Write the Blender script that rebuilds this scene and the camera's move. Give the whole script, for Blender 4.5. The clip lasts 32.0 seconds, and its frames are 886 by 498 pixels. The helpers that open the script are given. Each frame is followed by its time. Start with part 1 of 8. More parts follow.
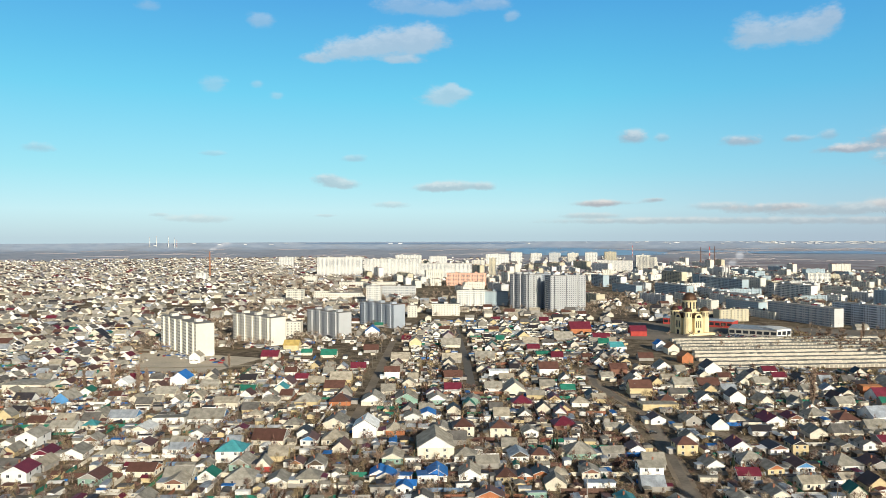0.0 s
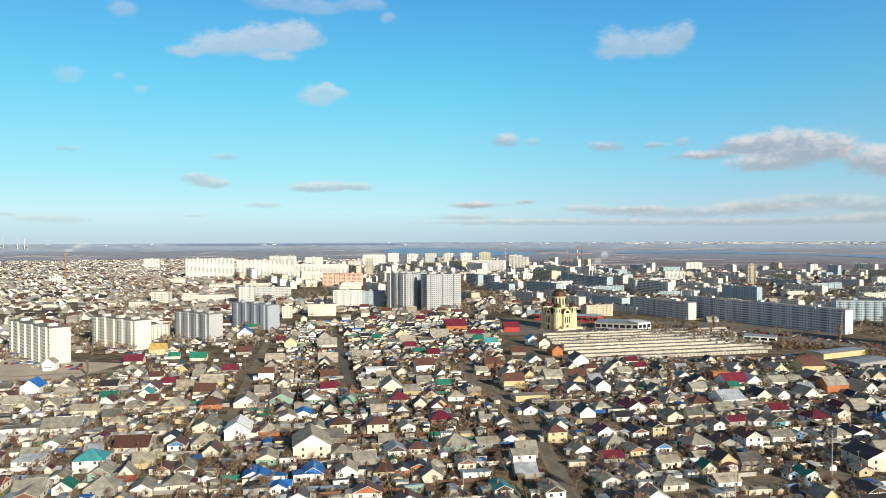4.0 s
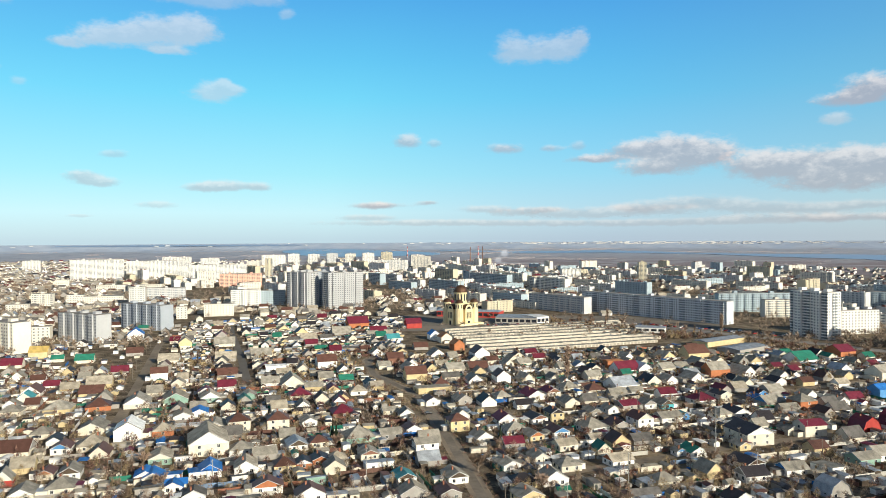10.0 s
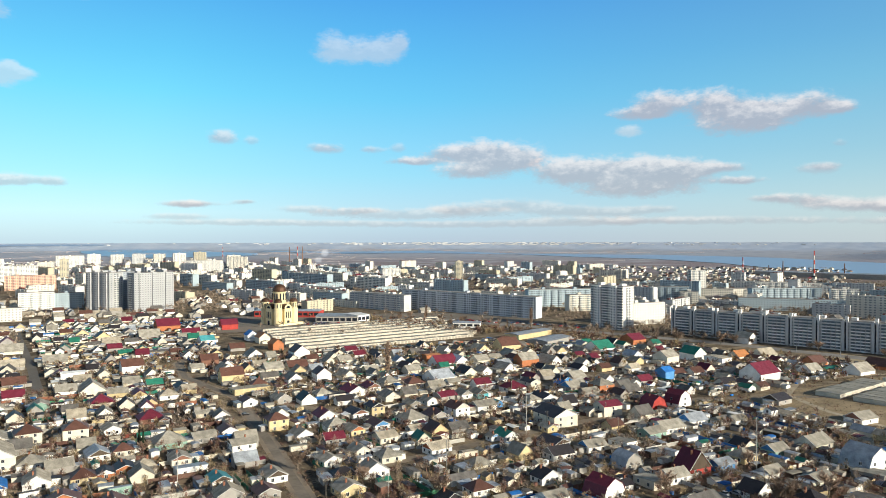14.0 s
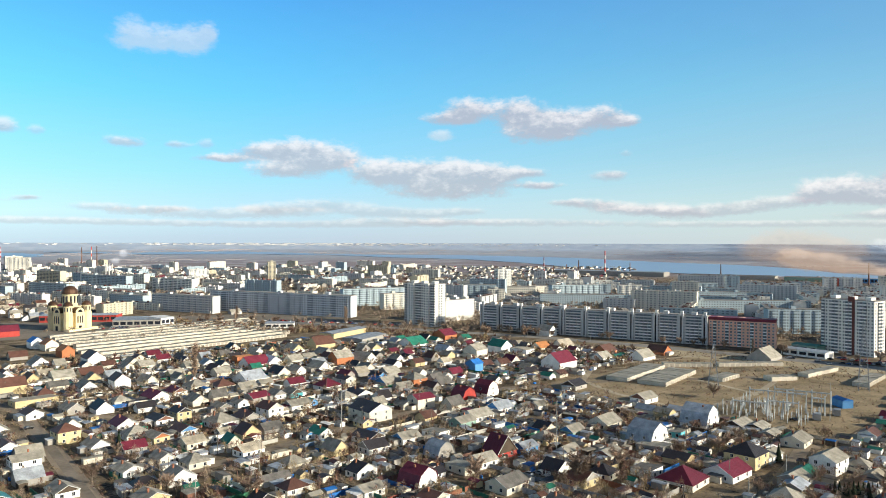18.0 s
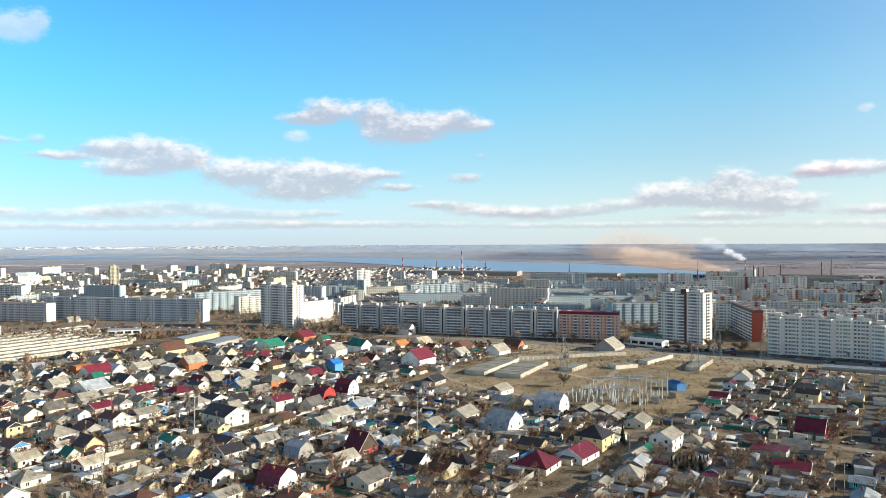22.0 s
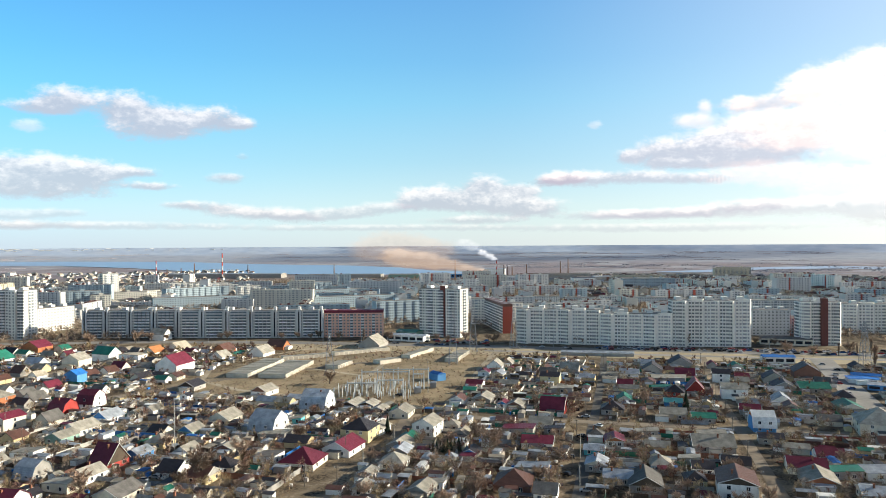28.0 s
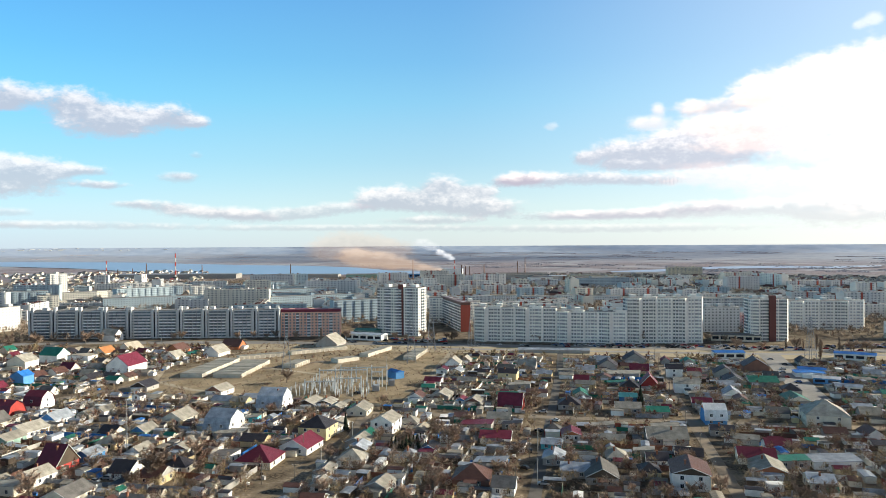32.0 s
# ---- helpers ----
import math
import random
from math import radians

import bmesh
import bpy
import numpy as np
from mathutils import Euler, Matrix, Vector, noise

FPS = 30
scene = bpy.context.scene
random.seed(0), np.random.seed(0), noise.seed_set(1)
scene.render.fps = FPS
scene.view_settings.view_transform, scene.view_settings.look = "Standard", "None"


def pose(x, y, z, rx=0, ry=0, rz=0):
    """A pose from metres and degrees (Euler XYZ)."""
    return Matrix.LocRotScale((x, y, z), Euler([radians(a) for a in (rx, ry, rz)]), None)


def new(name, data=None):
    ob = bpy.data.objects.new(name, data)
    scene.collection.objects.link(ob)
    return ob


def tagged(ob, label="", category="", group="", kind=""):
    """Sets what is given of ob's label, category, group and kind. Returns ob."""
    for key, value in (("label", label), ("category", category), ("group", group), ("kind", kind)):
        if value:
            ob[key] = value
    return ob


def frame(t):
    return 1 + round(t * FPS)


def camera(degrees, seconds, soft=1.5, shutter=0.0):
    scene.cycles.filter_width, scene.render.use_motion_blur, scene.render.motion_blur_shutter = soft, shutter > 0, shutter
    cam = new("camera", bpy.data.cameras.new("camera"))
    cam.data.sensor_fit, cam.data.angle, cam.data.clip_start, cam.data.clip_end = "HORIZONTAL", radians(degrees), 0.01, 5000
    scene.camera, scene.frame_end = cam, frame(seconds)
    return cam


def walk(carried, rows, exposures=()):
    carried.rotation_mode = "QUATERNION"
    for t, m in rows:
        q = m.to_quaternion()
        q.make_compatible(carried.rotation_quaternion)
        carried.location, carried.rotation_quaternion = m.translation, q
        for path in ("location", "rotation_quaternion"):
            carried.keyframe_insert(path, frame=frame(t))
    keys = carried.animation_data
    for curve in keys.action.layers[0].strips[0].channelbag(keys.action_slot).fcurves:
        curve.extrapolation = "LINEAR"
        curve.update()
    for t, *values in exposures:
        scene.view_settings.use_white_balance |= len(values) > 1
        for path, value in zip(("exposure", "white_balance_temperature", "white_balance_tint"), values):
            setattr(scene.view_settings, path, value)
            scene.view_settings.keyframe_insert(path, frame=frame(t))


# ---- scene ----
cam = camera(62.21, 32.0, soft=0.85)
# seconds, eye x, y, z, heading, tilt, lean
PATH = [
    (0.0, -0.00, 0.00, 102.00, 0.001, -0.972, -0.184),
    (0.5, 0.00, 0.02, 101.67, -1.092, -0.983, -0.298),
    (1.0, 0.01, 0.04, 101.34, -2.485, -0.968, -0.234),
    (1.5, 0.01, 0.06, 101.01, -4.180, -0.959, -0.244),
    (2.0, 0.02, 0.07, 100.67, -5.978, -0.967, -0.212),
    (2.5, 0.02, 0.09, 100.34, -7.090, -0.941, -0.197),
    (3.0, 0.02, 0.11, 100.01, -8.052, -0.943, -0.258),
    (3.5, 0.02, 0.12, 99.61, -8.846, -0.929, -0.265),
    (4.0, 0.01, 0.13, 99.21, -9.599, -0.896, -0.201),
    (4.5, 0.01, 0.13, 98.80, -10.331, -0.888, -0.242),
    (6.5, -0.02, 0.16, 97.16, -13.185, -0.851, -0.297),
    (7.0, -0.03, 0.17, 96.72, -13.792, -0.832, -0.263),
    (7.5, -0.03, 0.18, 96.28, -14.371, -0.829, -0.333),
    (8.0, -0.04, 0.18, 95.84, -14.801, -0.831, -0.348),
    (8.5, -0.05, 0.19, 95.40, -15.156, -0.818, -0.323),
    (9.0, -0.06, 0.20, 94.96, -15.532, -0.804, -0.274),
    (9.5, -0.07, 0.22, 94.54, -16.304, -0.811, -0.335),
    (10.0, -0.08, 0.24, 94.12, -17.228, -0.817, -0.327),
    (10.5, -0.09, 0.27, 93.70, -18.141, -0.810, -0.317),
    (11.0, -0.10, 0.29, 93.28, -19.476, -0.820, -0.264),
    (11.5, -0.11, 0.32, 92.86, -21.060, -0.809, -0.238),
    (12.0, -0.13, 0.34, 92.44, -22.694, -0.798, -0.205),
    (12.5, -0.14, 0.40, 92.09, -24.469, -0.805, -0.180),
    (13.0, -0.15, 0.45, 91.73, -26.827, -0.798, -0.139),
    (13.5, -0.16, 0.51, 91.37, -29.039, -0.793, -0.126),
    (14.0, -0.17, 0.57, 91.01, -31.165, -0.777, -0.080),
    (14.5, -0.18, 0.62, 90.66, -32.953, -0.768, -0.044),
    (16.5, -0.22, 0.86, 89.36, -39.259, -0.722, 0.001),
    (17.0, -0.23, 0.92, 89.04, -41.186, -0.723, 0.083),
    (17.5, -0.24, 0.97, 88.73, -43.364, -0.674, 0.093),
    (18.0, -0.25, 1.03, 88.41, -45.566, -0.678, 0.143),
    (18.5, -0.28, 1.06, 88.10, -47.840, -0.648, 0.077),
    (19.0, -0.31, 1.09, 87.78, -49.919, -0.636, -0.017),
    (19.5, -0.34, 1.11, 87.47, -51.688, -0.627, -0.076),
    (20.0, -0.37, 1.14, 87.15, -53.144, -0.618, 0.040),
    (20.5, -0.40, 1.17, 86.84, -54.374, -0.581, -0.145),
    (21.0, -0.43, 1.19, 86.52, -55.419, -0.564, -0.196),
    (21.5, -0.47, 1.20, 86.21, -56.056, -0.544, -0.214),
    (22.0, -0.51, 1.21, 85.91, -56.560, -0.514, -0.259),
    (22.5, -0.55, 1.22, 85.60, -57.496, -0.500, -0.279),
    (23.0, -0.60, 1.22, 85.30, -58.853, -0.494, -0.324),
    (23.5, -0.64, 1.23, 84.99, -61.002, -0.482, -0.299),
    (24.0, -0.68, 1.24, 84.68, -63.073, -0.476, -0.359),
    (24.5, -0.73, 1.26, 84.41, -64.873, -0.474, -0.327),
    (25.0, -0.78, 1.29, 84.14, -66.683, -0.477, -0.337),
    (25.5, -0.83, 1.31, 83.87, -68.420, -0.467, -0.307),
    (26.0, -0.88, 1.34, 83.61, -70.031, -0.457, -0.212),
    (26.5, -0.93, 1.36, 83.34, -71.532, -0.445, -0.313),
    (28.5, -1.14, 1.50, 82.44, -75.361, -0.365, -0.274),
    (29.0, -1.19, 1.53, 82.23, -75.733, -0.357, -0.254),
    (29.5, -1.24, 1.57, 82.02, -76.115, -0.349, -0.265),
    (30.0, -1.29, 1.61, 81.81, -76.541, -0.336, -0.277),
    (30.5, -1.35, 1.66, 81.60, -76.980, -0.348, -0.320),
    (31.0, -1.40, 1.70, 81.39, -77.405, -0.345, -0.311),
    (31.5, -1.46, 1.75, 81.18, -77.796, -0.351, -0.322),
    (32.0, -1.51, 1.80, 80.96, -78.078, -0.360, -0.297),
]
walk(cam, [(t, pose(x, y, z, 90 + tilt, 0, turn) @ pose(0, 0, 0, 0, 0, lean)) for t, x, y, z, turn, tilt, lean in PATH],
     exposures=((0.0, 0.1), (4.0, 0.16), (9.0, 0.23), (13.0, 0.31), (19.0, 0.53), (26.0, 0.71), (32.0, 0.69)))

# ---- world, sun ----
SUN_AZ, SUN_EL = 156.0, 18.5
world = bpy.data.worlds.new("world")
scene.world = world
world.use_nodes = True
wt = world.node_tree
sky = wt.nodes.new("ShaderNodeTexSky")
sky.sky_type, sky.sun_disc = "NISHITA", False
sky.sun_elevation, sky.sun_rotation = radians(SUN_EL), radians(SUN_AZ)
sky.air_density, sky.dust_density, sky.ozone_density, sky.altitude = 1.0, 0.3, 3.0, 100
# a clear winter sky: blue above, cyan lower down, pale at the horizon; deeper and greyer across from the sun's side
way = wt.nodes.new("ShaderNodeTexCoord")
split = wt.nodes.new("ShaderNodeSeparateXYZ")
wt.links.new(way.outputs["Generated"], split.inputs[0])


def sky_grade(stops):
    ramp = wt.nodes.new("ShaderNodeValToRGB")
    wt.links.new(split.outputs["Z"], ramp.inputs[0])
    while len(ramp.color_ramp.elements) < len(stops):
        ramp.color_ramp.elements.new(0.5)
    for el, (at, col) in zip(ramp.color_ramp.elements, stops):
        el.position, el.color = at, (*col, 1)
    return ramp.outputs[0]


def bearing_share(bearing, lo, hi, power):
    """How much of the sky lies towards that bearing, from 0 at the cosine lo to 1 at hi."""
    dot = wt.nodes.new("ShaderNodeVectorMath")
    dot.operation = "DOT_PRODUCT"
    dot.inputs[1].default_value = (math.sin(radians(bearing)), math.cos(radians(bearing)), 0)
    wt.links.new(way.outputs["Generated"], dot.inputs[0])
    rng = wt.nodes.new("ShaderNodeMapRange")
    wt.links.new(dot.outputs["Value"], rng.inputs[0])
    rng.inputs[1].default_value, rng.inputs[2].default_value = lo, hi
    pw = wt.nodes.new("ShaderNodeMath")
    pw.operation = "POWER"
    pw.inputs[1].default_value = power
    wt.links.new(rng.outputs[0], pw.inputs[0])
    return pw.outputs[0]


def sky_mix(factor, a, b):
    mx = wt.nodes.new("ShaderNodeMix")
    mx.data_type = "RGBA"
    wt.links.new(factor, mx.inputs[0])
    wt.links.new(a, mx.inputs[6])
    if isinstance(b, tuple):
        mx.inputs[7].default_value = (*b, 1)
    else:
        wt.links.new(b, mx.inputs[7])
    return mx.outputs[2]


# overhead, out of view, the sky is darkened to deepen the shade
ZENITH = ((0.48, (0.07, 0.12, 0.2)), (0.8, (0.04, 0.05, 0.07)))
COOL = (((0.0, (0.46, 0.72, 0.92)), (0.035, (0.54, 0.92, 1.08)), (0.086, (0.33, 0.88, 1.02)), (0.186, (0.127, 0.76, 1.03)), (0.233, (0.085, 0.64, 1.0)), (0.32, (0.045, 0.43, 0.93))) + ZENITH)
DEEP = (((0.0, (0.55, 0.65, 0.71)), (0.05, (0.52, 0.67, 0.71)), (0.11, (0.34, 0.58, 0.7)), (0.19, (0.21, 0.51, 0.72)), (0.24, (0.155, 0.43, 0.7)), (0.32, (0.12, 0.35, 0.65))) + ZENITH)
MID = (((0.0, (0.4, 0.58, 0.8)), (0.035, (0.42, 0.7, 0.92)), (0.086, (0.27, 0.72, 0.98)), (0.186, (0.105, 0.6, 0.98)), (0.233, (0.078, 0.52, 0.96)), (0.32, (0.045, 0.36, 0.9))) + ZENITH)
cool, mid, deep = sky_grade(COOL), sky_grade(MID), sky_grade(DEEP)
# unseen western sky, greyed to fill west-facing fronts with neutral light
west_fill = sky_grade(((0.0, (0.6, 0.66, 0.74)), (0.2, (0.55, 0.64, 0.75)), (0.4, (0.34, 0.43, 0.55))) + ZENITH)
low = wt.nodes.new("ShaderNodeMapRange")
low.inputs[1].default_value, low.inputs[2].default_value, low.inputs[3].default_value, low.inputs[4].default_value = 0.3, 0.55, 1.0, 0.0
wt.links.new(split.outputs["Z"], low.inputs[0])
paling = wt.nodes.new("ShaderNodeMath")
paling.operation = "MULTIPLY"
wt.links.new(bearing_share(SUN_AZ, 0.2, 1.0, 1.5), paling.inputs[0])
wt.links.new(low.outputs[0], paling.inputs[1])
both = wt.nodes.new("ShaderNodeMix")
both.data_type, both.blend_type = "RGBA", "ADD"
both.clamp_result = False
both.inputs[0].default_value = 0.05
wt.links.new(sky_mix(bearing_share(236, 0.05, 0.85, 1.0), sky_mix(paling.outputs[0], sky_mix(bearing_share(95, 0.4, 0.95, 1.2), sky_mix(bearing_share(40, 0.85, 1.0, 1.0), cool, mid), deep), (0.9, 0.91, 0.93)), west_fill), both.inputs[6])
wt.links.new(sky.outputs[0], both.inputs[7])
wt.links.new(both.outputs[2], wt.nodes["Background"].inputs[0])
wt.nodes["Background"].inputs[1].default_value = 0.6
sun = new("sun", bpy.data.lights.new("sun", "SUN"))
sun.data.energy, sun.data.angle, sun.data.color = 5.0, radians(0.6), (1.0, 0.925, 0.755)
_az, _el = radians(SUN_AZ), radians(SUN_EL)
SUN_DIR = Vector((math.sin(_az) * math.cos(_el), math.cos(_az) * math.cos(_el), math.sin(_el)))
sun.matrix_world = Matrix.Translation((0, 0, 300)) @ SUN_DIR.to_track_quat("Z", "Y").to_matrix().to_4x4()

rnd = random.Random(7)


# ---- materials ----
def nodes_of(name):
    m = bpy.data.materials.new(name)
    m.use_nodes = True
    nt = m.node_tree
    return m, nt, nt.nodes["Principled BSDF"]


def mat(name, col, rough=0.85, metal=0.0, vary=0.14, fine=3.0, coarse=0.25, amount=0.3, bump=0.0, island=False, tint=None, wave=0.0):
    """A painted, plastered or earthy surface: two scales of variation, a shade of its own per object or per piece."""
    m, nt, bs = nodes_of(name)
    N, L = nt.nodes, nt.links
    tc = N.new("ShaderNodeTexCoord")
    n1, n2 = N.new("ShaderNodeTexNoise"), N.new("ShaderNodeTexNoise")
    for n, s, d in ((n1, fine, 4), (n2, coarse, 3)):
        n.inputs["Scale"].default_value, n.inputs["Detail"].default_value = s, d
        L.new(tc.outputs["Object"], n.inputs["Vector"])
    add = N.new("ShaderNodeMath")
    add.operation = "MULTIPLY_ADD"
    L.new(n1.outputs[0], add.inputs[0])
    add.inputs[1].default_value = 0.5
    L.new(n2.outputs[0], add.inputs[2])
    rng = N.new("ShaderNodeMapRange")
    L.new(add.outputs[0], rng.inputs[0])
    rng.inputs[1].default_value, rng.inputs[2].default_value = 0.45, 1.05
    rng.inputs[3].default_value, rng.inputs[4].default_value = 1 - amount, 1 + amount * 0.6
    ran = N.new("ShaderNodeNewGeometry" if island else "ShaderNodeObjectInfo")
    rv = N.new("ShaderNodeMapRange")
    L.new(ran.outputs["Random Per Island" if island else "Random"], rv.inputs[0])
    rv.inputs[3].default_value, rv.inputs[4].default_value = 1 - vary, 1 + vary
    mul = N.new("ShaderNodeMath")
    mul.operation = "MULTIPLY"
    L.new(rng.outputs[0], mul.inputs[0])
    L.new(rv.outputs[0], mul.inputs[1])
    hs = N.new("ShaderNodeHueSaturation")
    L.new(mul.outputs[0], hs.inputs["Value"])
    if tint:
        mix = N.new("ShaderNodeMix")
        mix.data_type = "RGBA"
        mix.inputs[6].default_value, mix.inputs[7].default_value = (*col, 1), (*tint, 1)
        L.new(n2.outputs[0] if not island else ran.outputs["Random Per Island"], mix.inputs[0])
        L.new(mix.outputs[2], hs.inputs["Color"])
    else:
        hs.inputs["Color"].default_value = (*col, 1)
    L.new(hs.outputs[0], bs.inputs["Base Color"])
    bs.inputs["Roughness"].default_value, bs.inputs["Metallic"].default_value = rough, metal
    bs.inputs["Specular IOR Level"].default_value = 0.25
    if bump or wave:
        b = N.new("ShaderNodeBump")
        b.inputs["Strength"].default_value = 0.5
        b.inputs["Distance"].default_value = bump or wave
        if wave:
            w = N.new("ShaderNodeTexWave")
            w.inputs["Scale"].default_value = 1.1
            w.inputs["Distortion"].default_value = 0.5
            L.new(tc.outputs["Object"], w.inputs["Vector"])
            L.new(w.outputs["Fac"], b.inputs["Height"])
        else:
            L.new(n1.outputs[0], b.inputs["Height"])
        L.new(b.outputs[0], bs.inputs["Normal"])
    return m


ROOF = {k: mat("roof_" + n, c, r, 0.0, 0.2, 2.2, 0.35, 0.5 if k in "gkcl" else 0.32, wave=0.05) for k, n, c, r in (
    ("g", "grey_slate", (0.34, 0.315, 0.265), 0.85), ("b", "brown_metal", (0.13, 0.065, 0.05), 0.5), ("r", "red_metal", (0.16, 0.026, 0.045), 0.5),
    ("d", "dark_metal", (0.045, 0.04, 0.045), 0.5), ("l", "pale_metal", (0.36, 0.39, 0.43), 0.5), ("B", "blue_metal", (0.03, 0.17, 0.5), 0.5),
    ("G", "green_metal", (0.03, 0.19, 0.13), 0.5), ("T", "teal_metal", (0.07, 0.3, 0.33), 0.5), ("w", "white_sheet", (0.76, 0.76, 0.74), 0.6),
    ("c", "beige_slate", (0.42, 0.37, 0.29), 0.85), ("y", "yellow_sheet", (0.5, 0.36, 0.12), 0.6), ("o", "orange_sheet", (0.42, 0.18, 0.07), 0.6),
    ("k", "old_felt", (0.16, 0.15, 0.14), 0.9))}
WALL = {k: mat("wall_" + n, c, 0.9, 0.0, 0.1, 1.6, 0.3, 0.22, bump=0.01) for k, n, c in (
    ("w", "white_plaster", (0.84, 0.82, 0.77)), ("c", "cream_plaster", (0.72, 0.66, 0.54)), ("y", "yellow_plaster", (0.64, 0.52, 0.3)),
    ("o", "orange_brick", (0.44, 0.17, 0.08)), ("k", "grey_block", (0.36, 0.34, 0.31)), ("b", "brown_brick", (0.24, 0.12, 0.085)),
    ("r", "red_sheet", (0.4, 0.06, 0.05)), ("G", "green_boards", (0.26, 0.4, 0.33)), ("B", "blue_boards", (0.1, 0.28, 0.55)), ("T", "turquoise_boards", (0.1, 0.42, 0.48)))}
ROOF_WORD = dict(g="grey slate", b="brown metal", r="dark red metal", d="dark metal", l="pale metal", B="bright blue metal", G="green metal", T="teal metal", w="white sheet", c="beige slate", y="yellow", o="orange", k="old felt")
WALL_WORD = dict(w="white plastered", c="cream plastered", y="yellow", o="orange brick", k="grey block", b="brown brick", r="red clad", G="green boarded", B="blue boarded", T="turquoise boarded")
GLASS = mat("dark_glass", (0.03, 0.035, 0.045), 0.12, 0.0, 0.3)
# loggia and pane colours are paled by a painted sky reflection
LOGGIA = mat("loggia_glass", (0.2, 0.235, 0.27), 0.2, 0.0, 0.3)
PANE_GLASS = mat("pane_glass", (0.17, 0.185, 0.2), 0.15, 0.0, 0.3)
# glass and panel of the stepped fronts, paled to stand in for haze
PALED_GLASS = mat("paled_glass", (0.36, 0.36, 0.36), 0.3, 0.0, 0.3)
PALED_PANEL = mat("panel_bright", (0.9, 0.85, 0.77), 0.9, 0, 0.05, 0.6, 0.06, 0.14)
# dark colour paints in the shade of the glazed balcony recess
RECESS_SHADE = mat("recess_shade", (0.12, 0.13, 0.145), 0.4)
PARAPET = mat("pale_parapet", (0.8, 0.79, 0.76), 0.85)
FRAME = mat("window_frame_white", (0.7, 0.7, 0.68), 0.6)
BRICK = mat("chimney_brick", (0.3, 0.13, 0.08), 0.9)
CONC = mat("concrete", (0.4, 0.39, 0.36), 0.9, bump=0.02)
PANEL = {k: mat("panel_" + n, c, 0.9, 0, 0.05, 0.6, 0.06, 0.14) for k, n, c in (
    ("m", "pale_grey", (0.62, 0.65, 0.68)), ("q", "mid_grey", (0.46, 0.47, 0.48)), ("n", "slate_grey", (0.38, 0.42, 0.47)), ("w", "white", (0.8, 0.775, 0.72)), ("c", "cream", (0.74, 0.7, 0.61)), ("k", "grey", (0.62, 0.62, 0.61)), ("b", "blue_grey", (0.4, 0.49, 0.54)),
    ("s", "salmon", (0.84, 0.5, 0.37)), ("y", "yellow", (0.6, 0.54, 0.4)), ("r", "red", (0.4, 0.1, 0.07)), ("d", "dark_brick", (0.17, 0.07, 0.06)))}
FLATROOF = mat("bitumen_roof", (0.27, 0.255, 0.235), 0.9, fine=0.8, coarse=0.06, amount=0.35)
WOOD = mat("weathered_pole", (0.2, 0.17, 0.14), 0.9)
STEEL = mat("galvanised_steel", (0.38, 0.39, 0.4), 0.5, 0.6)
ASPH = mat("asphalt", (0.165, 0.15, 0.13), 0.9, fine=0.5, coarse=0.03, amount=0.3)
DIRT = mat("dirt_road", (0.28, 0.225, 0.165), 0.95, fine=0.4, coarse=0.04, amount=0.35)
BARK = mat("bark", (0.2, 0.16, 0.125), 0.95)
TWIG = mat("bare_twigs", (0.27, 0.18, 0.13), 0.95, vary=0.35, tint=(0.42, 0.31, 0.23))
FENCE_DARK = mat("dark_boards", (0.1, 0.075, 0.055), 0.9)
PINE = mat("dark_needles", (0.03, 0.045, 0.025), 0.95, vary=0.2)


# ---- mesh helpers ----
def box(bm, x0, y0, z0, x1, y1, z1, mi=0):
    v = [bm.verts.new(p) for p in ((x0, y0, z0), (x1, y0, z0), (x1, y1, z0), (x0, y1, z0), (x0, y0, z1), (x1, y0, z1), (x1, y1, z1), (x0, y1, z1))]
    for q in ((3, 2, 1, 0), (4, 5, 6, 7), (0, 1, 5, 4), (1, 2, 6, 5), (2, 3, 7, 6), (3, 0, 4, 7)):
        bm.faces.new([v[i] for i in q]).material_index = mi
    return bm


def beam(bm, a, b, r0, r1=None, n=4, mi=0):
    """A tapered round bar from a to b."""
    a, b = Vector(a), Vector(b)
    r1 = r0 if r1 is None else r1
    q = (b - a).to_track_quat("Z", "Y")
    rings = [[bm.verts.new(p + q @ Vector((r * math.cos(k * math.tau / n), r * math.sin(k * math.tau / n), 0))) for k in range(n)] for p, r in ((a, r0), (b, r1))]
    for k in range(n):
        bm.faces.new((rings[0][k], rings[0][(k + 1) % n], rings[1][(k + 1) % n], rings[1][k])).material_index = mi
    bm.faces.new(rings[1]).material_index = mi
    bm.faces.new(rings[0][::-1]).material_index = mi
    return bm


def poly(bm, pts, mi=0):
    bm.faces.new([bm.verts.new(p) for p in pts]).material_index = mi


def slab(bm, pts, th, mi=0):
    """A flat piece of that thickness under the given outline (counter-clockwise from above)."""
    up = [bm.verts.new(p) for p in pts]
    lo = [bm.verts.new((p[0], p[1], p[2] - th)) for p in pts]
    bm.faces.new(up).material_index = mi
    bm.faces.new(lo[::-1]).material_index = mi
    n = len(pts)
    for k in range(n):
        bm.faces.new((lo[k], lo[(k + 1) % n], up[(k + 1) % n], up[k])).material_index = mi


def mesh_of(name, bm, *mats, smooth=False):
    me = bpy.data.meshes.new(name)
    bm.to_mesh(me)
    bm.free()
    for m in mats:
        me.materials.append(m)
    if smooth:
        me.shade_smooth()
    return me


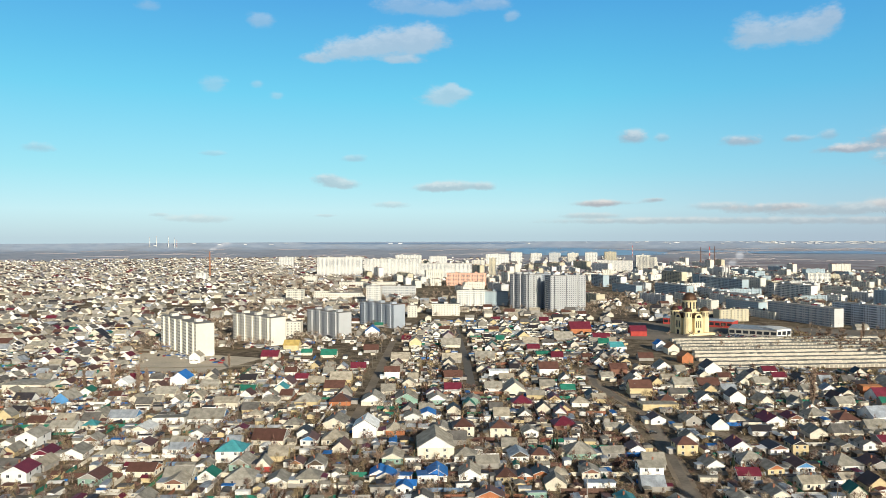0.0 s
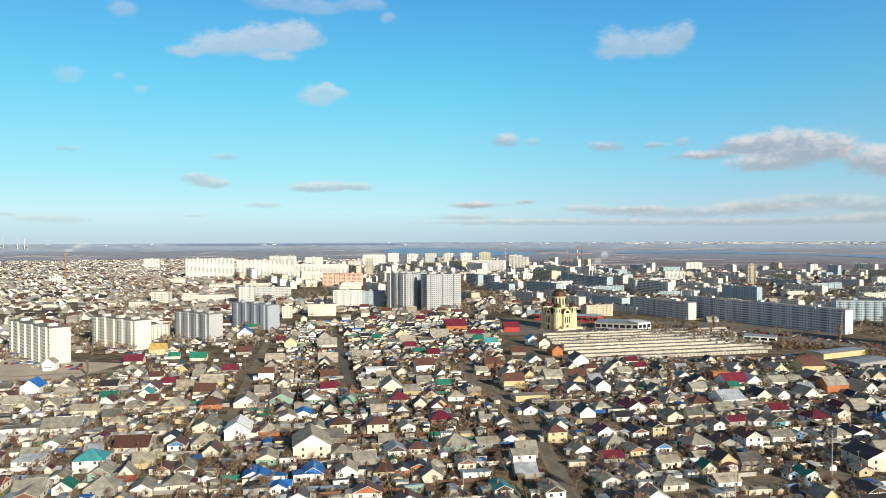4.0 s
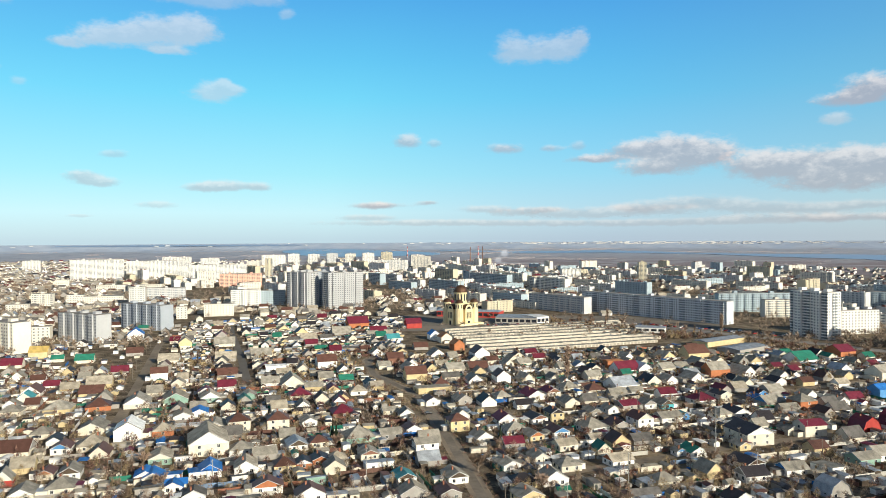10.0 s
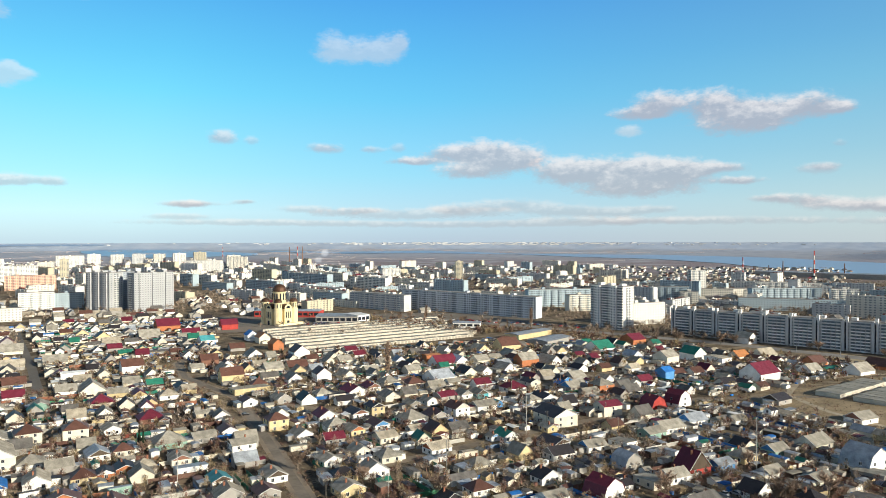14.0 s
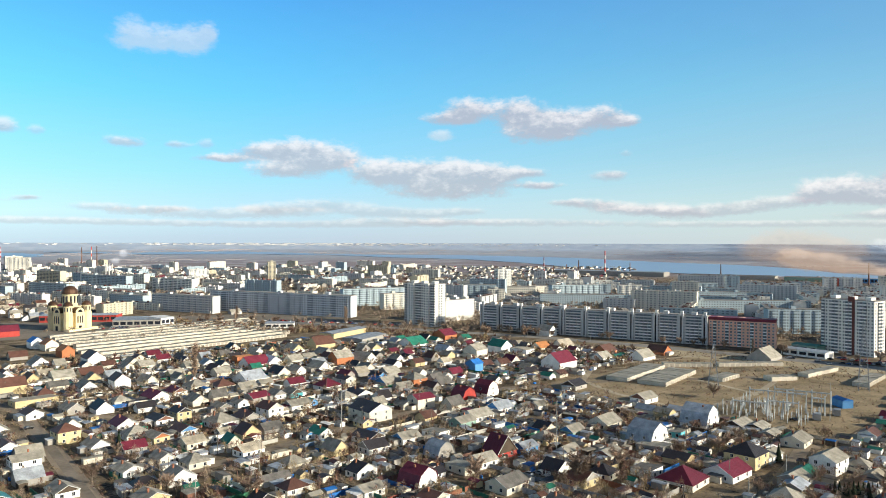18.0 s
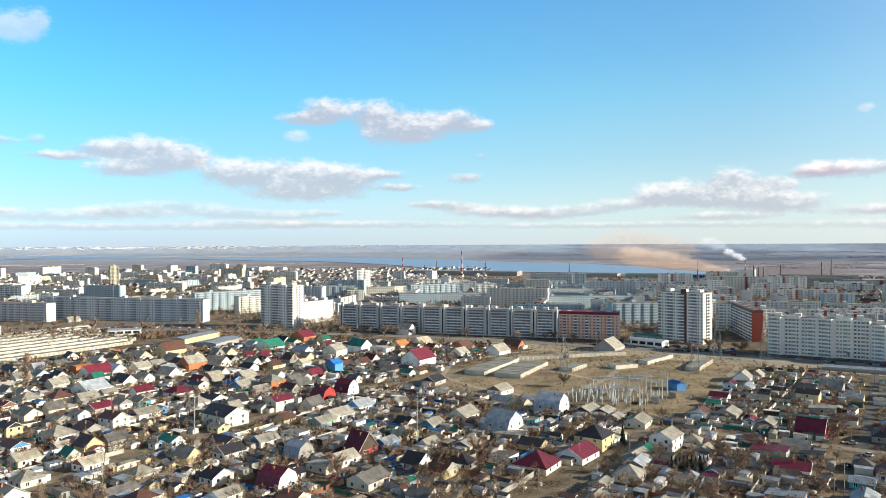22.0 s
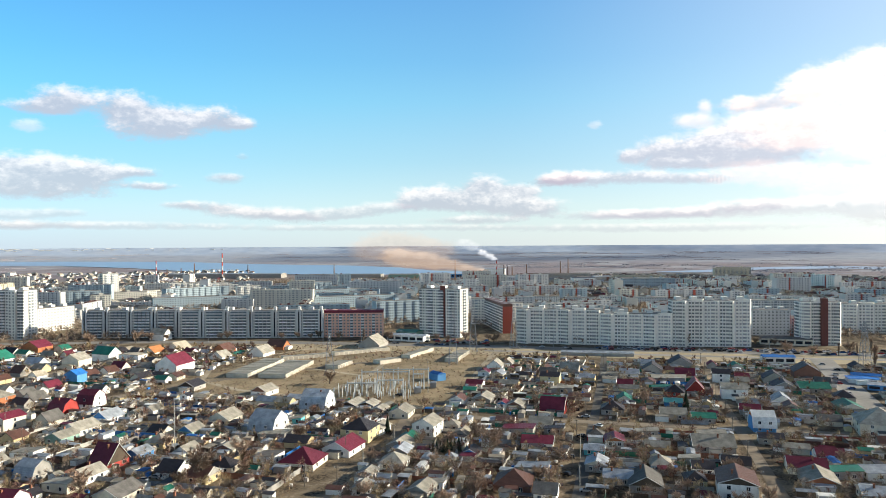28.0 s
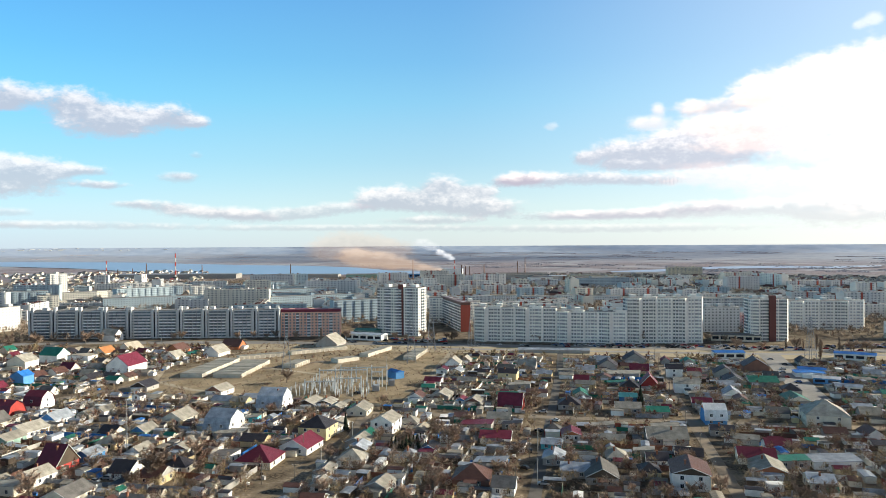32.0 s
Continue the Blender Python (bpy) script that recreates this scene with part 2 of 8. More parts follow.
def part(name, bm, material, parent, label=""):
    me = bm if isinstance(bm, bpy.types.Mesh) else mesh_of(name, bm, *(material if isinstance(material, tuple) else (material,)))
    ob = new(name, me)
    ob.parent = parent
    return tagged(ob, label=label)


def thing(name, m, label, category, group="", kind=""):
    ob = new(name)
    ob.matrix_world = m
    ob.empty_display_size = 0.5
    return tagged(ob, label, category, group, kind)


def soup(name, verts, faces, mi, mats, label, category, kind="stuff"):
    me = bpy.data.meshes.new(name)
    me.from_pydata(verts, [], faces)
    for m in mats:
        me.materials.append(m)
    me.polygons.foreach_set("material_index", mi)
    me.update()
    return tagged(new(name, me), label, category, kind=kind)


class Soup:
    """Many small pieces gathered into one mesh."""

    def __init__(self):
        self.v, self.f, self.m = [], [], []

    def add(self, pts, faces, mi):
        o = len(self.v)
        self.v += pts
        self.f += [tuple(i + o for i in q) for q in faces]
        self.m += mi if isinstance(mi, list) else [mi] * len(faces)

    def box(self, cx, cy, z0, a, b, h, rot, mi, mtop=None):
        c, s = math.cos(rot), math.sin(rot)
        pts = [(cx + x * c - y * s, cy + x * s + y * c, z) for z in (z0, z0 + h) for x, y in ((-a / 2, -b / 2), (a / 2, -b / 2), (a / 2, b / 2), (-a / 2, b / 2))]
        self.add(pts, [(0, 1, 5, 4), (1, 2, 6, 5), (2, 3, 7, 6), (3, 0, 4, 7), (4, 5, 6, 7)], [mi] * 4 + [mi if mtop is None else mtop])

    def cottage(self, cx, cy, z0, a, b, h, r, rot, mw, mr, over=0.4):
        """Walls with two gables and a thick pitched roof, ridge along the local x axis."""
        c, s = math.cos(rot), math.sin(rot)

        def P(x, y, z):
            return (cx + x * c - y * s, cy + x * s + y * c, z0 + z)
        A, B = a / 2, b / 2
        self.add([P(-A, -B, 0), P(A, -B, 0), P(A, B, 0), P(-A, B, 0), P(-A, -B, h), P(A, -B, h), P(A, B, h), P(-A, B, h), P(-A, 0, h + r), P(A, 0, h + r)],
                 [(0, 1, 5, 4), (1, 2, 6, 9, 5), (2, 3, 7, 6), (3, 0, 4, 8, 7)], mw)
        E, g = A + over, r / B
        lo = h - over * g + 0.12
        self.add([P(-E, -B - over, lo), P(E, -B - over, lo), P(E, 0, h + r + 0.14), P(-E, 0, h + r + 0.14), P(-E, B + over, lo), P(E, B + over, lo),
                  P(-E, -B - over, lo - .18), P(E, -B - over, lo - .18), P(E, 0, h + r - .04), P(-E, 0, h + r - .04), P(-E, B + over, lo - .18), P(E, B + over, lo - .18)],
                 [(0, 1, 2, 3), (3, 2, 5, 4), (0, 6, 7, 1), (4, 5, 11, 10), (1, 7, 8, 2), (2, 8, 11, 5), (0, 3, 9, 6), (3, 4, 10, 9)], mr)


# ---- ground ----
def terrain(x, y):
    r = math.hypot(x, y)
    return (68 * ((r - 2600) / 2350) ** 2 if r > 2600 else 0.0) + (27.0 * (r - 4290) / 190 if r > 4290 else 0.0)


def ground_material():
    m, nt, bs = nodes_of("open_ground")
    N, L = nt.nodes, nt.links
    geo = N.new("ShaderNodeNewGeometry")
    ns = []
    for s, d in ((0.0045, 12), (0.014, 9), (0.11, 5), (0.9, 4)):
        n = N.new("ShaderNodeTexNoise")
        n.inputs["Scale"].default_value, n.inputs["Detail"].default_value = s, d
        L.new(geo.outputs["Position"], n.inputs["Vector"])
        ns.append(n)

    def ramp(src, *stops):
        r = N.new("ShaderNodeValToRGB")
        L.new(src, r.inputs[0])
        el = r.color_ramp.elements
        while len(el) < len(stops):
            el.new(0.5)
        for e, (p, c) in zip(el, stops):
            e.position, e.color = p, (*c, 1)
        return r.outputs[0]

    def mix(f, a, b):
        x = N.new("ShaderNodeMix")
        x.data_type = "RGBA"
        L.new(f, x.inputs[0]), L.new(a, x.inputs[6]), L.new(b, x.inputs[7])
        return x.outputs[2]
    near = ramp(ns[2].outputs[0], (0.36, (0.052, 0.041, 0.032)), (0.48, (0.135, 0.107, 0.08)), (0.62, (0.33, 0.265, 0.19)))
    dry = ramp(ns[1].outputs[0], (0.4, (0.28, 0.22, 0.14)), (0.6, (0.12, 0.092, 0.065)))
    town = mix(ramp(ns[3].outputs[0], (0.4, (0, 0, 0)), (0.6, (1, 1, 1))), near, dry)
    # beyond 1.6 km these base colours carry painted haze, paler and bluer outwards
    hazed_meadow = ramp(ns[1].outputs[0], (0.38, (0.285, 0.285, 0.315)), (0.5, (0.355, 0.35, 0.375)), (0.62, (0.4, 0.39, 0.4)))
    hazed_wood = ramp(ns[2].outputs[0], (0.35, (0.2, 0.17, 0.185)), (0.65, (0.34, 0.295, 0.305)))
    plain = mix(ramp(ns[0].outputs[0], (0.43, (0, 0, 0)), (0.5, (1, 1, 1))), hazed_meadow, hazed_wood)
    hazed_steppe = ramp(ns[1].outputs[0], (0.36, (0.3, 0.335, 0.4)), (0.5, (0.385, 0.41, 0.465)), (0.64, (0.33, 0.365, 0.43)))
    # horizon haze, painted as a blue band on the outermost ground
    haze_rim = ramp(ns[1].outputs[0], (0.4, (0.36, 0.44, 0.56)), (0.6, (0.44, 0.51, 0.61)))
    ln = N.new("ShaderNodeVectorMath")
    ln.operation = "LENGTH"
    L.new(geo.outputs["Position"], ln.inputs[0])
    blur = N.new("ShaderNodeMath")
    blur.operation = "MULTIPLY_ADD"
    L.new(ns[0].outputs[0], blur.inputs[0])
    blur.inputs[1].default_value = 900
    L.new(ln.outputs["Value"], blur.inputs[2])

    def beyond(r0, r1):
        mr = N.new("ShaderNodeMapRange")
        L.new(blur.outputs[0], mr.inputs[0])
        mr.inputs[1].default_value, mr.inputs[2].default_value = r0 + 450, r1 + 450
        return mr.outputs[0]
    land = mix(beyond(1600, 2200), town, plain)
    land = mix(beyond(2900, 3700), land, hazed_steppe)
    land = mix(beyond(4050, 4380), land, haze_rim)
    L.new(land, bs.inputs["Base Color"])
    bs.inputs["Roughness"].default_value = 1.0
    bs.inputs["Specular IOR Level"].default_value = 0.05
    return m


def build_ground():
    bm = bmesh.new()
    radii = [0, 120, 240, 400, 600, 900, 1300, 1800, 2200, 2600] + [2600 + 1690 * k / 12 for k in range(1, 13)] + [4350, 4415, 4480]
    n, prev = 144, None
    for r in radii:
        ring = [bm.verts.new((0, 0, 0))] if r == 0 else [bm.verts.new((r * math.sin(k * math.tau / n), r * math.cos(k * math.tau / n), terrain(r, 0))) for k in range(n)]
        if prev:
            for k in range(n):
                if len(prev) == 1:
                    bm.faces.new((prev[0], ring[(k + 1) % n], ring[k]))
                else:
                    bm.faces.new((prev[k], prev[(k + 1) % n], ring[(k + 1) % n], ring[k]))
        prev = ring
    tagged(new("ground", mesh_of("ground", bm, ground_material(), smooth=True)), "bare brown winter earth and dry grass of a flat plain, haze painted on its far part", "ground", kind="structure")


build_ground()


def strip(name, pts, width, material, label, z=0.05, kind="structure", category="road"):
    """A road or path of even width along a line of points, lying on the ground."""
    bm = bmesh.new()
    P = [Vector((x, y)) for x, y in pts]
    prev = None
    for i, p in enumerate(P):
        d = (P[min(i + 1, len(P) - 1)] - P[max(i - 1, 0)]).normalized()
        s = Vector((-d.y, d.x)) * width / 2
        row = [bm.verts.new((p.x + s.x, p.y + s.y, z + terrain(*p))), bm.verts.new((p.x - s.x, p.y - s.y, z + terrain(*p)))]
        if prev:
            bm.faces.new((prev[1], row[1], row[0], prev[0]))
        prev = row
    return tagged(new(name, mesh_of(name, bm, material)), label, category, kind=kind)


WORN = mat("worn_asphalt", (0.25, 0.21, 0.165), 0.95, fine=0.5, coarse=0.05, amount=0.45)
strip("road_main", [(84, 180), (91, 244), (104, 330), (116, 424), (104, 500), (111, 560), (150, 640)], 4, WORN, "worn asphalt street running between the houses")
strip("road_shoulder", [(84, 180), (91, 244), (104, 330), (116, 424), (104, 500), (111, 560), (150, 640)], 8.0, DIRT, "sandy shoulder along the asphalt street", 0.03)
strip("road_west", [(19, 500), (19, 587), (16, 724), (14, 830)], 6, ASPH, "narrow asphalt street in shade between houses", 0.06)
strip("road_lane", [(-49, 400), (-49, 560), (-49, 705), (-40, 800)], 6, DIRT, "unpaved lane between garden plots")
strip("road_cross", [(116, 420), (163, 343), (300, 360), (464, 381)], 6, DIRT, "unpaved cross street", 0.07)
strip("road_south", [(130, 265), (209, 274), (341, 281), (400, 250), (483, 188)], 6, DIRT, "unpaved sandy lane", 0.08)
strip("road_east", [(180, 21), (238, 22), (360, 24), (497, 27), (560, 30)], 4.2, ASPH, "narrow asphalt street with parked cars", 0.06)
strip("road_garden", [(200, -42), (253, -42), (434, -37), (560, -40)], 4.5, DIRT, "sandy unpaved street", 0.06)
strip("road_plots", [(175, 106), (219, 100), (252, 97), (300, 104), (336, 111)], 6, DIRT, "unpaved lane along fences", 0.09)
strip("road_rear", [(336, 111), (343, 30), (349, -104), (352, -180)], 6, DIRT, "unpaved back lane", 0.1)
GREY_ASPH = mat("grey_asphalt", (0.29, 0.27, 0.245), 0.9, fine=0.5, coarse=0.04, amount=0.3)
strip("highway", [(400, 760), (455, 640), (500, 530), (540, 410), (562, 300), (574, 180), (580, 60), (588, -60), (600, -200), (625, -420)], 16, GREY_ASPH, "wide asphalt dual carriageway between houses and apartment blocks", 0.07)
strip("forecourt", [(566, -119), (520, -116), (475, -112), (403, -107)], 15, mat("pale_asphalt", (0.34, 0.32, 0.29), 0.9, fine=0.5, coarse=0.05, amount=0.25), "pale worn asphalt forecourt beside kiosks", 0.11)
TRACK = mat("worn_track", (0.42, 0.35, 0.25), 1.0, fine=0.6, coarse=0.06, amount=0.35)
for q in ([(345, 120), (362, 175), (372, 225), (392, 262), (440, 285), (500, 270), (553, 250)], [(362, 175), (430, 168), (500, 178), (550, 160)], [(350, 100), (400, 98), (470, 105), (548, 110)], [(430, 168), (448, 215), (470, 240)]):
    strip("track", q, rnd.uniform(3.5, 5.5), TRACK, "pale worn dirt track over rough ground", 0.055 + 0.004 * len(q))
strip("service_road", [(555, 120), (560, 20), (566, -90), (580, -230)], 8, GREY_ASPH, "asphalt service road beside the highway", 0.09)
strip("verge", [(545, 330), (556, 200), (562, 60), (568, -90), (584, -280)], 46, mat("dry_verge", (0.5, 0.41, 0.27), 1.0, fine=0.3, coarse=0.03, amount=0.35), "dry yellowish grass verge along the highway", 0.03, "structure", "grass")


strip("rough_grass", [(352, 185), (420, 185), (500, 180), (552, 170)], 165, mat("rough_grass", (0.47, 0.36, 0.205), 1.0, fine=0.7, coarse=0.06, amount=0.75, tint=(0.24, 0.18, 0.12)), "rough dry grass and bare soil round the switchyard", 0.02, "structure", "grass")


strip("sandy_ground", [(-300, 640), (-235, 605), (-165, 580)], 80, mat("sandy_soil", (0.66, 0.57, 0.44), 1.0, fine=0.5, coarse=0.05, amount=0.35, tint=(0.5, 0.42, 0.31)), "open sandy ground with dry grass before the blocks", 0.025, "structure", "ground")
strip("market_yard", [(190, 800), (300, 770), (420, 715), (500, 640)], 150, mat("yard_asphalt", (0.3, 0.265, 0.22), 0.95, fine=0.3, coarse=0.025, amount=0.5, tint=(0.22, 0.185, 0.145)), "worn asphalt and bare soil round the church and market", 0.02)
strip("sandy_track", [(-260, 575), (-215, 572), (-165, 580), (-120, 590)], 5, TRACK, "pale sandy track curving past the houses", 0.06)


# ---- houses ----
def window_mesh():
    bm = bmesh.new()
    box(bm, -0.62, -0.06, -0.72, 0.62, 0.05, 0.72, 1)
    box(bm, -0.52, -0.075, -0.6, -0.04, -0.05, 0.6, 0)
    box(bm, 0.04, -0.075, -0.6, 0.52, -0.05, 0.6, 0)
    return mesh_of("window", bm, GLASS, FRAME)


WINDOW = window_mesh()


def chimney_mesh():
    bm = bmesh.new()
    box(bm, -0.3, -0.3, -1.4, 0.3, 0.3, 0.7)
    box(bm, -0.38, -0.38, 0.7, 0.38, 0.38, 0.85)
    return mesh_of("chimney", bm, BRICK)


CHIMNEY = chimney_mesh()
TAKEN, LATER = [], []


def free(x, y, r):
    return all(abs(x - q[0]) > q[2] + r or abs(y - q[1]) > q[3] + r for q in TAKEN)


def house(x, y, kind, storeys, a, b, rc, wc):
    if math.hypot(x, y) > 470:
        TAKEN.append((x, y, a / 2 + 0.8, b / 2 + 0.8))
        LATER.append((x, y, kind, storeys, a, b, rc, wc))
        return None
    """A family house. kind: ridge along X or Y, Hipped, Shed roof, Mansard; storeys; plan a by b; keys of the roof's and walls' colours."""
    if wc == "r" and storeys == 2:
        kind, storeys = "Y", 1
    turn = rnd.uniform(-5, 5)
    TAKEN.append((x, y, a / 2 + 0.8, b / 2 + 0.8))
    size = "two-storey" if storeys == 2 else "single-storey"
    form = dict(X="gabled", Y="gabled", H="hipped", S="low sloping", M="gambrel")[kind]
    ob = thing("house", pose(x, y, 0, 0, 0, turn), f"{size} {WALL_WORD[wc]} house with a {form} {ROOF_WORD[rc]} roof", "house", "houses of the settlement")
    if kind == "M":
        b = max(b * 0.9, a * 0.85)
    small = min(a, b)
    h = (2.7 if small > 6.5 else 2.3) + (2.7 if storeys == 2 else 0)
    if kind == "S":
        h = h - 0.1
    swap = kind in "YM"
    A, B = (b / 2, a / 2) if swap else (a / 2, b / 2)

    def P(u, v, z):
        return (-v, u, z) if swap else (u, v, z)
    w, r = bmesh.new(), bmesh.new()
    o = 0.4
    if kind in "XY":
        rise = B * (rnd.uniform(0.42, 0.66) if y > 0.4 * x else rnd.uniform(0.36, 0.56))
        if wc == "r":
            h, rise = 2.4, B * 1.15
        prof = [(-B, h), (0, h + rise), (B, h)]
    elif kind == "M":
        h = 2.3 if storeys == 1 else 3.4
        rise = B * 0.95
        prof = [(-B, h - 0.6), (-B * 0.72, h + rise * 0.55), (0, h + rise), (B * 0.72, h + rise * 0.55), (B, h - 0.6)]
    elif kind == "S":
        rise = 0.9
        prof = [(-B, h + 0.9), (B, h)]
    else:
        rise = B * 0.62
        prof = [(-B, h), (B, h)]
    # walls, closed under the roof
    for s in (-1, 1):
        ring = [(s * A, -B, 0), (s * A, B, 0)] + [(s * A, v, z) for v, z in prof[::-1]]
        poly(w, [P(*p) for p in (ring if s > 0 else ring[::-1])])
    for s, (v, z) in ((-1, prof[0]), (1, prof[-1])):
        q = [(-A, s * B, 0), (A, s * B, 0), (A, v, z), (-A, v, z)]
        poly(w, [P(*p) for p in (q if s < 0 else q[::-1])])
    if kind == "H":
        k = max(A - B, 0.3)
        e, z0 = o, h - o * 0.55
        c = [(-A - e, -B - e, z0), (A + e, -B - e, z0), (A + e, B + e, z0), (-A - e, B + e, z0)]
        t = [(-k, 0, h + rise), (k, 0, h + rise)]
        for f in ([c[0], c[1], t[1], t[0]], [c[2], c[3], t[0], t[1]], [c[1], c[2], t[1]], [c[3], c[0], t[0]], c[::-1]):
            poly(r, [P(*p) for p in f])
    else:
        ext = [(prof[0][0] - o, prof[0][1] - o * (prof[1][1] - prof[0][1]) / (prof[1][0] - prof[0][0]))] + prof[1:-1] + [(prof[-1][0] + o, prof[-1][1] - o * (prof[-2][1] - prof[-1][1]) / (prof[-1][0] - prof[-2][0]))]
        for (v0, z0), (v1, z1) in zip(ext, ext[1:]):
            slab(r, [P(-A - o, v0, z0 + 0.14), P(A + o, v0, z0 + 0.14), P(A + o, v1, z1 + 0.14), P(-A - o, v1, z1 + 0.14)], 0.14)
    part("wall", w, WALL[wc], ob)
    part("roof", r, ROOF[rc], ob)
    sides = [s for s in (-1, 1) if s * (y if swap else x) < 0]
    if kind in "XYM" and rnd.random() < 0.6:
        # boarded or plastered gable with pale edge boards
        gm = rnd.choice((FENCE_DARK, WALL["b"], WALL["k"], WALL["w"], WALL["c"], WALL["B"], WALL["o"], ROOF[rc]))
        for s in sides:
            q = bmesh.new()
            up = [(v * 0.97, z - 0.12) for v, z in prof]
            if kind == "M":
                up = up[1:-1]
            lo = min(z for v, z in up)
            ring = [(s * (A + 0.05), v, z) for v, z in up]
            poly(q, [P(*p) for p in (ring[::-1] if s > 0 else ring)])
            part("gable", q, gm, ob)
    if kind in "XY":
        for s in sides:
            q = bmesh.new()
            for (v0, z0), (v1, z1) in zip(prof, prof[1:]):
                beam(q, P(s * (A + o + 0.02), v0 * 1.04, z0 - 0.02), P(s * (A + o + 0.02), v1 * 1.04, z1 + 0.06), 0.11, 0.11, 4)
            part("bargeboard", q, FRAME if rc != "w" else FENCE_DARK, ob)
    # windows on the two sides that the place shows, and a chimney
    toward = Vector((-x, -y)).normalized()
    for face in range(4):
        nx, ny = ((0, -1), (1, 0), (0, 1), (-1, 0))[face]
        if nx * toward.x + ny * toward.y < 0.25:
            continue
        half, dist = (a / 2, b / 2) if nx == 0 else (b / 2, a / 2)
        n = 2 if half > 3.2 and x * x + y * y < 380 ** 2 else 1
        for st in range(storeys):
            for i in range(n):
                u = (i - (n - 1) / 2) * half * 0.95
                win = part("window", WINDOW, None, ob)
                win.matrix_local = pose(u if ny == -1 else (-u if ny == 1 else nx * dist), ny * dist if nx == 0 else u, 1.45 + 2.75 * st, 0, 0, (0, 90, 180, 270)[face])
    if kind != "S" and rnd.random() < 0.65:
        ch = part("chimney", CHIMNEY, None, ob)
        ch.matrix_local = Matrix.Translation(P(A * rnd.uniform(-0.5, 0.5), B * 0.25, h + rise * 0.75 + 0.6))
    if kind in "XYH" and rnd.random() < 0.65:
        s = rnd.choice((-1, 1))
        q = bmesh.new()
        l, d = rnd.uniform(3, min(7, b)), rnd.uniform(2.2, 4.2)
        box(q, s * a / 2, -l / 2, 0, s * (a / 2 + d), l / 2, 2.3) if s > 0 else box(q, -a / 2 - d, -l / 2, 0, -a / 2, l / 2, 2.3)
        part("annex", q, WALL[rnd.choice("wckkc")], ob)
        q = bmesh.new()
        x0, x1 = sorted((s * a / 2, s * (a / 2 + d + 0.3)))
        z0, z1 = (2.75, 2.4) if s > 0 else (2.4, 2.75)
        slab(q, [(x0, -l / 2 - 0.2, z0), (x1, -l / 2 - 0.2, z1), (x1, l / 2 + 0.2, z1), (x0, l / 2 + 0.2, z0)], 0.1)
        part("annex_roof", q, ROOF[rnd.choice("ggkdlwlbr")], ob)
    return ob


house(-234, 455, 'Y', 1, 11.7, 14.6, 'g', 'B')
house(-276, 490, 'S', 2, 29.0, 17.8, 'g', 'c')
house(-219, 504, 'Y', 1, 8.9, 11.1, 'w', 'w')
house(-259, 454, 'X', 1, 11.5, 8.8, 'd', 'w')
house(-200, 387, 'X', 1, 13.3, 10.2, 'g', 'w')
house(-188, 391, 'H', 1, 7.5, 7.2, 'T', 'c')
house(-157, 383, 'Y', 1, 10.3, 12.9, 'w', 'w')
house(-178, 409, 'X', 1, 14.9, 11.5, 'l', 'w')
house(-202, 360, 'Y', 2, 10.5, 13.1, 'g', 'w')
house(-211, 356, 'Y', 1, 7.6, 9.4, 'g', 'w')
house(-185, 340, 'Y', 1, 8.7, 10.9, 'r', 'w')
house(-177, 306, 'Y', 2, 10.0, 12.5, 'r', 'w')
house(-171, 341, 'Y', 1, 9.9, 12.4, 'g', 'w')
house(-146, 306, 'Y', 1, 8.9, 11.1, 'b', 'G')
house(-129, 315, 'X', 1, 11.9, 9.1, 'b', 'c')
house(-144, 353, 'Y', 1, 8.3, 10.3, 'b', 'c')
house(-154, 341, 'H', 1, 8.7, 8.3, 'g', 'c')
house(-124, 347, 'X', 1, 10.3, 7.9, 'l', 'w')
house(-109, 300, 'Y', 1, 8.8, 11.0, 'c', 'c')
house(-173, 362, 'Y', 1, 7.6, 9.5, 'g', 'w')
house(-219, 538, 'S', 1, 11.5, 7.1, 'B', 'w')
house(-97, 336, 'H', 2, 12.3, 11.7, 'T', 'w')
house(-86, 364, 'X', 1, 15.7, 12.1, 'b', 'c')
house(-181, 507, 'Y', 2, 11.4, 14.2, 'B', 'w')
house(-202, 600, 'Y', 2, 9.0, 10.0, 'c', 'w')
house(-145, 616, 'X', 1, 14.3, 11.0, 'r', 'c')
house(-136, 660, 'X', 2, 13.6, 10.5, 'y', 'y')
house(-118, 634, 'X', 1, 8.8, 6.8, 'G', 'c')
house(-97, 623, 'X', 1, 13.0, 10.0, 'G', 'c')
house(-65, 561, 'X', 1, 11.2, 8.6, 'r', 'k')
house(-100, 519, 'X', 1, 9.0, 6.9, 'r', 'w')
house(-107, 501, 'Y', 1, 10.7, 13.4, 'b', 'w')
house(-107, 483, 'Y', 1, 8.5, 10.6, 'T', 'c')
house(-72, 517, 'H', 1, 14.8, 14.2, 'c', 'y')
house(-72, 488, 'H', 1, 13.3, 12.7, 'b', 'y')
house(-63, 448, 'H', 1, 12.9, 12.3, 'b', 'o')
house(-43, 450, 'Y', 1, 13.5, 16.8, 'g', 'c')
house(-83, 448, 'H', 1, 13.7, 13.1, 'g', 'y')
house(-106, 448, 'H', 1, 10.6, 10.1, 'g', 'c')
house(-131, 408, 'X', 1, 19.1, 14.7, 'g', 'w')
house(-151, 405, 'S', 1, 17.1, 10.5, 'g', 'w')
house(-124, 374, 'Y', 1, 8.9, 11.1, 'g', 'w')
house(-106, 383, 'Y', 1, 6.1, 7.6, 'r', 'k')
house(-58, 396, 'Y', 1, 11.9, 14.8, 'g', 'c')
